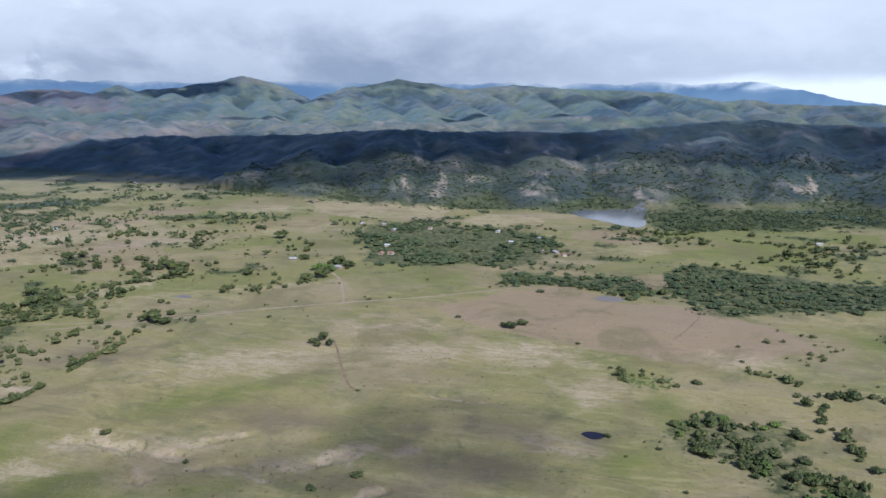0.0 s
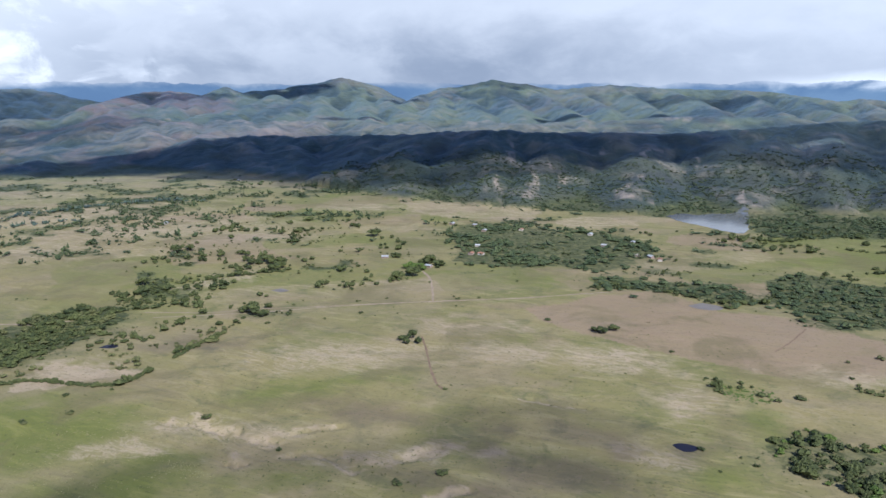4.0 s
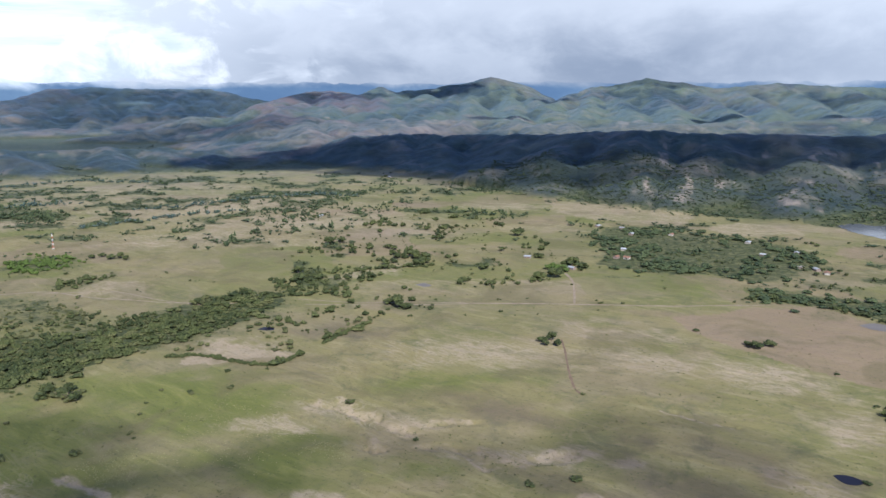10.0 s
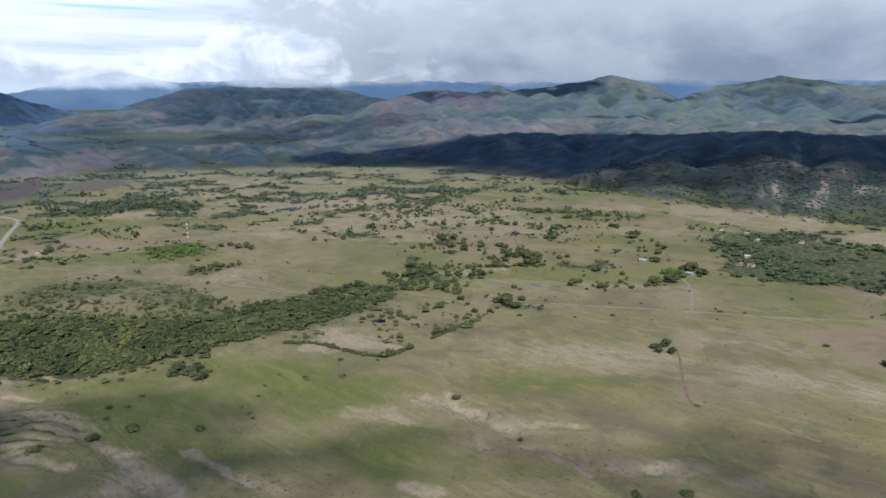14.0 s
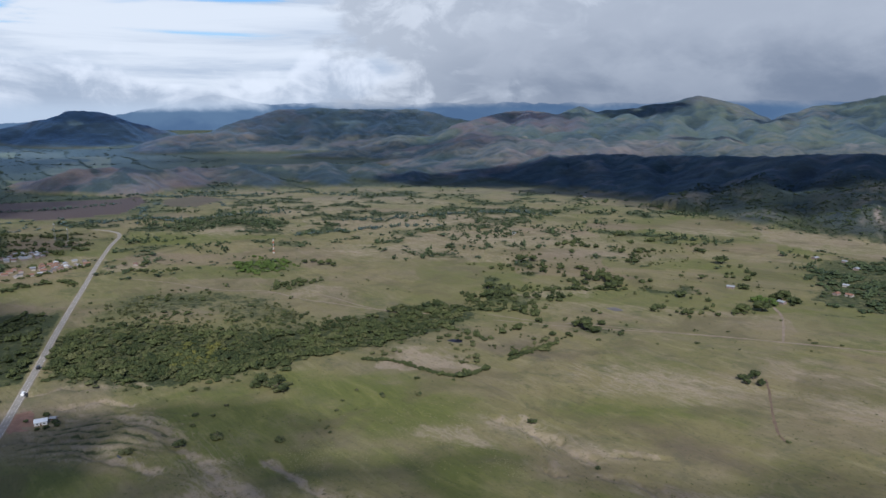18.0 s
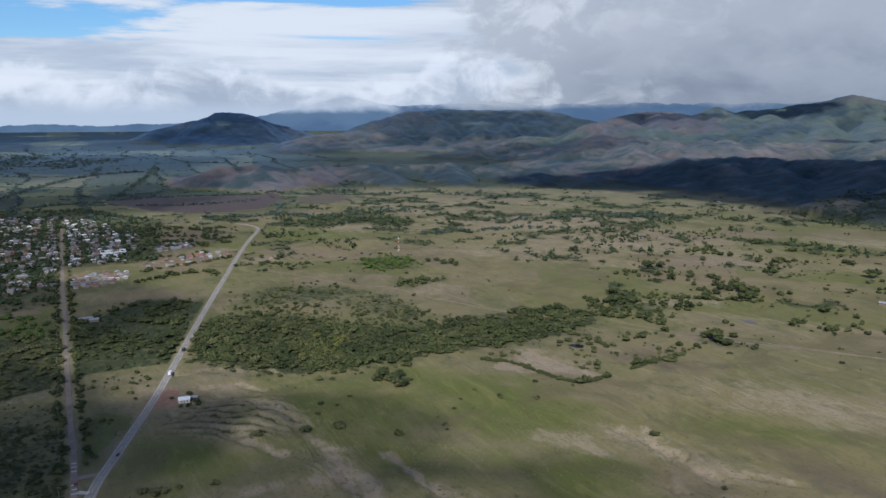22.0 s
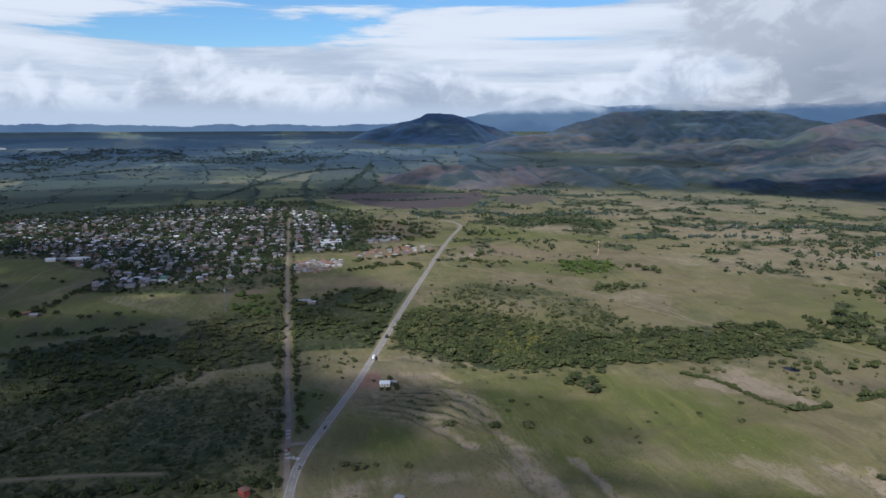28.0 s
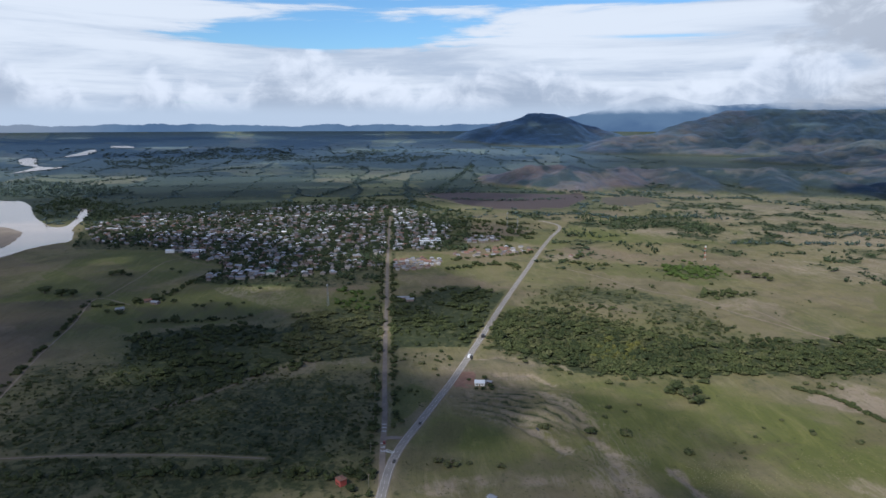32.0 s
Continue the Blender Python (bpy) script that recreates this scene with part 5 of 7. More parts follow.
    u, v = (jx * 0.9 + jy * 0.43) / 170 + 0.8 * fbm(x / 300, y / 300, 2, 31), (jy * 0.9 - jx * 0.43) / 85 + 0.8 * fbm(x / 300, y / 300, 2, 37)
    plot, kind = lattice(np.floor(u), np.floor(v), 91), lattice(np.floor(u), np.floor(v), 92)
    lush = np.maximum(lush, mid * plot * 0.62 * (kind < 0.45))
    rust = np.maximum(rust, mid * plot * 0.8 * (kind > 0.68))
    pale = np.maximum(pale, mid * plot * 0.40 * ((kind > 0.45) & (kind < 0.6)))
    floor = np.maximum(floor, 0.75 * smooth((d - 1480) / 120) * smooth((0 - np.degrees(a)) / 6) * (1 - hill))
    floor = np.maximum(floor, 0.8 * scrub_share(x, y, d) * (1 - plough))
    # hillside cover: grassy spurs, reddish and bare slopes, scrub in the folds
    deg_az = np.degrees(a)
    # scrub in folds and grass on spurs also paint in shade and light
    grassy = smooth((fold - 0.22) / 0.30) * smooth((fbm(x / 260, y / 260, 4, 301) - 0.26) / 0.26)
    reddish = smooth((fbm(x / 330, y / 330, 4, 321) - 0.46) / 0.14) * smooth((fold - 0.1) / 0.4)
    stony = smooth((fbm(x / 75, y / 75, 4, 341) - 0.57) / 0.06) * smooth((fold - 0.35) / 0.3)
    front = which == 0
    back_share = np.where(front, 0.32, 0.95)
    warm = np.exp(-((deg_az - 30) / 11) ** 2) * (which < 6)
    lush = np.where(hill > 0.3, grassy * np.where(which == 7, 0.45, back_share) * (1 - 0.4 * warm) * (1 - 0.55 * smooth((deg_az - 40) / 10)), lush)
    rust = np.where(hill > 0.3, reddish * np.where(front, 0.14, np.where(which == 7, 0.1, 0.28) + 0.55 * warm + 0.2 * smooth((deg_az - 40) / 10)), rust)
    pale = np.where(hill > 0.3, stony * np.where(front, 0.42, 0.25 + 0.4 * (d < 3500)), pale)
    low_hill = (which == 3) * (hill > 0.3) * np.maximum(smooth((3450 - d) / 200), 0.8 * (deg_az > 37)) * smooth((deg_az + 6) / 8)
    knoll = (which == 0) * (hill > 0.3) * smooth((deg_az - 51) / 3) * smooth((fbm(x / 80, y / 80, 3, 791) - 0.36) / 0.12)
    rust, pale = np.maximum(rust, 0.8 * knoll), np.maximum(pale, 0.35 * knoll * smooth((fold - 0.3) / 0.3))
    lush = lush * (1 - 0.55 * low_hill)
    pale = np.maximum(pale, 0.34 * low_hill * smooth((fold - 0.2) / 0.3))
    # bare washouts and a track on the front slopes
    for w_az, d0, d1, wide, bend in WASHOUTS:
        s = np.clip((d - d0) / (d1 - d0), 0, 1)
        off = np.abs(np.radians(deg_az - w_az) * d - bend * np.sin(2.4 * s) + 14 * (wob + 0.2)) / (wide * (1.15 - 0.8 * s))
        k = (d > d0) & (d < d1)
        pale = np.where(k, np.maximum(pale, 1.4 * smooth(1.5 - off)), pale)
    wash = ridged(x / 130 + 3, y / 130, 3, 961) * smooth((hill - 0.5) / 0.4) * (which == 0) * (d < 2250) * (deg_az < 8)
    pale = np.maximum(pale, 1.1 * smooth((wash - 0.83) / 0.05) * smooth((fbm(x / 90, y / 90, 3, 967) - 0.5) / 0.08))
    for line in (HIGHWAY, TOWN_ROAD):
        k = smooth((9 - away(x, y, line)) / 5)
        pale = np.maximum(pale, 0.3 * k)
        floor *= 1 - k
    for line in (FIELD_PATH, HILL_PATH, LANE, LANE_NORTH, MEADOW_PATH):
        floor *= 1 - smooth((4.5 - away(x, y, line)) / 3)
    n = len(az)
    i = np.arange(len(rings) - 1)[:, None] * n + np.arange(n - 1)[None, :]
    faces = np.stack([i, i + n, i + n + 1, i + 1], -1).reshape(-1, 4)
    me = mesh_from("ground", np.stack([x, y, z], -1).reshape(-1, 3), faces, True)
    one = np.ones_like(x)
    # share of painted haze, by distance, on hills and far valley
    haze_sheen = np.maximum(hill * (0.25 + 0.75 * smooth((d - 1950) / 350) + 0.35 * smooth((d - 2900) / 1300) + 1.0 * (which == 7)), 0.75 * smooth((d - 1500) / 1800))
    haze_sheen = haze_sheen + 1.8 * smooth((d - 2300) / 2000) * smooth((np.degrees(a) - 52) / 8)
    for name, layers in (("cover", (lush, pale, rust, haze_sheen)), ("soil", (plough, floor, hill, one))):
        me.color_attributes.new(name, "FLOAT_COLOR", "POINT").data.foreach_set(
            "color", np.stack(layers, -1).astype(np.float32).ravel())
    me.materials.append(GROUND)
    tagged(new("ground", me), "grazed olive and straw grassland rising to eroded green mountains", "ground", kind="structure")


build_ground()


# ---- roads, tracks and water ----
def curve_points(line, step=6.0):
    """A smooth line through the given points."""
    p = [Vector((*q, 0)) for q in line]
    p = [2 * p[0] - p[1]] + p + [2 * p[-1] - p[-2]]
    out = []
    for a, b, c, d in zip(p, p[1:], p[2:], p[3:]):
        n = max(2, int((c - b).length / step))
        for k in range(n):
            t = k / n
            out.append(0.5 * (2 * b + (c - a) * t + (2 * a - 5 * b + 4 * c - d) * t * t + (3 * b - a - 3 * c + d) * t ** 3))
    out.append(p[-2])
    return out


def strip(name, line, profile, mat, label, category, kind="structure", step=6.0, ragged=0.0, parent=None):
    """A band along a line with a cross-section of (offset, height) points."""
    pts = curve_points(line, step)
    verts, faces = [], []
    n = len(profile)
    for k, p in enumerate(pts):
        t = (pts[min(k + 1, len(pts) - 1)] - pts[max(k - 1, 0)]).normalized()
        side = Vector((t.y, -t.x, 0))
        z = float(land(p.x, p.y)[0])
        for off, up in profile:
            off *= 1 + ragged * (noise.noise((p.x / 9, p.y / 9, off)))
            q = p + side * off
            verts.append((q.x, q.y, z + up))
    for k in range(len(pts) - 1):
        for j in range(n - 1):
            faces.append((k * n + j, k * n + n + j, k * n + n + j + 1, k * n + j + 1))
    me = mesh_from(name, verts, faces)
    me.materials.append(mat)
    ob = new(name, me)
    if parent:
        ob.parent = parent
        return ob
    return tagged(ob, label, category, kind=kind)


def sheet(name, outline, up, mat, label, category, jag=0.0):
    """A flat water or sand surface inside an outline with a rounded shore."""
    ring = curve_points(list(outline) + [outline[0]], 8.0)[:-1]
    bm = bmesh.new()
    vs = []
    for p in ring:
        p = p + Vector((noise.noise((p.x / 14, p.y / 14, 1)), noise.noise((p.x / 14, p.y / 14, 9)), 0)) * jag
        vs.append(bm.verts.new((p.x, p.y, float(land(p.x, p.y)[0]) + up)))
    f = bm.faces.new(vs)
    if f.normal.z < 0:
        f.normal_flip()
    bmesh.ops.triangulate(bm, faces=[f])
    me = bpy.data.meshes.new(name)
    bm.to_mesh(me)
    bm.free()
    me.materials.append(mat)
    return tagged(new(name, me), label, category, kind="structure")


def bank(half, up=0.35, verge=1.6):
    return [(-half - verge, -0.1), (-half, up), (half, up), (half + verge, -0.1)]


strip("highway_shoulder", HIGHWAY, bank(3.3, 0.30, 0.6), SHOULDER, "pale gravel shoulders on a low highway embankment", "road shoulder")
highway = strip("highway", HIGHWAY, [(-2.9, 0.2), (-2.9, 0.38), (2.9, 0.38), (2.9, 0.2)], ASPHALT,
                "straight two-lane worn grey asphalt highway", "road")
strip("town_road_shoulder", TOWN_ROAD, bank(2.1, 0.22, 0.5), EARTH, "dusty brown edges of the town road", "road shoulder")
town_road = strip("town_road", TOWN_ROAD, [(-1.8, 0.1), (-1.8, 0.28), (1.8, 0.28), (1.8, 0.1)], ASPHALT_OLD,
                  "dusty patched asphalt road running straight into town", "road")
strip("junction_link", JUNCTION_LINK, [(-2.6, 0.1), (-2.6, 0.41), (2.6, 0.41), (2.6, 0.1)], ASPHALT_OLD,
      "short asphalt link between highway and town road", "road", step=3)
for name, line, half, mat, label in (
        ("track", TRACK_EAST, 1.2, EARTH, "pale dirt track across the pasture"), ("track", TRACK_WEST, 1.0, EARTH, "pale dirt track through scrub"),
        ("track", TRACK_EAST_END, 1.0, EARTH, "faint dirt track across the pasture"),
        ("track", TRACK_FARM, 1.5, EARTH, "rutted earth track leading to the farm"), ("gully", GULLY, 1.1, EARTH_DARK, "narrow dark eroded gully in the grass"),
        ("gully", GULLY_SOUTH, 0.9, EARTH_DARK, "dark eroded runnel in bare ground"), ("lane", LANE, 1.3, EARTH, "pale dirt lane past scrub and hedges"),
        ("lane", LANE_NORTH, 1.1, EARTH, "pale dirt lane along a hedge"), ("path", FIELD_PATH, 0.9, EARTH, "pale sandy path through dark scrub"),
        ("path", HILL_PATH, 0.9, EARTH, "earth path along a hedge"), ("lane", FARM_LANE, 1.1, EARTH, "hedged earth farm lane"),
        ("path", MEADOW_PATH, 0.8, EARTH, "faint path over green meadow"), ("far_road", FAR_ROAD, 4.0, EARTH, "pale dirt road beside ploughed fields")):
    strip(name, line, [(-half, 0.05), (-half * 0.5, 0.09), (0, 0.07), (half * 0.5, 0.09), (half, 0.05)], mat, label, "track", ragged=0.8, step=4)
CLAY = plain_material("red_clay_yard", (0.20, 0.115, 0.085), (0.27, 0.165, 0.12), 0.15)
sheet("farm_yard", [(-606, 243), (-599, 257), (-584, 254), (-572, 249), (-560, 244), (-566, 228), (-588, 233)], 0.12, CLAY, "reddish bare clay yard beside the farmhouse", "yard", 4)
sheet("lake", LAKE, 0.30, WATER_LAKE, "still grey-blue reservoir at the foot of the hills", "lake", 5)
sheet("river", RIVER, 0.25, WATER_RIVER, "broad silty brown river bend beyond the town", "river", 6)
sheet("sandbank", RIVER_ISLAND, 0.5, SAND, "dark sandbank in the brown river", "sandbank", 8)
for outline in (RIVER_FAR, RIVER_FARTHER, RIVER_FARTHEST):
    sheet("river_reach", outline, 2.5, WATER_RIVER, "pale distant reach of the winding river", "river", 6)
sheet("pond", POND, 0.12, WATER_POND, "small dark cattle pond in pasture", "pond", 2)
sheet("pond", POND_SHALLOW, 0.12, WATER_MUD, "shallow grey pond at a field edge", "pond", 2)
sheet("pond", POND_NORTH, 0.12, WATER_POND, "small dark pond among bushes", "pond", 2)
sheet("pond", PUDDLE, 0.12, WATER_MUD, "small muddy waterhole in grass", "pond", 2)
sheet("pond", PUDDLE_BUSH, 0.12, WATER_LAKE, "tiny pale waterhole ringed by bushes", "pond", 1)


def along(line, at):
    """The place and heading at a distance along a line."""
    pts = curve_points(line, 3.0)
    for a, b in zip(pts, pts[1:]):
        step = (b - a).length
        if at <= step:
            return a + (b - a) * (at / step), math.atan2((b - a).y, (b - a).x)
        at -= step
    return pts[-1], math.atan2((pts[-1] - pts[-2]).y, (pts[-1] - pts[-2]).x)


def join_boxes(name, rows, mat):
    """Flat boxes (x, y, z, turn, length, width, height) in one mesh."""
    verts, faces = [], []
    for x, y, z, turn, l, w, h in rows:
        k = len(verts)
        c, s = math.cos(turn), math.sin(turn)
        for dz in (0, h):
            for u, v in ((-1, -1), (1, -1), (1, 1), (-1, 1)):
                verts.append((x + u * l / 2 * c - v * w / 2 * s, y + u * l / 2 * s + v * w / 2 * c, z + dz))
        faces += [tuple(k + q for q in f) for f in ((4, 5, 6, 7), (0, 1, 5, 4), (1, 2, 6, 5), (2, 3, 7, 6), (3, 0, 4, 7))]
    me = mesh_from(name, verts, faces)
    me.materials.append(mat)
    return me


def markings():
    rows = []
    for k in range(0, 110):
        p, turn = along(HIGHWAY, 8 + k * 9.0)
        rows.append((p.x, p.y, 0.384, turn, 4.0, 0.16, 0.012))
    ob = new("lane_dashes", join_boxes("lane_dashes", rows, PAINT))
    ob.parent = highway
    for side in (-2.65, 2.65):
        strip("edge_line", HIGHWAY, [(side - 0.06, 0.386), (side + 0.06, 0.386)], PAINT, "", "", parent=highway)
    # zebra bars and raised ripples near the junction
    for k in range(7):
        bar = new("stripe", join_boxes("stripe", [(-466.9 + (k - 3) * 0.9, 134.7 + (k - 3) * 0.75, 0.42, 2.3, 4.2, 0.6, 0.014)], PAINT))
        bar.parent = highway
    for start in (78, 112):
        for k in range(6):
            p, turn = along(TOWN_ROAD, start + k * 3.2)
            bar = new("ripple", join_boxes("ripple", [(p.x, p.y, 0.27, turn, 1.0, 3.5, 0.07)], PAINT if k % 2 else SHOULDER))
            bar.parent = town_road


markings()


# ---- plants ----
def ico():
    t = (1 + 5 ** 0.5) / 2
    v = np.array([(-1, t, 0), (1, t, 0), (-1, -t, 0), (1, -t, 0), (0, -1, t), (0, 1, t), (0, -1, -t), (0, 1, -t),
                  (t, 0, -1), (t, 0, 1), (-t, 0, -1), (-t, 0, 1)], float)
    f = np.array([(0, 11, 5), (0, 5, 1), (0, 1, 7), (0, 7, 10), (0, 10, 11), (1, 5, 9), (5, 11, 4), (11, 10, 2), (10, 7, 6), (7, 1, 8),
                  (3, 9, 4), (3, 4, 2), (3, 2, 6), (3, 6, 8), (3, 8, 9), (4, 9, 5), (2, 4, 11), (6, 2, 10), (8, 6, 7), (9, 8, 1)])
    return v / np.linalg.norm(v[0]), f


ICO_V, ICO_F = ico()
OCTA_V = np.array([(1, 0, 0), (-1, 0, 0), (0, 1, 0), (0, -1, 0), (0, 0, 1), (0, 0, -1)], float)
OCTA_F = np.array([(0, 2, 4), (2, 1, 4), (1, 3, 4), (3, 0, 4), (2, 0, 5), (1, 2, 5), (3, 1, 5), (0, 3, 5)])


def crown(seed, blobs, leaves, tall=0.8, low=0.1, blob=(ICO_V, ICO_F), leaf=0.11):
    """A crown one metre wide, standing on the ground: uneven clumps with loose leaf tufts round them."""
    rng = np.random.default_rng(seed)
    verts, faces, count = [], [], 0
    centres = []
    for k in range(blobs):
        a, r = rng.uniform(0, 2 * np.pi), 0.33 * np.sqrt(rng.uniform(0, 1))
        h = low + (tall - low) * rng.uniform(0.25, 0.8) * (1 - 0.9 * r)
        size = rng.uniform(0.13, 0.24) * (1.25 if k == 0 else 1)
        c = np.array([r * np.cos(a), r * np.sin(a), h])
        centres.append((c, size))
        v = blob[0] * size * rng.uniform(0.7, 1.25, (len(blob[0]), 1)) * np.array([1, 1, 0.8]) + c
        verts.append(v)
        faces.append(blob[1] + count)
        count += len(v)
    for k in range(leaves):
        c, size = centres[rng.integers(len(centres))]
        n = rng.normal(size=3)
        n /= np.linalg.norm(n)
        n[2] = abs(n[2]) * 0.9 + 0.05 if rng.uniform() < 0.75 else n[2]
        p = c + n * size * rng.uniform(0.85, 1.35) * np.array([1, 1, 0.85])
        t = rng.normal(size=(3, 3)) * leaf * 0.62
        verts.append(p + t)
        faces.append(np.array([(0, 1, 2)]) + count)
        count += 3
    v = np.concatenate(verts)
    v[:, 2] = np.maximum(v[:, 2], 0.01)
    return v, np.concatenate(faces)


LOOSE = [crown(100 + k, 13 + k % 4, 46, tall=0.40 + 0.04 * k, low=0.04, blob=(OCTA_V, OCTA_F), leaf=0.095) for k in range(8)]
MIDDLE = [crown(150 + k, 6 + k % 3, 16, tall=0.55 + 0.04 * k, low=0.05, blob=(OCTA_V, OCTA_F), leaf=0.15) for k in range(6)]
FULL = [crown(200 + k, 14, 150, tall=0.95, low=0.22, leaf=0.085) for k in range(8)]
LOW = [crown(300 + k, 12, 110, tall=0.6, low=0.05, leaf=0.085) for k in range(5)]
FAR = [crown(400 + k, 4, 8, tall=0.6, low=0.05, blob=(OCTA_V, OCTA_F), leaf=0.2) for k in range(6)]
rng = np.random.default_rng(11)


def stuff(name, x, y, size, shapes, mat, label, category, squash=1.0, sink=0.0):
    """Many plants in one mesh of kind stuff."""
    if len(x) == 0:
        return
    z = land(x, y)[0]
    verts, faces, count = [], [], 0
    pick = rng.integers(len(shapes), size=len(x))
    for k, (v, f) in enumerate(shapes):
        sel = np.where(pick == k)[0]
        if len(sel) == 0:
            continue
        a = rng.uniform(0, 2 * np.pi, len(sel))
        c, s = np.cos(a)[:, None], np.sin(a)[:, None]
        w = size[sel][:, None]
        tall = rng.uniform(0.8, 1.25, (len(sel), 1)) * squash
        vx = (v[None, :, 0] * c - v[None, :, 1] * s) * w + x[sel][:, None]
        vy = (v[None, :, 0] * s + v[None, :, 1] * c) * w * rng.uniform(0.8, 1.2, (len(sel), 1)) + y[sel][:, None] * 1.0
        vz = v[None, :, 2] * w * tall + z[sel][:, None] - sink
        verts.append(np.stack([vx, vy, vz], -1).reshape(-1, 3))
        faces.append((f[None] + (np.arange(len(sel)) * len(v))[:, None, None] + count).reshape(-1, 3))
        count += len(sel) * len(v)
    me = mesh_from(name, np.concatenate(verts), np.concatenate(faces))
    me.materials.append(mat)
    return tagged(new(name, me), label, category, kind="stuff")


KEEP_CLEAR = [(HIGHWAY, 7), (TOWN_ROAD, 5), (JUNCTION_LINK, 8), (LANE, 4), (TRACK_EAST, 4), (TRACK_WEST, 4), (FIELD_PATH, 4), (FARM_LANE, 3)]
WATERS = (LAKE, RIVER, POND, POND_SHALLOW, POND_NORTH, PUDDLE)


def allowed(x, y):
    ok = np.ones(len(x), bool)
    for line, gap in KEEP_CLEAR:
        ok &= away(x, y, line) > gap
    for outline in WATERS:
        ok &= ~inside(x, y, outline)
    return ok


def sprinkle(outline, spacing, fill=1.0, clump=60.0, seed=0, steep=2.0, soft=3.0):
    """Random places inside an outline; fill below one leaves gaps between clumps."""
    xs, ys = zip(*outline)
    area = (max(xs) - min(xs)) * (max(ys) - min(ys))
    n = int(area / spacing ** 2)
    x, y = rng.uniform(min(xs), max(xs), n), rng.uniform(min(ys), max(ys), n)
    k = inside(x + rng.normal(0, soft, n), y + rng.normal(0, soft, n), outline)
    if fill < 1:
        g = fbm(x / clump, y / clump, 3, seed)
        k &= g > np.quantile(g, 1 - fill) + rng.normal(0, 0.10 if fill > 0.5 else 0.03, n)
    x, y = x[k], y[k]
    k = allowed(x, y) & (land(x, y)[1] < steep)
    return x[k], y[k]


def sizes(n, lo, hi):
    return lo * 0.7 + (hi - lo * 0.7) * rng.beta(1.0, 2.6, n) * 1.25


def wood(outline, spacing, lo, hi, mat, label, fill=1.0, shapes=None, clump=60.0, squash=1.0, seed=0, name="woodland", soft=4.0):
    x, y = sprinkle(outline, spacing, fill, clump, seed, 0.7 if "far" in label else 2.0, soft)
    stuff(name, x, y, sizes(len(x), lo, hi), shapes or LOOSE, mat, label, "woodland" if name == "woodland" else "scrub", squash)


wood(WOOD_HIGHWAY, 10, 4, 12, LEAF, "scattered olive trees in open scrub beside the highway", 0.42, clump=40.0, squash=0.7, seed=1, soft=20.0)
wood(WOOD_HIGHWAY, 9, 3, 8, LEAF_DRY, "paler bushes in open scrub by the highway", 0.52, clump=34.0, squash=0.8, seed=45, soft=24.0)
wood(WOOD_FRONT, 6.8, 6, 14, LEAF, "olive-green woodland beside the highway", 0.66, clump=26.0, squash=0.9, seed=46, soft=12.0)
wood(WOOD_FRONT, 9, 5, 13, LEAF_DRY, "paler crowns within the highway woodland", 0.6, clump=22.0, squash=0.9, seed=47, soft=14.0)
wood(WOOD_BELT, 6.6, 6, 14, LEAF, "dense dark-green belt of woodland", 0.85, clump=30.0, squash=0.9, seed=2)
wood(WOOD_BELT, 11, 7, 14, LEAF_DRY, "paler olive trees within the belt", 0.6, clump=30.0, squash=0.65, seed=40)
wood(WOOD_SPARSE, 6.5, 2.5, 8, LEAF_DRY, "open thorny scrub on grey-green rough ground", 0.42, clump=40.0, seed=3, name="scrub", soft=26.0)
wood(WOOD_SPARSE, 9, 4, 10, LEAF, "dark bushes dotted over open scrub", 0.34, clump=34.0, squash=0.85, seed=48, name="scrub", soft=26.0)
wood(WOOD_WEDGE, 7.0, 5, 14, LEAF, "dense dark woodland between the two roads", 0.62, clump=30.0, soft=14.0, squash=0.9, seed=4)
wood(WOOD_WEST, 7.0, 5, 14, LEAF, "dense dark woodland in a damp hollow", 0.72, clump=34.0, soft=16.0, squash=0.85, seed=5)
wood(WOOD_TOWN_EDGE, 8, 7, 15, LEAF_DRY, "leafy woodland at the edge of town", 0.72, clump=26.0, squash=0.7, seed=6)
wood(SCRUB_WEST, 6.2, 1.8, 6.5, LEAF, "dark scrub with small openings", 0.6, clump=40.0, squash=0.8, seed=7, name="scrub")
wood(SCRUB_WEST, 7, 1.5, 4.5, LEAF_DRY, "low dry bushes in rough grass", 0.8, clump=25.0, squash=0.8, seed=8, name="scrub")
wood(SCRUB_ROAD, 8, 2.5, 8, LEAF, "bushes on a shaded verge", 0.3, clump=22.0, seed=9, name="scrub")
wood(WOOD_VILLAGE, 9, 8, 19, LEAF_FAR, "tall green village trees around hidden houses", 0.5, clump=75.0, squash=0.75, seed=10, soft=22.0)
wood(WOOD_SOUTH, 8.4, 7, 16, LEAF_FAR, "dark continuous gallery woodland", 0.8, clump=40.0, squash=0.65, seed=12, soft=14.0)
wood(WOOD_NEAR, 9, 4, 11, LEAF_BRIGHT, "fresh green bushes within the grove", 0.6, clump=25.0, seed=43)
wood(WOOD_NEAR, 6.5, 5, 14, LEAF, "grove of mixed green trees on pasture", 0.75, clump=30.0, seed=13)
wood(THICKET, 6.5, 4, 10, LEAF, "bushes round a bright green wet hollow", 0.6, clump=25.0, seed=14)
wood(THICKET, 2.6, 2, 4, LEAF_BRIGHT, "bright green reeds in a wet hollow", 0.75, clump=30.0, squash=0.22, seed=44, name="reeds")
wood(THICKET_NORTH, 7, 5, 12, LEAF_BRIGHT, "fresh green thicket on a knoll", 0.9, seed=15)
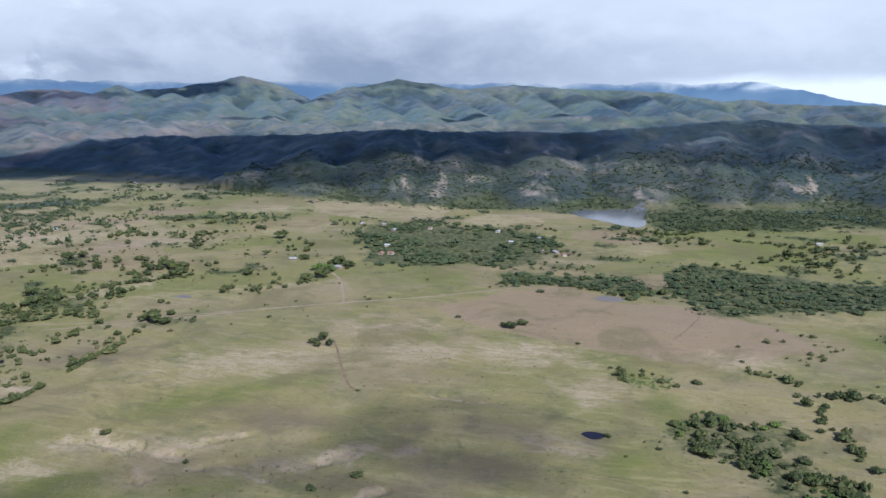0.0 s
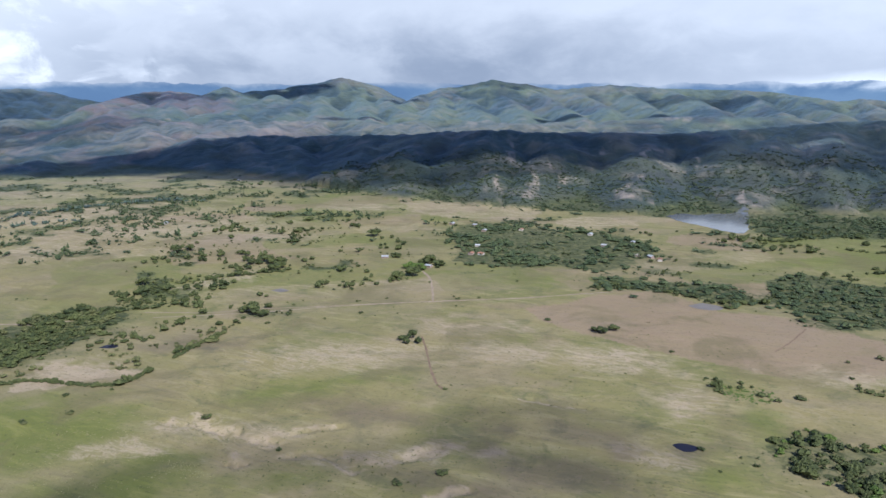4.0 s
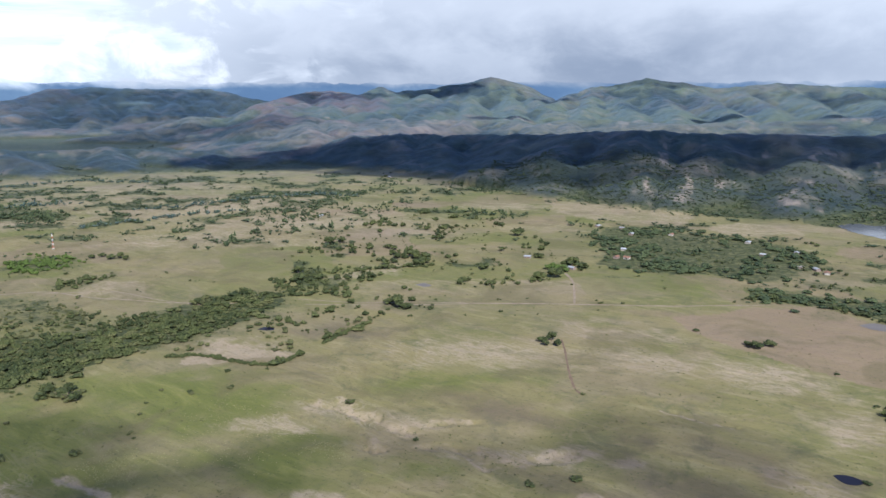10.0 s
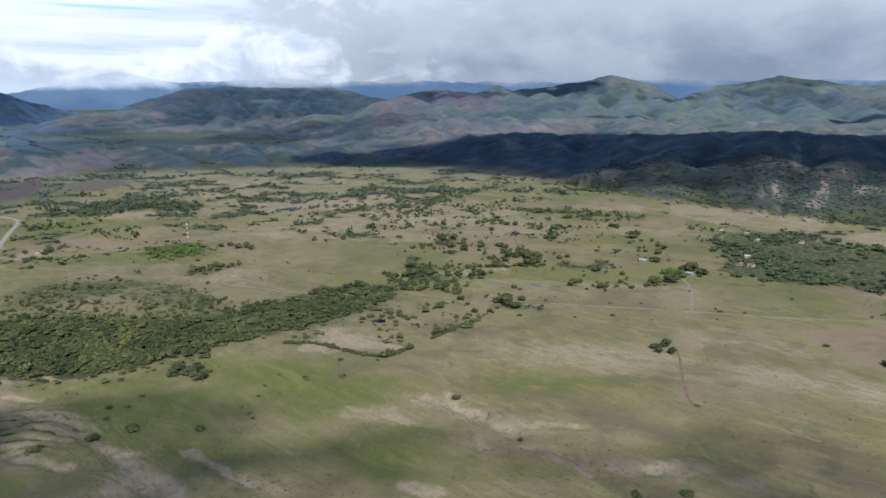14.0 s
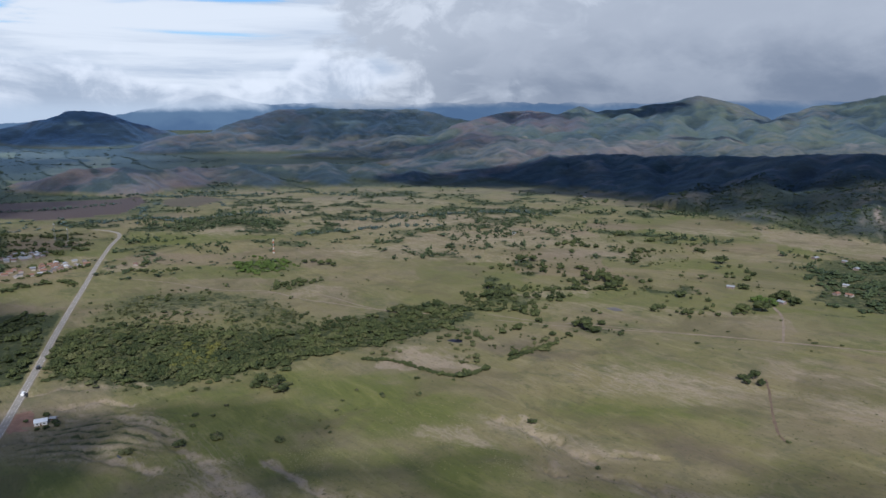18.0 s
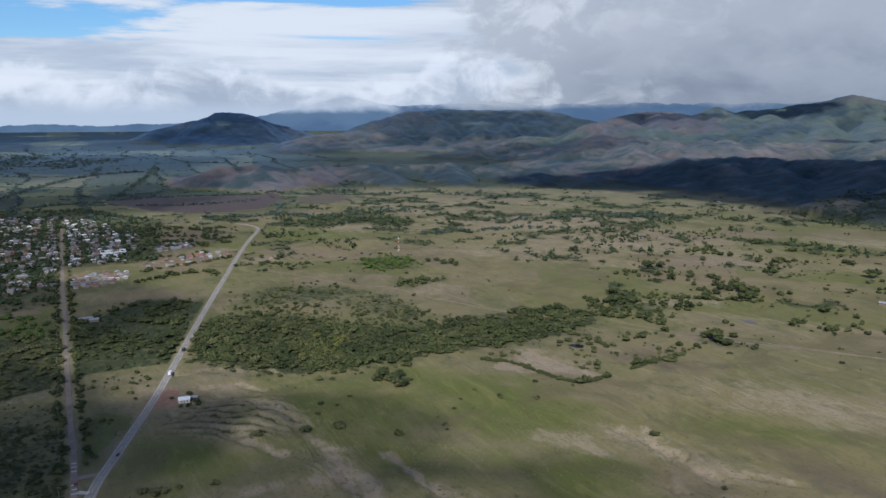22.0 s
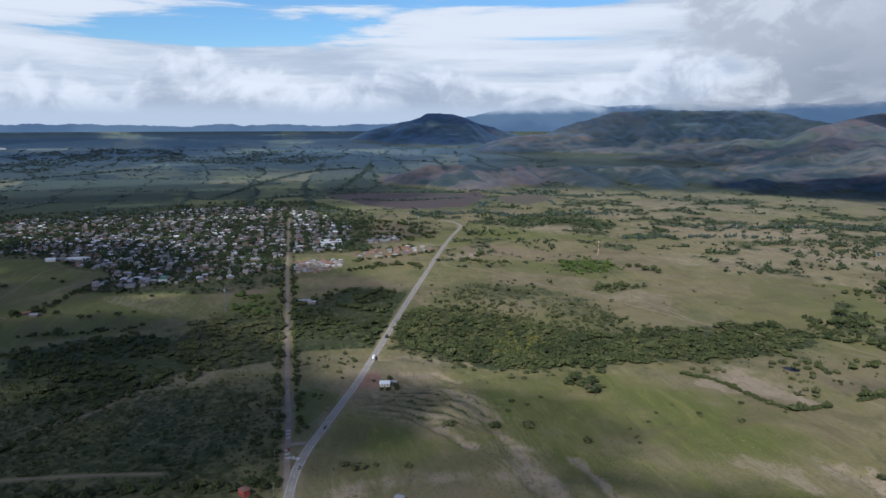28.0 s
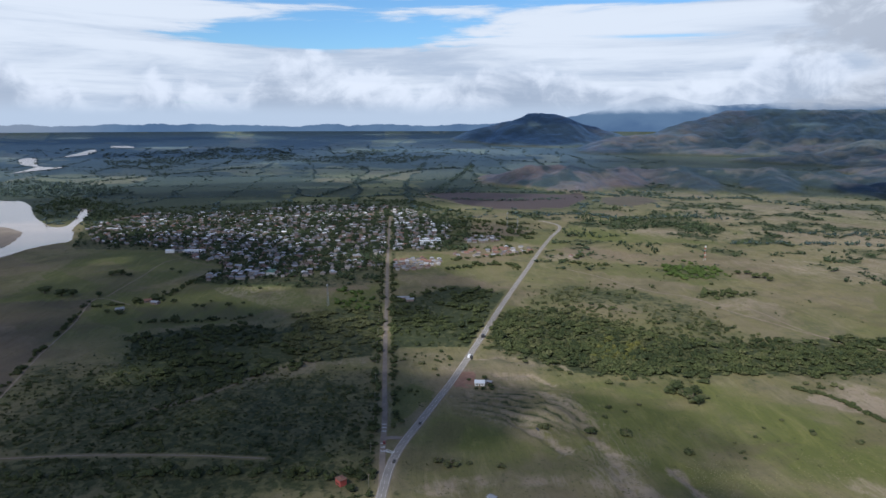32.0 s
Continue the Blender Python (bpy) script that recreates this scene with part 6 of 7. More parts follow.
wood(THICKET_LOW, 8, 7, 14, LEAF, "long dark thicket on a low rise", 0.95, seed=16)
wood(ORCHARD, 11, 8, 14, LEAF_BRIGHT, "bright green garden trees", 0.8, seed=17)
wood(WOOD_LAKE, 9, 8, 17, LEAF_FAR, "dark woodland beside the lake", 0.75, shapes=MIDDLE, clump=70.0, squash=0.6, seed=18, soft=30.0)
wood(WOOD_FOOT, 10, 7, 14, LEAF_FAR, "dark scrub woodland at the foot of the hills", 0.8, shapes=FAR, squash=0.55, seed=19, soft=30.0)
wood(WOOD_FIELD_LINE, 12, 9, 18, LEAF_FAR, "broad dark tree belt between fields", 0.8, shapes=FAR, seed=20)
wood(RIVERSIDE, 13, 10, 19, LEAF_FAR, "dark riverside trees", 0.9, shapes=FAR, seed=22)
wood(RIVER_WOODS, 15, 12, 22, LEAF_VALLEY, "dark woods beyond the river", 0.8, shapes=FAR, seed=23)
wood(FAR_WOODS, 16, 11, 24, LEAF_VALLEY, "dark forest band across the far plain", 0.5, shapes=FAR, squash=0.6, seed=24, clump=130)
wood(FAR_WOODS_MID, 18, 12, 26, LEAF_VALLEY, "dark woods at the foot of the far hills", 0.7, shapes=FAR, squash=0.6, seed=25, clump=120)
wood(YELLOW_GROVE, 9, 7, 13, LEAF_YELLOW, "yellow-flowering trees in the woodland", 0.45, seed=26, clump=18)
wood(YELLOW_GROVE_C, 9, 9, 15, LEAF_YELLOW, "yellow-green trees at the edge of the woodland", 0.6, seed=49, clump=18)
wood(YELLOW_GROVE_B, 11, 7, 11, LEAF_YELLOW, "ochre-leaved trees in the woodland", 0.5, seed=27, clump=18)
wood(MIXED_A, 15, 5, 17, LEAF, "scattered bushes on undulating pasture", 0.22, clump=60, seed=28, name="scrub")
wood(MIXED_A, 17, 3, 8, LEAF_DRY, "small dry bushes on undulating pasture", 0.4, clump=60, seed=29, name="scrub")
wood(MIXED_B, 17, 6, 18, LEAF_FAR, "scattered tree clumps on the plain", 0.26, clump=90, seed=30, shapes=FAR, name="scrub")
wood(MIXED_C, 16, 6, 16, LEAF_FAR, "scattered bushes on the far plain", 0.22, clump=80, seed=31, shapes=FAR, name="scrub")
wood(MIXED_D, 17, 6, 18, LEAF_FAR, "scattered trees between small fields", 0.25, clump=80, seed=32, shapes=FAR, name="scrub")
wood(MIXED_E, 15, 6, 17, LEAF, "tree clumps and hedges between green fields", 0.25, clump=70, seed=33, name="scrub")
wood(MIXED_F, 13, 6, 15, LEAF, "garden trees around outlying houses", 0.45, clump=40, seed=34, name="scrub")
wood(MIXED_G, 9, 3, 9, LEAF_DRY, "dry bushes around a sandy clearing", 0.35, clump=30, seed=35, name="scrub")
wood(MIXED_H, 10, 3, 9, LEAF_DRY, "small dry bushes on bare pasture", 0.25, clump=35, seed=36, name="scrub")


def hedge(line, spacing, lo, hi, spread, mat=None, shapes=None, label="dense green hedgerow of bushes and small trees"):
    pts = curve_points(line, spacing)
    x = np.array([p.x for p in pts]).repeat(2)
    y = np.array([p.y for p in pts]).repeat(2)
    x, y = x + rng.normal(0, spread, len(x)), y + rng.normal(0, spread, len(x))
    k = allowed(x, y) & (rng.uniform(size=len(x)) < 0.85)
    stuff("hedge", x[k], y[k], sizes(k.sum(), lo, hi), shapes or LOOSE, mat or LEAF, label, "hedge")


for line in (HEDGE_CLEARING, HEDGE_CLEARING_EAST):
    hedge(line, 1.7, 2.5, 7, 1.6)
    hedge(line, 1.1, 1.8, 4.5, 1.3)
for line in (HEDGE_LANE, HEDGE_FARM, HEDGE_HILL_PATH, HEDGE_ROW, HEDGE_WEST):
    hedge(line, 5, 4, 11, 3.0)
for line in (HEDGE_TOWN, HEDGE_DITCH, HEDGE_ROADSIDE, HEDGE_POND, HEDGE_GROVE, HEDGE_GROVE_B, HEDGE_GROVE_C, HEDGE_STREAM, HEDGE_LINE_K,
             HEDGE_LINE_L, HEDGE_LINE_N, HEDGE_LINE_O, HEDGE_LINE_P, HEDGE_LINE_Q):
    hedge(line, 6, 5, 13, 4.0)
for line in (HEDGE_LINE_A, HEDGE_LINE_B, HEDGE_LINE_C, HEDGE_LINE_D, HEDGE_LINE_E, HEDGE_LINE_F, HEDGE_LINE_G, HEDGE_LINE_H, HEDGE_LINE_I,
             HEDGE_LINE_J, HEDGE_LINE_M):
    hedge(line, 9, 9, 18, 6.0, LEAF_VALLEY, FAR, label="dark distant line of field trees")


for side in (-9.0, 9.0):
    row = [(p.x + side * 0.28, p.y - side * 0.96) for p in curve_points(TOWN_ROAD, 30.0) if 500 < p.length < 1180]
    hedge(row, 9, 4, 10, 1.8, label="uneven row of trees along the town road")
SPRIG = [crown(500 + k, 2, 5, tall=0.55, low=0.04, blob=(OCTA_V, OCTA_F), leaf=0.25) for k in range(6)]


def hillside_scrub():
    """Scrub on the front hills, thicker in the folds and near the foot."""
    n = 60000
    az, d = rng.uniform(-36, 66, n), rng.uniform(1560, 2950, n)
    x, y = -np.sin(np.radians(az)) * d, np.cos(np.radians(az)) * d
    foot = table(az, FRONT_FOOT)
    up = (d - foot) / table(az, FRONT_WIDTH)
    g = fbm(x / 110, y / 110, 4, 51)
    fold = land(x, y, True)[2]
    k = (up > -0.08) & (up < 0.6) & (g > 0.30 + 0.42 * up + 0.14 * fold)
    x, y = x[k], y[k]
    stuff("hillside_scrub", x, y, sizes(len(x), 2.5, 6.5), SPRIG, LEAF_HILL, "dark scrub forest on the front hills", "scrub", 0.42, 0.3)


hillside_scrub()


def far_trees():
    n = 44000
    az, d = rng.uniform(52, 106, n), rng.uniform(1750, 4300, n)
    x, y = -np.sin(np.radians(az)) * d, np.cos(np.radians(az)) * d
    cell, other, edge = valley_fields(x, y)
    k = ((fbm(x / 260, y / 90, 4, 71) > 0.57) & (rng.uniform(size=n) < 0.12)) | ((edge < 9) & (other < 0.7))
    k &= land(x, y)[1] < 0.4
    for outline in (FIELD_PLOUGHED, FIELD_YELLOW, FIELD_PLOUGHED_SMALL):
        k &= ~inside(x, y, outline)
    x, y = x[k], y[k]
    k = allowed(x, y)
    x, y = x[k], y[k]
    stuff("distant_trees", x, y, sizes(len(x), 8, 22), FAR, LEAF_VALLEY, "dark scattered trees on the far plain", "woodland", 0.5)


far_trees()


# single trees and bushes
def shared_mesh(name, shape, mat):
    me = mesh_from(name, *shape)
    me.materials.append(mat)
    return me


def trunk_mesh(seed):
    r = np.random.default_rng(seed)
    bm = bmesh.new()

    def limb(a, b, r0, r1):
        way = (b - a)
        q = way.to_track_quat("Z", "Y").to_matrix().to_4x4()
        bmesh.ops.create_cone(bm, segments=6, radius1=r0, radius2=r1, depth=way.length, cap_ends=True,
                              matrix=Matrix.Translation((a + b) / 2) @ q)

    top = Vector((r.uniform(-0.04, 0.04), r.uniform(-0.04, 0.04), 0.34))
    limb(Vector((0, 0, -0.02)), top, 0.045, 0.03)
    for k in range(4):
        a = k * 1.6 + r.uniform(-0.4, 0.4)
        limb(top, top + Vector((0.22 * math.cos(a), 0.22 * math.sin(a), r.uniform(0.12, 0.3))), 0.026, 0.01)
    me = bpy.data.meshes.new("trunk")
    bm.to_mesh(me)
    bm.free()
    me.materials.append(BARK)
    return me


TRUNKS = [trunk_mesh(k) for k in range(4)]
TREES = {m.name: [shared_mesh("crown", s, m) for s in FULL] for m in (LEAF, LEAF_BRIGHT, LEAF_DRY)}
SHRUBS = {m.name: [shared_mesh("crown", s, m) for s in LOW] for m in (LEAF, LEAF_BRIGHT, LEAF_DRY)}


def plant(x, y, wide, mat, label, tree=True, group=""):
    ob = new("tree" if tree else "bush")
    z = float(land(x, y)[0])
    ob.matrix_basis = pose(x, y, z, 0, 0, random.uniform(0, 360)) @ Matrix.Diagonal((wide, wide * random.uniform(0.85, 1.15), wide * random.uniform(0.52, 0.74), 1))
    for name, me in (("trunk", random.choice(TRUNKS)), ("crown", random.choice((TREES if tree else SHRUBS)[mat.name]))):
        new(name, me).parent = ob
    return tagged(ob, label, "tree" if tree else "bush", group)


for rows, mat, tree, label, group in (
        (BUSH_SOUTH, LEAF, False, "dark green rounded bush on open pasture", "pasture bushes"),
        (BUSH_CLUSTER, LEAF, True, "dark green tree in a pasture clump", "pasture clumps"),
        (BUSH_MIDDLE, LEAF, False, "small dark bush on green pasture", "pasture bushes"),
        (BUSH_DARK, LEAF, True, "dark spreading tree in a loose clump", "pasture clumps"),
        (BUSH_WEST, LEAF_DRY, False, "dull green bush on grazed slope", "slope bushes"),
        (BUSH_FIELD, LEAF, True, "dark round tree standing in a green field", "field trees"),
        (ROADSIDE_TREE, LEAF, True, "leafy roadside tree by the asphalt", "roadside trees")):
    for x, y, w in rows:
        if allowed(np.array([x]), np.array([y]))[0]:
            plant(x, y, max(w, 2.5), mat, label, tree, group)


for x, y, w in ((-434, 614, 9), (-431, 626, 10), (-420, 633, 8), (-407, 632, 9), (-396, 624, 7), (-428, 605, 6)):
    plant(x, y, w, LEAF, "dark bush at the edge of a small pond", False, "pond bushes")


# small things in the grass
def tussocks():
    v, f = crown(640, 1, 9, tall=0.5, low=0.0, blob=(OCTA_V, OCTA_F), leaf=0.3)
    x, y = [], []
    for cx, cy, a, b, turn in TUFTED:
        n = 750
        u, w = rng.normal(0, 0.62, n) * a, rng.normal(0, 0.62, n) * b
        c, s = math.cos(radians(turn)), math.sin(radians(turn))
        x.append(cx + u * c - w * s)
        y.append(cy + u * s + w * c)
    x, y = np.concatenate(x), np.concatenate(y)
    g = fbm(x / 30 + y / 90, y / 9, 3, 401)
    k = allowed(x, y) & (g > 0.50)
    stuff("dry_tussocks", x[k], y[k], sizes(k.sum(), 0.5, 1.7), [(v, f)], STRAW_GRASS, "pale dry grass tussocks in green pasture", "grass", 0.6)


def pasture_specks():
    n = 5000
    az, d = rng.uniform(-36, 72, n), H / np.tan(np.radians(rng.uniform(9, 31, n)))
    x, y = -np.sin(np.radians(az)) * d, np.cos(np.radians(az)) * d
    k = allowed(x, y) & (fbm(x / 70, y / 70, 3, 411) > 0.53)
    stuff("low_shrubs", x[k], y[k], sizes(k.sum(), 0.8, 2.6), FAR, LEAF_DRY, "tiny scattered shrubs on grazed pasture", "shrubs", 0.8)


def bush_network():
    """Bushes along old field lines and streams all over the middle plain."""
    n = 120000
    az, d = rng.uniform(-36, 66, n), rng.uniform(760, 2500, n)
    x, y = -np.sin(np.radians(az)) * d, np.cos(np.radians(az)) * d
    k = rng.uniform(size=n) < 0.27 * scrub_share(x, y, d) + 0.004
    k &= land(x, y)[1] < 0.2
    x, y, d = x[k], y[k], d[k]
    k = allowed(x, y)
    for outline in OPEN_FIELDS:
        k &= ~inside(x, y, outline)
    x, y, d = x[k], y[k], d[k]
    near = d < 1150
    stuff("field_bushes", x[near], y[near], sizes(near.sum(), 2.5, 10), MIDDLE, LEAF, "olive bushes along old field lines", "scrub", 0.85)
    stuff("field_bushes", x[~near], y[~near], sizes((~near).sum(), 6, 21), FAR, LEAF_FAR, "dark bushes along far field lines", "scrub", 0.5)


def undergrowth():
    """Low bushes in and round the woods, thinning outwards."""
    for outline in SCRUBBED:
        xs, ys = zip(*outline)
        n = int((max(xs) - min(xs) + 120) * (max(ys) - min(ys) + 120) / 26.0)
        x, y = rng.uniform(min(xs) - 60, max(xs) + 60, n), rng.uniform(min(ys) - 60, max(ys) + 60, n)
        k = rng.uniform(size=n) < 0.34 * margin(x, y, outline)
        x, y = x[k], y[k]
        k = allowed(x, y)
        stuff("undergrowth", x[k], y[k], sizes(k.sum(), 1.4, 5.5), SPRIG, LEAF_DRY if outline is WOOD_SPARSE else LEAF,
              "low bushes and saplings round the woods", "scrub", 0.8)


undergrowth()
tussocks()
pasture_specks()
bush_network()


# ---- buildings ----
def part(name, bm, mat, parent, label=""):
    me = bpy.data.meshes.new(name)
    bm.to_mesh(me)
    bm.free()
    me.materials.append(mat)
    ob = new(name, me)
    ob.parent = parent
    return tagged(ob, label) if label else ob


def box(bm, x0, y0, z0, x1, y1, z1):
    m = Matrix.Translation(((x0 + x1) / 2, (y0 + y1) / 2, (z0 + z1) / 2)) @ Matrix.Diagonal((x1 - x0, y1 - y0, z1 - z0, 1))
    return bmesh.ops.create_cube(bm, size=1, matrix=m)


def boxed(*rows):
    bm = bmesh.new()
    for r in rows:
        box(bm, *r)
    return bm


def walls_shape(l, w, h, pitch, hip):
    """Outer walls with gables, open at the floor."""
    bm = bmesh.new()
    a, b = l / 2, w / 2
    base = [bm.verts.new((x, y, -0.3)) for x, y in ((-a, -b), (a, -b), (a, b), (-a, b))]
    top = [bm.verts.new((x, y, h)) for x, y in ((-a, -b), (a, -b), (a, b), (-a, b))]
    for k in range(4):
        bm.faces.new((base[k], base[(k + 1) % 4], top[(k + 1) % 4], top[k]))
    if not hip:
        for p, q, x in ((1, 2, a), (3, 0, -a)):
            bm.faces.new((top[p], top[q], bm.verts.new((x, 0, h + b * pitch))))
    bm.faces.new(top)
    return bm


def roof_shape(l, w, h, pitch, hip, over=0.5, thick=0.14):
    bm = bmesh.new()
    a, b = l / 2 + over, w / 2 + over
    z0, z1 = h - over * pitch, h + w / 2 * pitch
    inset = min(a * 0.75, b) if hip else 0.0
    for up in (0.0, thick):
        e = [bm.verts.new((x, y, z0 + up)) for x, y in ((-a, -b), (a, -b), (a, b), (-a, b))]
        r = [bm.verts.new((x, 0, z1 + up)) for x in (-a + inset, a - inset)]
        fs = [(e[0], e[1], r[1], r[0]), (e[2], e[3], r[0], r[1]), (e[1], e[2], r[1]), (e[3], e[0], r[0])]
        for k, f in enumerate(fs):
            if k < 2 or hip:
                bm.faces.new(f if up else tuple(reversed(f)))
        if up:
            for k in range(4):
                if hip or k in (0, 2):
                    bm.faces.new((low[k], low[(k + 1) % 4], e[(k + 1) % 4], e[k]))
            if not hip:
                for k, q in ((1, 1), (3, 0)):
                    i, j = (1, 2) if k == 1 else (3, 0)
                    bm.faces.new((low[i], low_r[q], r[q], e[i]))
                    bm.faces.new((low_r[q], low[j], e[j], r[q]))
        low, low_r = e, r
    return bm


def house_kit(l, w, h=3.0, pitch=0.4, hip=False, roof=None, wall=None):
    """Shared meshes of a house: walls, roof, door, windows."""
    kit = []
    for name, bm, mat in (("wall", walls_shape(l, w, h, pitch, hip), wall or WALL), ("roof", roof_shape(l, w, h, pitch, hip), roof or ROOF),
                          ("door", boxed((-0.5, -w / 2 - 0.06, 0, 0.5, -w / 2 + 0.02, 2.1)), DOOR_WOOD),
                          ("window", boxed((-l * 0.34, -w / 2 - 0.05, 1.0, -l * 0.34 + 1.3, -w / 2 + 0.02, 2.1)), GLASS_DARK),
                          ("window", boxed((l * 0.34 - 1.3, -w / 2 - 0.05, 1.0, l * 0.34, -w / 2 + 0.02, 2.1)), GLASS_DARK)):
        me = bpy.data.meshes.new(name)
        bm.to_mesh(me)
        bm.free()
        me.materials.append(mat)
        kit.append((name, me))
    return kit


def put_house(kit, x, y, turn, label, category="house", name="house", group=""):
    ob = new(name)
    ob.matrix_basis = pose(x, y, float(land(x, y)[0]), 0, 0, turn)
    for n, me in kit:
        new(n, me).parent = ob
    return tagged(ob, label, category, group)


KITS = [house_kit(*s) for s in ((8, 7, 3.0, 0.35), (9, 7, 3.1, 0.4), (7, 6, 2.8, 0.3), (10, 8, 3.2, 0.42, True), (8, 8, 3.0, 0.35, True),
                                (12, 8, 3.2, 0.36), (8, 9, 5.8, 0.35), (6, 5, 2.6, 0.3), (14, 9, 3.6, 0.3))]
MAIN = (TOWN_ROAD[-1][0] - TOWN_ROAD[-4][0], TOWN_ROAD[-1][1] - TOWN_ROAD[-4][1])
TURN = math.atan2(MAIN[1], MAIN[0])
CU, SU = math.cos(TURN), math.sin(TURN)
ORIGIN = TOWN_ROAD[-3]
houses_at = []


def town():
    """Lots along a grid of streets parallel to the main road."""
    lots = []
    for i in range(-9, 10):
        for j in range(-5, 14):
            u0, v0 = i * 88.0, j * 72.0
            for side, v in ((0, 11), (0, 25), (1, 47), (1, 61)):
                for k in range(7):
                    lots.append((u0 + 9 + k * 11.6 + random.uniform(-6, 6), v0 + v + random.uniform(-7, 7), side))
    lots = [(ORIGIN[0] + u * CU - v * SU, ORIGIN[1] + u * SU + v * CU, s) for u, v, s in lots]
    x, y = np.array([q[0] for q in lots]), np.array([q[1] for q in lots])
    k = inside(x, y, TOWN) & (away(x, y, TOWN_ROAD) > 9.5) & (np.random.uniform(size=len(x)) < 0.55 + 0.42 * smooth((fbm(x / 120, y / 120, 3, 55) - 0.3) / 0.35))
    rows = [(*lots[q][:3],) for q in np.where(k)[0]]
    rows.sort(key=lambda q: q[0] * q[0] + q[1] * q[1])
    return rows


TOWN_LOTS = town()
for n, (x, y, side) in enumerate(TOWN_LOTS[:250]):
    turn = math.degrees(TURN) + (0, 180)[side] + random.choice((0, 0, 90)) + random.uniform(-9, 9)
    put_house(KITS[random.choice((0, 0, 1, 1, 2, 3, 4, 5, 6, 7, 8))], x, y, turn, "plastered single-storey town house with a sheet roof", group="town houses")
    houses_at.append((x, y))


def far_houses(rows):
    """The town's farther houses, joined into one mesh with several roofs."""
    verts, faces, mats = [], [], []
    for x, y, side in rows:
        l, w, h = random.uniform(6.5, 10.5) / 2, random.uniform(5.5, 8) / 2, random.choice((2.8, 3.0, 3.2, 5.6))
        z, a = float(land(x, y)[0]), TURN + random.choice((0, 0, 1)) * math.pi / 2 + random.uniform(-0.15, 0.15)
        c, s = math.cos(a), math.sin(a)
        k, up = len(verts), w * 0.38
        shape = [(-l, -w, -0.3), (l, -w, -0.3), (l, w, -0.3), (-l, w, -0.3), (-l, -w, h), (l, -w, h), (l, w, h), (-l, w, h),
                 (-l - 0.4, -w - 0.4, h - 0.1), (l + 0.4, -w - 0.4, h - 0.1), (l + 0.4, 0, h + up), (-l - 0.4, 0, h + up), (l + 0.4, w + 0.4, h - 0.1), (-l - 0.4, w + 0.4, h - 0.1)]
        verts += [(x + p * c - q * s, y + p * s + q * c, z + r) for p, q, r in shape]
        faces += [(k + i, k + (i + 1) % 4, k + (i + 1) % 4 + 4, k + i + 4) for i in range(4)]
        faces += [(k + 8, k + 9, k + 10, k + 11), (k + 11, k + 10, k + 12, k + 13)]
        mats += [0] * 4 + [random.choice((1, 1, 2, 2, 2, 2, 2, 3, 3, 3, 3, 4, 5))] * 2
    me = mesh_from("far_houses", verts, faces)
    for m in (WALL, ROOF_WHITE, ROOF_GREY, ROOF_DARK, ROOF_TILE, ROOF_RUST):
        me.materials.append(m)
    me.polygons.foreach_set("material_index", mats)
    tagged(new("far_houses", me), "distant closely packed town houses with grey and rusty roofs", "houses", kind="stuff")


far_houses(TOWN_LOTS[250:])

# streets of the town
for j in range(-2, 9):
    if j != 0:
        a = [(ORIGIN[0] + u * CU - (j * 72.0) * SU, ORIGIN[1] + u * SU + (j * 72.0) * CU) for u in range(-300, 560, 40)]
        a = [p for p in a if inside(np.array([p[0]]), np.array([p[1]]), TOWN)[0]]
        if len(a) > 2:
            strip("street", a, [(-3.2, 0.05), (-3, 0.12), (3, 0.12), (3.2, 0.05)], ASPHALT_OLD if j % 2 else EARTH, "dusty straight town street", "street", step=20)
# garden and street trees, kept off the roofs
tx, ty = sprinkle(TOWN_TREES, 7.4, 0.85, 40.0, 91)
k = inside(tx, ty, TOWN) | (rng.uniform(size=len(tx)) < 0.3)
tx, ty = tx[k], ty[k]
hx, hy = np.array([q[:2] for q in TOWN_LOTS]).T
free = np.ones(len(tx), bool)
for k in range(len(tx)):
    free[k] = np.min((hx - tx[k]) ** 2 + (hy - ty[k]) ** 2) > 3.6 ** 2
stuff("town_trees", tx[free], ty[free], sizes(free.sum(), 5, 15), MIDDLE, LEAF_FAR, "dark green garden trees between town houses", "trees")

# larger and outlying buildings
long_white = house_kit(34, 11, 4.2, 0.28, False, ROOF_WHITE, WALL_WHITE)
mid_white = house_kit(20, 10, 3.6, 0.3, False, ROOF_WHITE, WALL_WHITE)
small_white = house_kit(10, 7.5, 3.0, 0.34, False, ROOF_GREY, WALL)
farm_shed = house_kit(18, 7, 2.8, 0.25, False, ROOF_GREY, WALL)
small_tile = house_kit(9, 7, 3.0, 0.42, False, ROOF_TILE, WALL)
deg = math.degrees(TURN)
for k in range(3):
    put_house(long_white, SCHOOL[0] + 16 * k * SU * -1, SCHOOL[1] + 16 * k * CU, deg + 90, "long white-roofed school block", "building", "school_block", "school blocks")
put_house(long_white, HALL[0], HALL[1], deg + 90, "large pale sheet-roofed hall in town", "building", "hall")
for k in range(6):
    put_house(mid_white, WHITE_A[0] + (k % 3) * 24 * CU - (k // 3) * 22 * SU, WHITE_A[1] + (k % 3) * 24 * SU + (k // 3) * 22 * CU, deg + 90,
              "white-roofed new house in a regular row", "house", "house", "white estate houses")
put_house(farm_shed, DEPOT[0], DEPOT[1], deg + 90, "long grey-roofed roadside depot", "building", "depot")
put_house(small_white, DEPOT[0] + 14, DEPOT[1] + 6, deg + 90, "long grey-white roadside depot shed", "building", "depot_shed")
gym = house_kit(22, 13, 5.0, 0.3, True, ROOF_GREEN, WALL_WHITE)
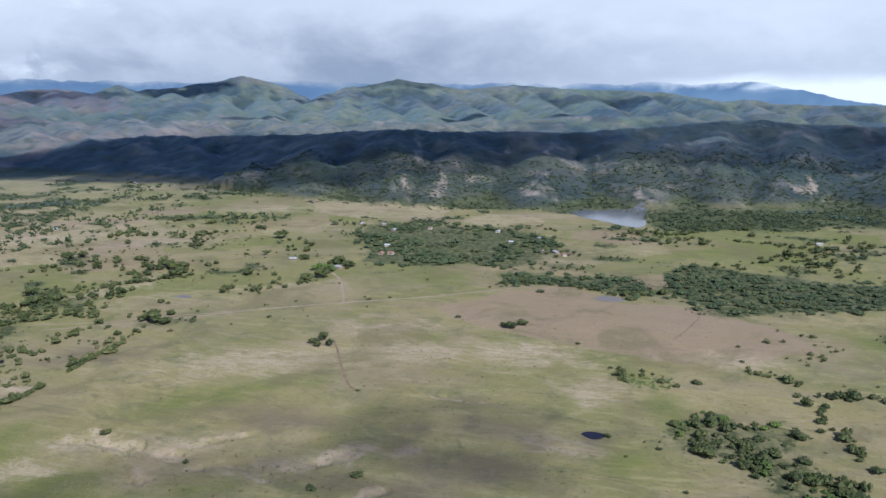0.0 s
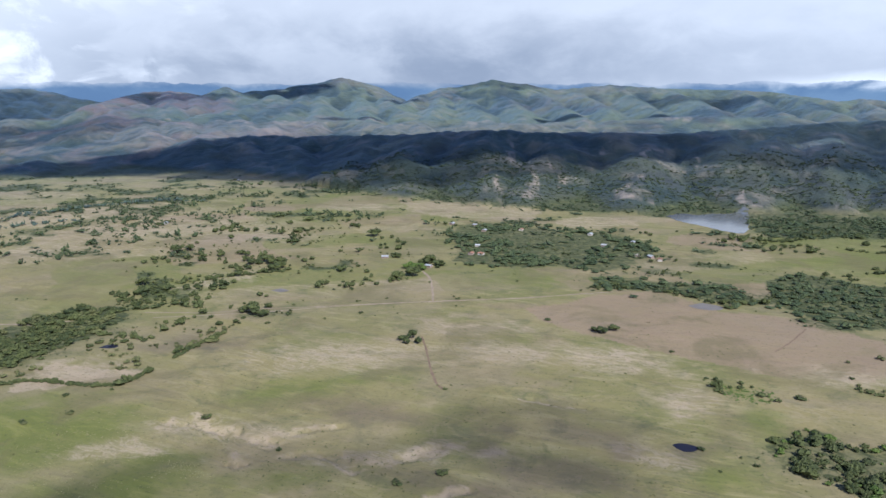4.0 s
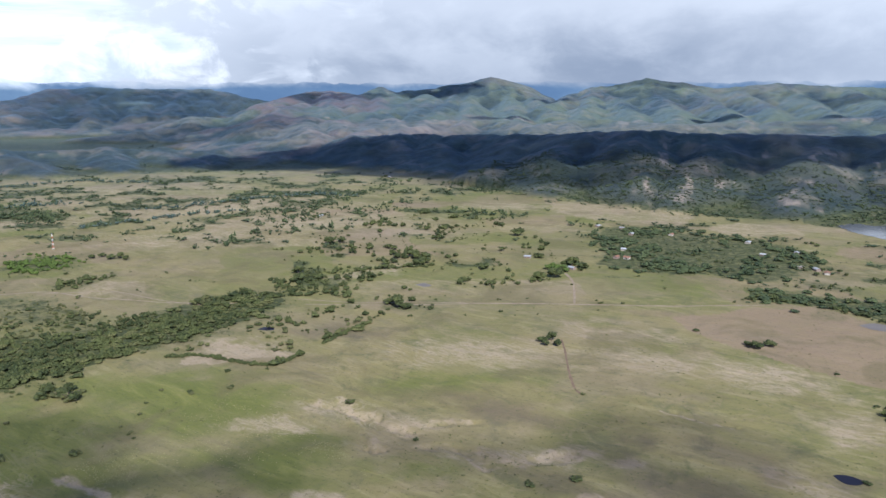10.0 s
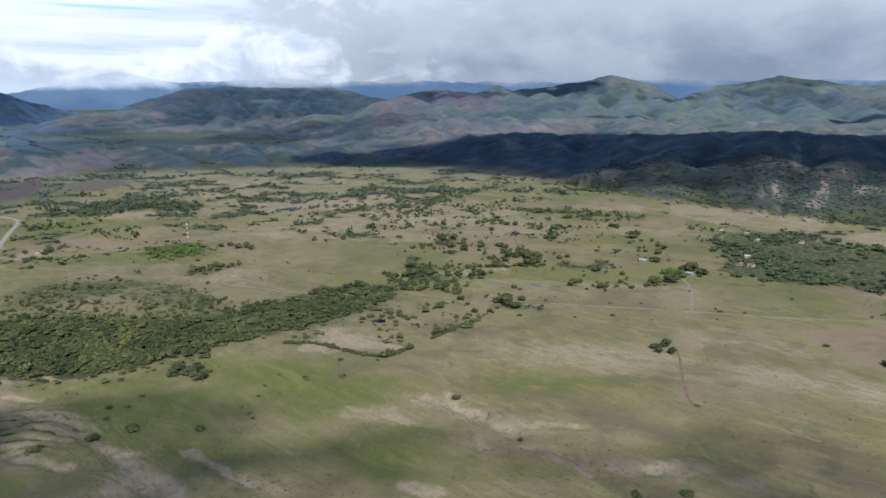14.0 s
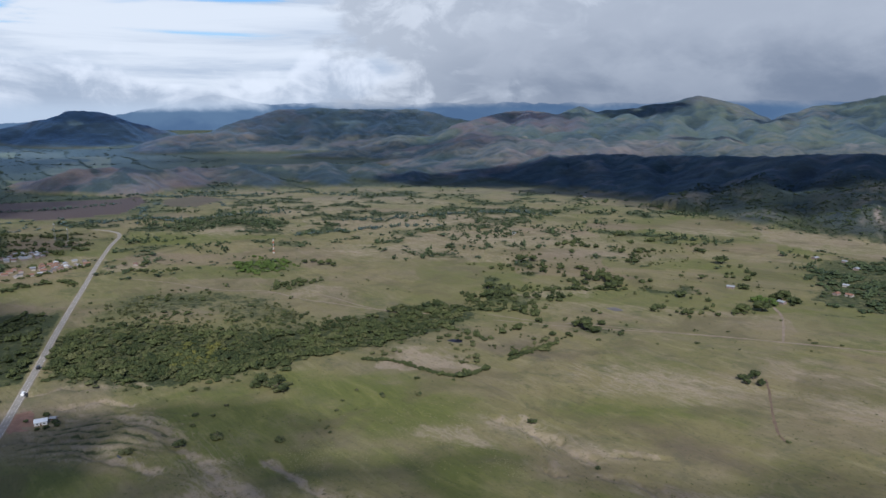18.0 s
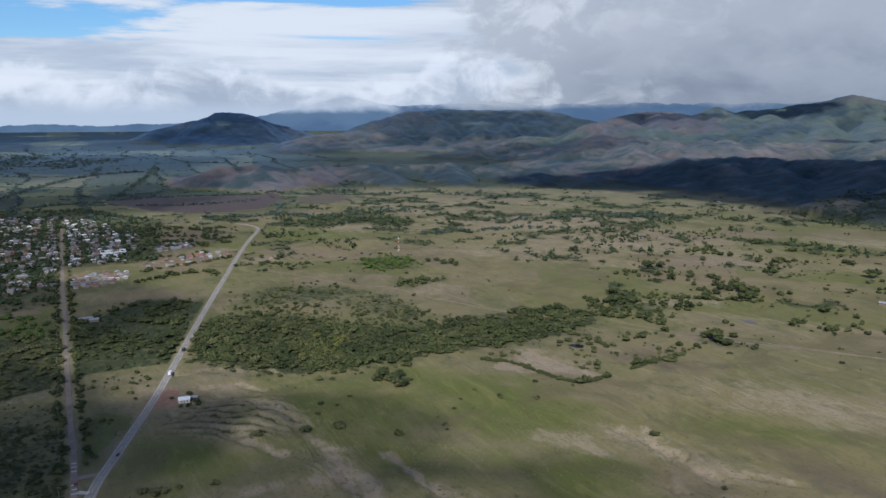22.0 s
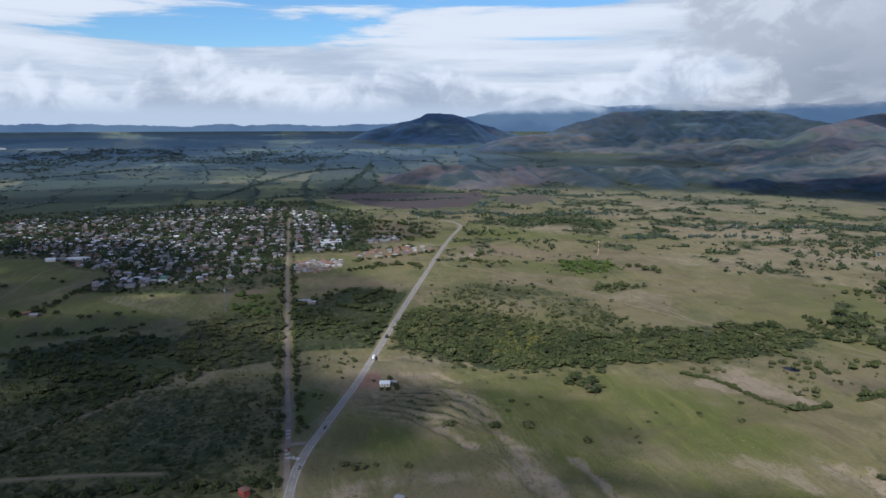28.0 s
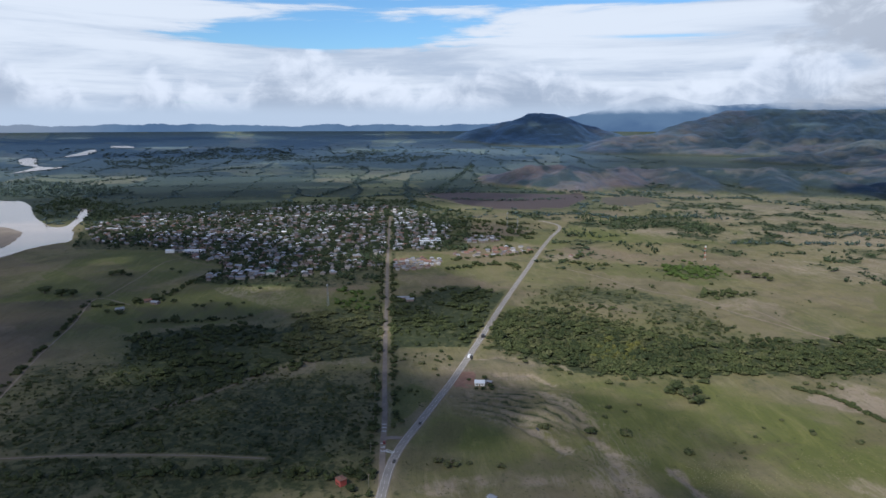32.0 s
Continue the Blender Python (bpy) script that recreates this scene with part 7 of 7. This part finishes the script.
put_house(gym, -1121, 133, deg, "green-roofed sports hall at the town edge", "building", "sports_hall")
put_house(house_kit(9, 8, 3.0, 0.3, False, ROOF_WHITE, WALL_WHITE), HOUSE_WHITE[0], HOUSE_WHITE[1], 62, "white flat-looking sheet-roofed farmhouse by the highway", "house", "farmhouse")
put_house(house_kit(5, 4, 2.4, 0.2, False, ROOF_GREY, WALL), HOUSE_WHITE[0] + 1, HOUSE_WHITE[1] + 9, 40, "small grey-roofed outhouse beside the farmhouse", "shed", "outhouse")
put_house(house_kit(6, 5, 4.6, 0.3, True, ROOF_TILE, WALL_RED), HOUSE_RED[0], HOUSE_RED[1], 20, "small two-storey red house among dark scrub", "house", "red_house")
put_house(house_kit(5, 4, 2.6, 0.2, False, ROOF_GREY, WALL_WHITE), SHED_NEAR[0], SHED_NEAR[1], 30, "small pale roadside shed on bare ground", "shed", "roadside_shed")
for at, kit, label in ((BARN_A, small_white, "white-roofed farmhouse beside pasture"), (BARN_B, small_white, "grey-roofed farm shed under trees"), (FARM_A, small_white, "white farmhouse among village trees"),
                       (FARM_B, small_tile, "tile-roofed farmhouse among village trees"), (FARM_C, small_white, "white farmhouse at the wood's edge"), (FARM_D, small_white, "white farmhouse among green fields"),
                       (FARM_E, farm_shed, "low grey farm shed on brown pasture"), (FARM_F, small_tile, "small clay-roofed roadside house beside bare earth"), (FARM_G, small_white, "small white-roofed farmhouse in a hedge"),
                       (FARM_H, small_white, "small pale farmhouse beside a lane"), (FARM_I, small_tile, "tile-roofed farmhouse in a hedge"), (SHED_FAR, farm_shed, "long grey farm shed on the far plain")):
    put_house(kit, at[0], at[1], random.uniform(0, 180), label, "farmhouse", "farmhouse")
    for k in range(4):
        a = random.uniform(0, 6.28)
        r = random.uniform(12, 24)
        plant(at[0] + r * math.cos(a), at[1] + r * math.sin(a), random.uniform(7, 12), LEAF, "shade tree beside a farmhouse", True, "farm trees")
for x, y, w in ((11, 6, 7), (14, -3, 6), (10, -8, 5), (-10, 9, 7), (17, 4, 5), (-12, -6, 5)):
    plant(HOUSE_WHITE[0] + x, HOUSE_WHITE[1] + y, w, LEAF, "garden tree close to the white farmhouse", True, "farm trees")
for outline, count, kits, label in ((SHANTY, 46, (KITS[2], KITS[7], KITS[0], small_tile), "small bare-brick house in a dusty new quarter"),
                                    (ROW_EAST, 34, (KITS[0], small_white, KITS[2]), "small sheet-roofed house in an outlying row"),
                                    (ROW_SOUTH, 34, (KITS[0], KITS[2], small_tile), "small house along the edge-of-town lane"),
                                    (WOOD_VILLAGE, 10, (KITS[0], small_white, small_tile), "village house half hidden by trees")):
    made, tries = [], 0
    xs, ys = zip(*outline)
    while len(made) < count and tries < 4000:
        tries += 1
        x, y = random.uniform(min(xs), max(xs)), random.uniform(min(ys), max(ys))
        if inside(np.array([x]), np.array([y]), outline)[0] and all((x - p) ** 2 + (y - q) ** 2 > 110 for p, q in made):
            made.append((x, y))
            put_house(random.choice(kits), x, y, deg + random.choice((0, 90)) + random.uniform(-6, 6), label, group="outlying houses")


# ---- masts, poles and vehicles ----
def rod(bm, a, b, r):
    a, b = Vector(a), Vector(b)
    q = (b - a).to_track_quat("Z", "Y").to_matrix().to_4x4()
    bmesh.ops.create_cone(bm, segments=5, radius1=r, radius2=r, depth=(b - a).length, cap_ends=True, matrix=Matrix.Translation((a + b) / 2) @ q)


def mast(at, tall, foot, label, plain=False):
    """A lattice mast in red and white sections, with aerials."""
    ob = tagged(new("radio_mast"), label, "mast")
    ob.matrix_basis = pose(at[0], at[1], float(land(*at)[0]), 0, 0, 20)
    n = 7
    for k in range(n):
        z0, z1 = tall * k / n, tall * (k + 1) / n
        w0, w1 = foot * (1 - 0.75 * k / n) / 2, foot * (1 - 0.75 * (k + 1) / n) / 2
        bm = bmesh.new()
        cs = ((-1, -1), (1, -1), (1, 1), (-1, 1))
        for i, (x, y) in enumerate(cs):
            x2, y2 = cs[(i + 1) % 4]
            rod(bm, (x * w0, y * w0, z0), (x * w1, y * w1, z1), 0.09)
            rod(bm, (x * w0, y * w0, z0), (x2 * w1, y2 * w1, z1), 0.05)
            rod(bm, (x * w1, y * w1, z1), (x2 * w1, y2 * w1, z1), 0.05)
        red = k % 2 == 1
        part("lattice_section", bm, STEEL if plain else STEEL_RED if red else STEEL_WHITE, ob, "" if plain else "red painted section" if red else "white painted section")
    bm = bmesh.new()
    rod(bm, (0, 0, tall), (0, 0, tall * 1.12), 0.1)
    part("aerial", bm, STEEL, ob)
    for a in (0.3, 2.4, 4.5):
        part("panel_antenna", boxed((1.1 * math.cos(a) - 0.2, 1.1 * math.sin(a) - 0.2, tall * 0.9, 1.1 * math.cos(a) + 0.2, 1.1 * math.sin(a) + 0.2, tall * 0.97)), STEEL_WHITE, ob)


mast(MAST_A, 26, 2.4, "slender red and white lattice radio mast on pasture")
mast(MAST_B, 34, 2.6, "tall grey steel lattice mast near town", True)
mast(MAST_C, 30, 2.6, "grey steel lattice mast near town", True)
mast(PYLON, 30, 2.6, "grey steel lattice mast among gardens", True)


def pole_row(line, start, stop, gap, off):
    made = None
    at = start
    while at < stop:
        p, turn = along(line, at)
        x, y = p.x - off * math.sin(turn), p.y + off * math.cos(turn)
        m = pose(x, y, float(land(x, y)[0]) - 0.2, 0, 0, math.degrees(turn))
        if made is None:
            made = tagged(new("utility_pole"), "slim weathered roadside utility pole with crossarm", "utility pole", "roadside poles")
            bm = bmesh.new()
            rod(bm, (0, 0, 0), (0, 0, 9.5), 0.14)
            part("post", bm, WOOD_POST, made)
            part("crossarm", boxed((-0.08, -1.0, 8.8, 0.08, 1.0, 8.95)), WOOD_POST, made)
            made.matrix_basis = m
        else:
            copy_thing(made, m)
        at += gap


pole_row(TOWN_ROAD, 30, 1100, 48, 8.5)


def wheel(bm, x, y, r):
    bmesh.ops.create_cone(bm, segments=12, radius1=r, radius2=r, depth=0.24, cap_ends=True,
                          matrix=Matrix.Translation((x, y, r)) @ Matrix.Rotation(radians(90), 4, "X"))


def car(at, line, paint, label, long=4.3, truck=False):
    ob = tagged(new("truck" if truck else "car"), label, "vehicle")
    pts = curve_points(line, 2.0)
    k = min(range(len(pts) - 1), key=lambda q: (pts[q].x - at[0]) ** 2 + (pts[q].y - at[1]) ** 2)
    t = pts[k + 1] - pts[k]
    side = Vector((t.y, -t.x, 0)).normalized() * (1.5 if line is HIGHWAY else 0.85)
    p = pts[k] + side
    ob.matrix_basis = pose(p.x, p.y, 0.39 if line is HIGHWAY else 0.29, 0, 0, math.degrees(math.atan2(t.y, t.x)))
    a, w = long / 2, 1.2 if truck else 0.88
    if truck:
        bm = boxed((-a, -w, 0.9, a * 0.55, w, 3.2))
        bmesh.ops.bevel(bm, geom=bm.edges[:], offset=0.06, segments=1, affect="EDGES")
        part("cargo_box", bm, paint, ob)
        bm = boxed((a * 0.58, -w * 0.95, 0.6, a, w * 0.95, 2.5))
        bmesh.ops.bevel(bm, geom=bm.edges[:], offset=0.15, segments=2, affect="EDGES")
        part("cab", bm, CAR_WHITE, ob)
        part("windscreen", boxed((a - 0.02, -w * 0.8, 1.5, a + 0.03, w * 0.8, 2.25)), GLASS_DARK, ob)
        r = 0.5
    else:
        bm = boxed((-a, -w, 0.35, a, w, 0.95))
        bmesh.ops.bevel(bm, geom=bm.edges[:], offset=0.16, segments=2, affect="EDGES")
        part("body", bm, paint, ob)
        bm = boxed((-a * 0.75, -w * 0.86, 0.9, a * 0.35, w * 0.86, 1.5))
        for v in bm.verts:
            if v.co.z > 1.2:
                v.co.x *= 0.72
                v.co.y *= 0.86
        part("cabin", bm, GLASS_DARK, ob)
        part("roof_panel", boxed((-a * 0.52, -w * 0.7, 1.49, a * 0.22, w * 0.7, 1.54)), paint, ob)
        r = 0.32
    for x in (-a * 0.62, a * 0.64):
        for y in (-w + 0.1, w - 0.1):
            bm = bmesh.new()
            wheel(bm, x, y, r)
            tyre = part("wheel", bm, RUBBER, ob)
            bm = bmesh.new()
            bmesh.ops.create_cone(bm, segments=10, radius1=r * 0.6, radius2=r * 0.6, depth=0.27, cap_ends=True,
                                  matrix=Matrix.Translation((x, y, r)) @ Matrix.Rotation(radians(90), 4, "X"))
            part("rim", bm, STEEL, tyre, "grey steel wheel rim")
    for y in (-w * 0.7, w * 0.7):
        part("headlight", boxed((a - 0.03, y - 0.15, 0.6, a + 0.02, y + 0.15, 0.78)), STEEL_WHITE, ob)


car(CAR_A, HIGHWAY, CAR_WHITE, "white box truck driving on the highway", 8.5, True)
car(CAR_B, HIGHWAY, CAR_DARK, "dark car near the road junction")
car(CAR_C, HIGHWAY, CAR_DARK, "dark car on the highway")
car(CAR_D, TOWN_ROAD, CAR_RED, "red car on the dusty town road")
car(CAR_E, HIGHWAY, CAR_DARK, "dark lorry on the highway at the wood's edge", 8.0, True)


# the bright grove beside the farm
for x, y, w in ((-18, -6, 14), (-10, -14, 16), (-2, -10, 15), (-14, -20, 13), (-24, -14, 12), (4, -20, 12)):
    plant(BARN_B[0] + x - 8, BARN_B[1] + y, w, LEAF_BRIGHT, "bright green leafy tree in a farm grove", True, "farm grove")


# ---- clouds overhead, out of view, whose shadows lie on the land ----
def cloud_material():
    m = bpy.data.materials.new("cloud")
    m.use_nodes = True
    m.node_tree.nodes.clear()
    g = Net(m.node_tree)
    at = g.node("ShaderNodeTexCoord").outputs["Object"]
    flat = g.stretch(at, (1, 1, 0))
    far = g.node("ShaderNodeVectorMath", operation="LENGTH")
    g.link(flat, far.inputs[0])
    rough = g.noise(g.node("ShaderNodeNewGeometry").outputs["Position"], 0.0035, 5, 0.6, 0.4)
    small = g.noise(g.node("ShaderNodeNewGeometry").outputs["Position"], 0.012, 5, 0.65, 0.5)
    ragged = g.math("ADD", g.math("MULTIPLY", g.math("SUBTRACT", rough, 0.5), 1.1), g.math("MULTIPLY", g.math("SUBTRACT", small, 0.5), 0.9))
    edge = g.math("SUBTRACT", g.math("ADD", far.outputs["Value"], ragged), 0.22)
    share = g.node("ShaderNodeSeparateColor")
    g.link(g.node("ShaderNodeObjectInfo").outputs["Color"], share.inputs[0])
    thick = g.math("MULTIPLY", g.math("MULTIPLY", g.span(edge, 1.0, 0.5), share.outputs[0]), g.span(far.outputs["Value"], 1.0, 0.85))
    white = g.node("ShaderNodeBsdfDiffuse")
    white.inputs["Color"].default_value = (0.85, 0.86, 0.88, 1)
    clear = g.node("ShaderNodeBsdfTransparent")
    blend = g.node("ShaderNodeMixShader")
    g.link(thick, blend.inputs[0])
    g.link(clear.outputs[0], blend.inputs[1])
    g.link(white.outputs[0], blend.inputs[2])
    g.link(blend.outputs[0], g.node("ShaderNodeOutputMaterial").inputs["Surface"])
    return m


CLOUD = cloud_material()
CLOUD_UP = 1500.0


def cloud(x, y, a, b, turn, thick=0.95, lift=0.0):
    """A shallow billowing cloud over the place whose shade falls on x, y."""
    n, rings = 48, 10
    verts = [(0, 0, 0)]
    for r in range(1, rings + 1):
        for k in range(n):
            t = 2 * math.pi * k / n
            s = r / rings
            px, py = s * math.cos(t), s * math.sin(t)
            verts.append((px, py, 0.10 * (1 - s * s) + 0.05 * noise.noise((px * 4 + x, py * 4 + y, 2))))
    quads = []
    for r in range(rings - 1):
        for k in range(n):
            i, j = 1 + r * n + k, 1 + r * n + (k + 1) % n
            quads.append((i, i + n, j + n, j))
    me = mesh_from("cloud", verts, quads, True)
    me.materials.append(CLOUD)
    ob = tagged(new("cloud", me), "grey-white drifting cloud high above the plain", "cloud", "clouds", "structure")
    ob.color = (thick, thick, thick, 1)
    up = (CLOUD_UP - lift) / math.tan(radians(SUN_EL))
    cx = x - math.sin(radians(SUN_AZ)) * up
    cy = y + math.cos(radians(SUN_AZ)) * up
    ob.matrix_basis = pose(cx, cy, CLOUD_UP, 0, 0, turn) @ Matrix.Diagonal((a, b, 500, 1))


def polar(az, d):
    return -math.sin(radians(az)) * d, math.cos(radians(az)) * d


# bearing and distance of the shaded land, half length across the view, half depth, thickness
for az, d, a, b, thick in (
        (12, 2420, 900, 340, 0.97), (24, 2680, 420, 300, 0.97), (31, 2640, 480, 230, 0.95), (-3, 2330, 420, 280, 0.9), (48, 2800, 850, 330, 0.25), (42, 4540, 880, 320, 0.4), (38, 3560, 620, 330, 0.5), (50, 3400, 800, 420, 0.25),
        (61, 4680, 520, 380, 0.72), (82, 3500, 1500, 600, 0.55), (90, 4300, 1400, 500, 0.75), (72, 4500, 900, 350, 0.4), (97, 680, 330, 330, 0.74), (97, 1300, 420, 330, 0.7), (57, 3800, 450, 300, 0.2), (93, 560, 130, 200, 0.5),
        (86, 1000, 380, 260, 0.62), (84, 1500, 700, 300, 0.5), (86, 2150, 1000, 380, 0.6), (-3, 470, 110, 65, 0.3), (5, 400, 140, 60, 0.25), (29, 420, 110, 40, 0.2), (44, 405, 100, 36, 0.3), (57, 420, 120, 50, 0.25), (76, 540, 130, 120, 0.5), (64, 500, 190, 120, 0.5), (80, 2500, 900, 260, 0.5), (8, 2060, 520, 210, 0.6),
        (-30, 2700, 600, 260, 0.6), (-19, 2350, 700, 300, 0.66),
        (70, 900, 120, 130, 0.2), (15, 2560, 560, 260, 0.9), (4, 2330, 420, 210, 0.9), (54, 3350, 500, 420, 0.25), (62, 2900, 500, 300, 0.25)):
    cloud(*polar(az, d), a, b, az, thick)
# the same for single slopes of the mountains
for az, d, a, b, thick in ((19.8, 4330, 300, 130, 0.9), (10.6, 4100, 130, 80, 0.85), (-2, 3560, 150, 60, 0.9), (-9.5, 3600, 110, 45, 0.85), (14.5, 3480, 190, 50, 0.7),
                           (28.5, 4200, 420, 130, 0.65), (-12, 4150, 420, 120, 0.55), (3, 4350, 300, 90, 0.5), (42, 4100, 620, 260, 0.3), (66, 4350, 520, 260, 0.4), (61, 4620, 420, 200, 0.75), (91, 830, 170, 110, 0.5), (69, 560, 75, 90, 0.5), (75, 4690, 900, 170, 0.75), (97, 4650, 1000, 220, 0.75), (42, 4480, 520, 160, 0.2), (57, 4000, 420, 260, 0.25)):
    x, y = polar(az, d)
    cloud(x, y, a, b, az, thick, float(land(x, y)[0]))
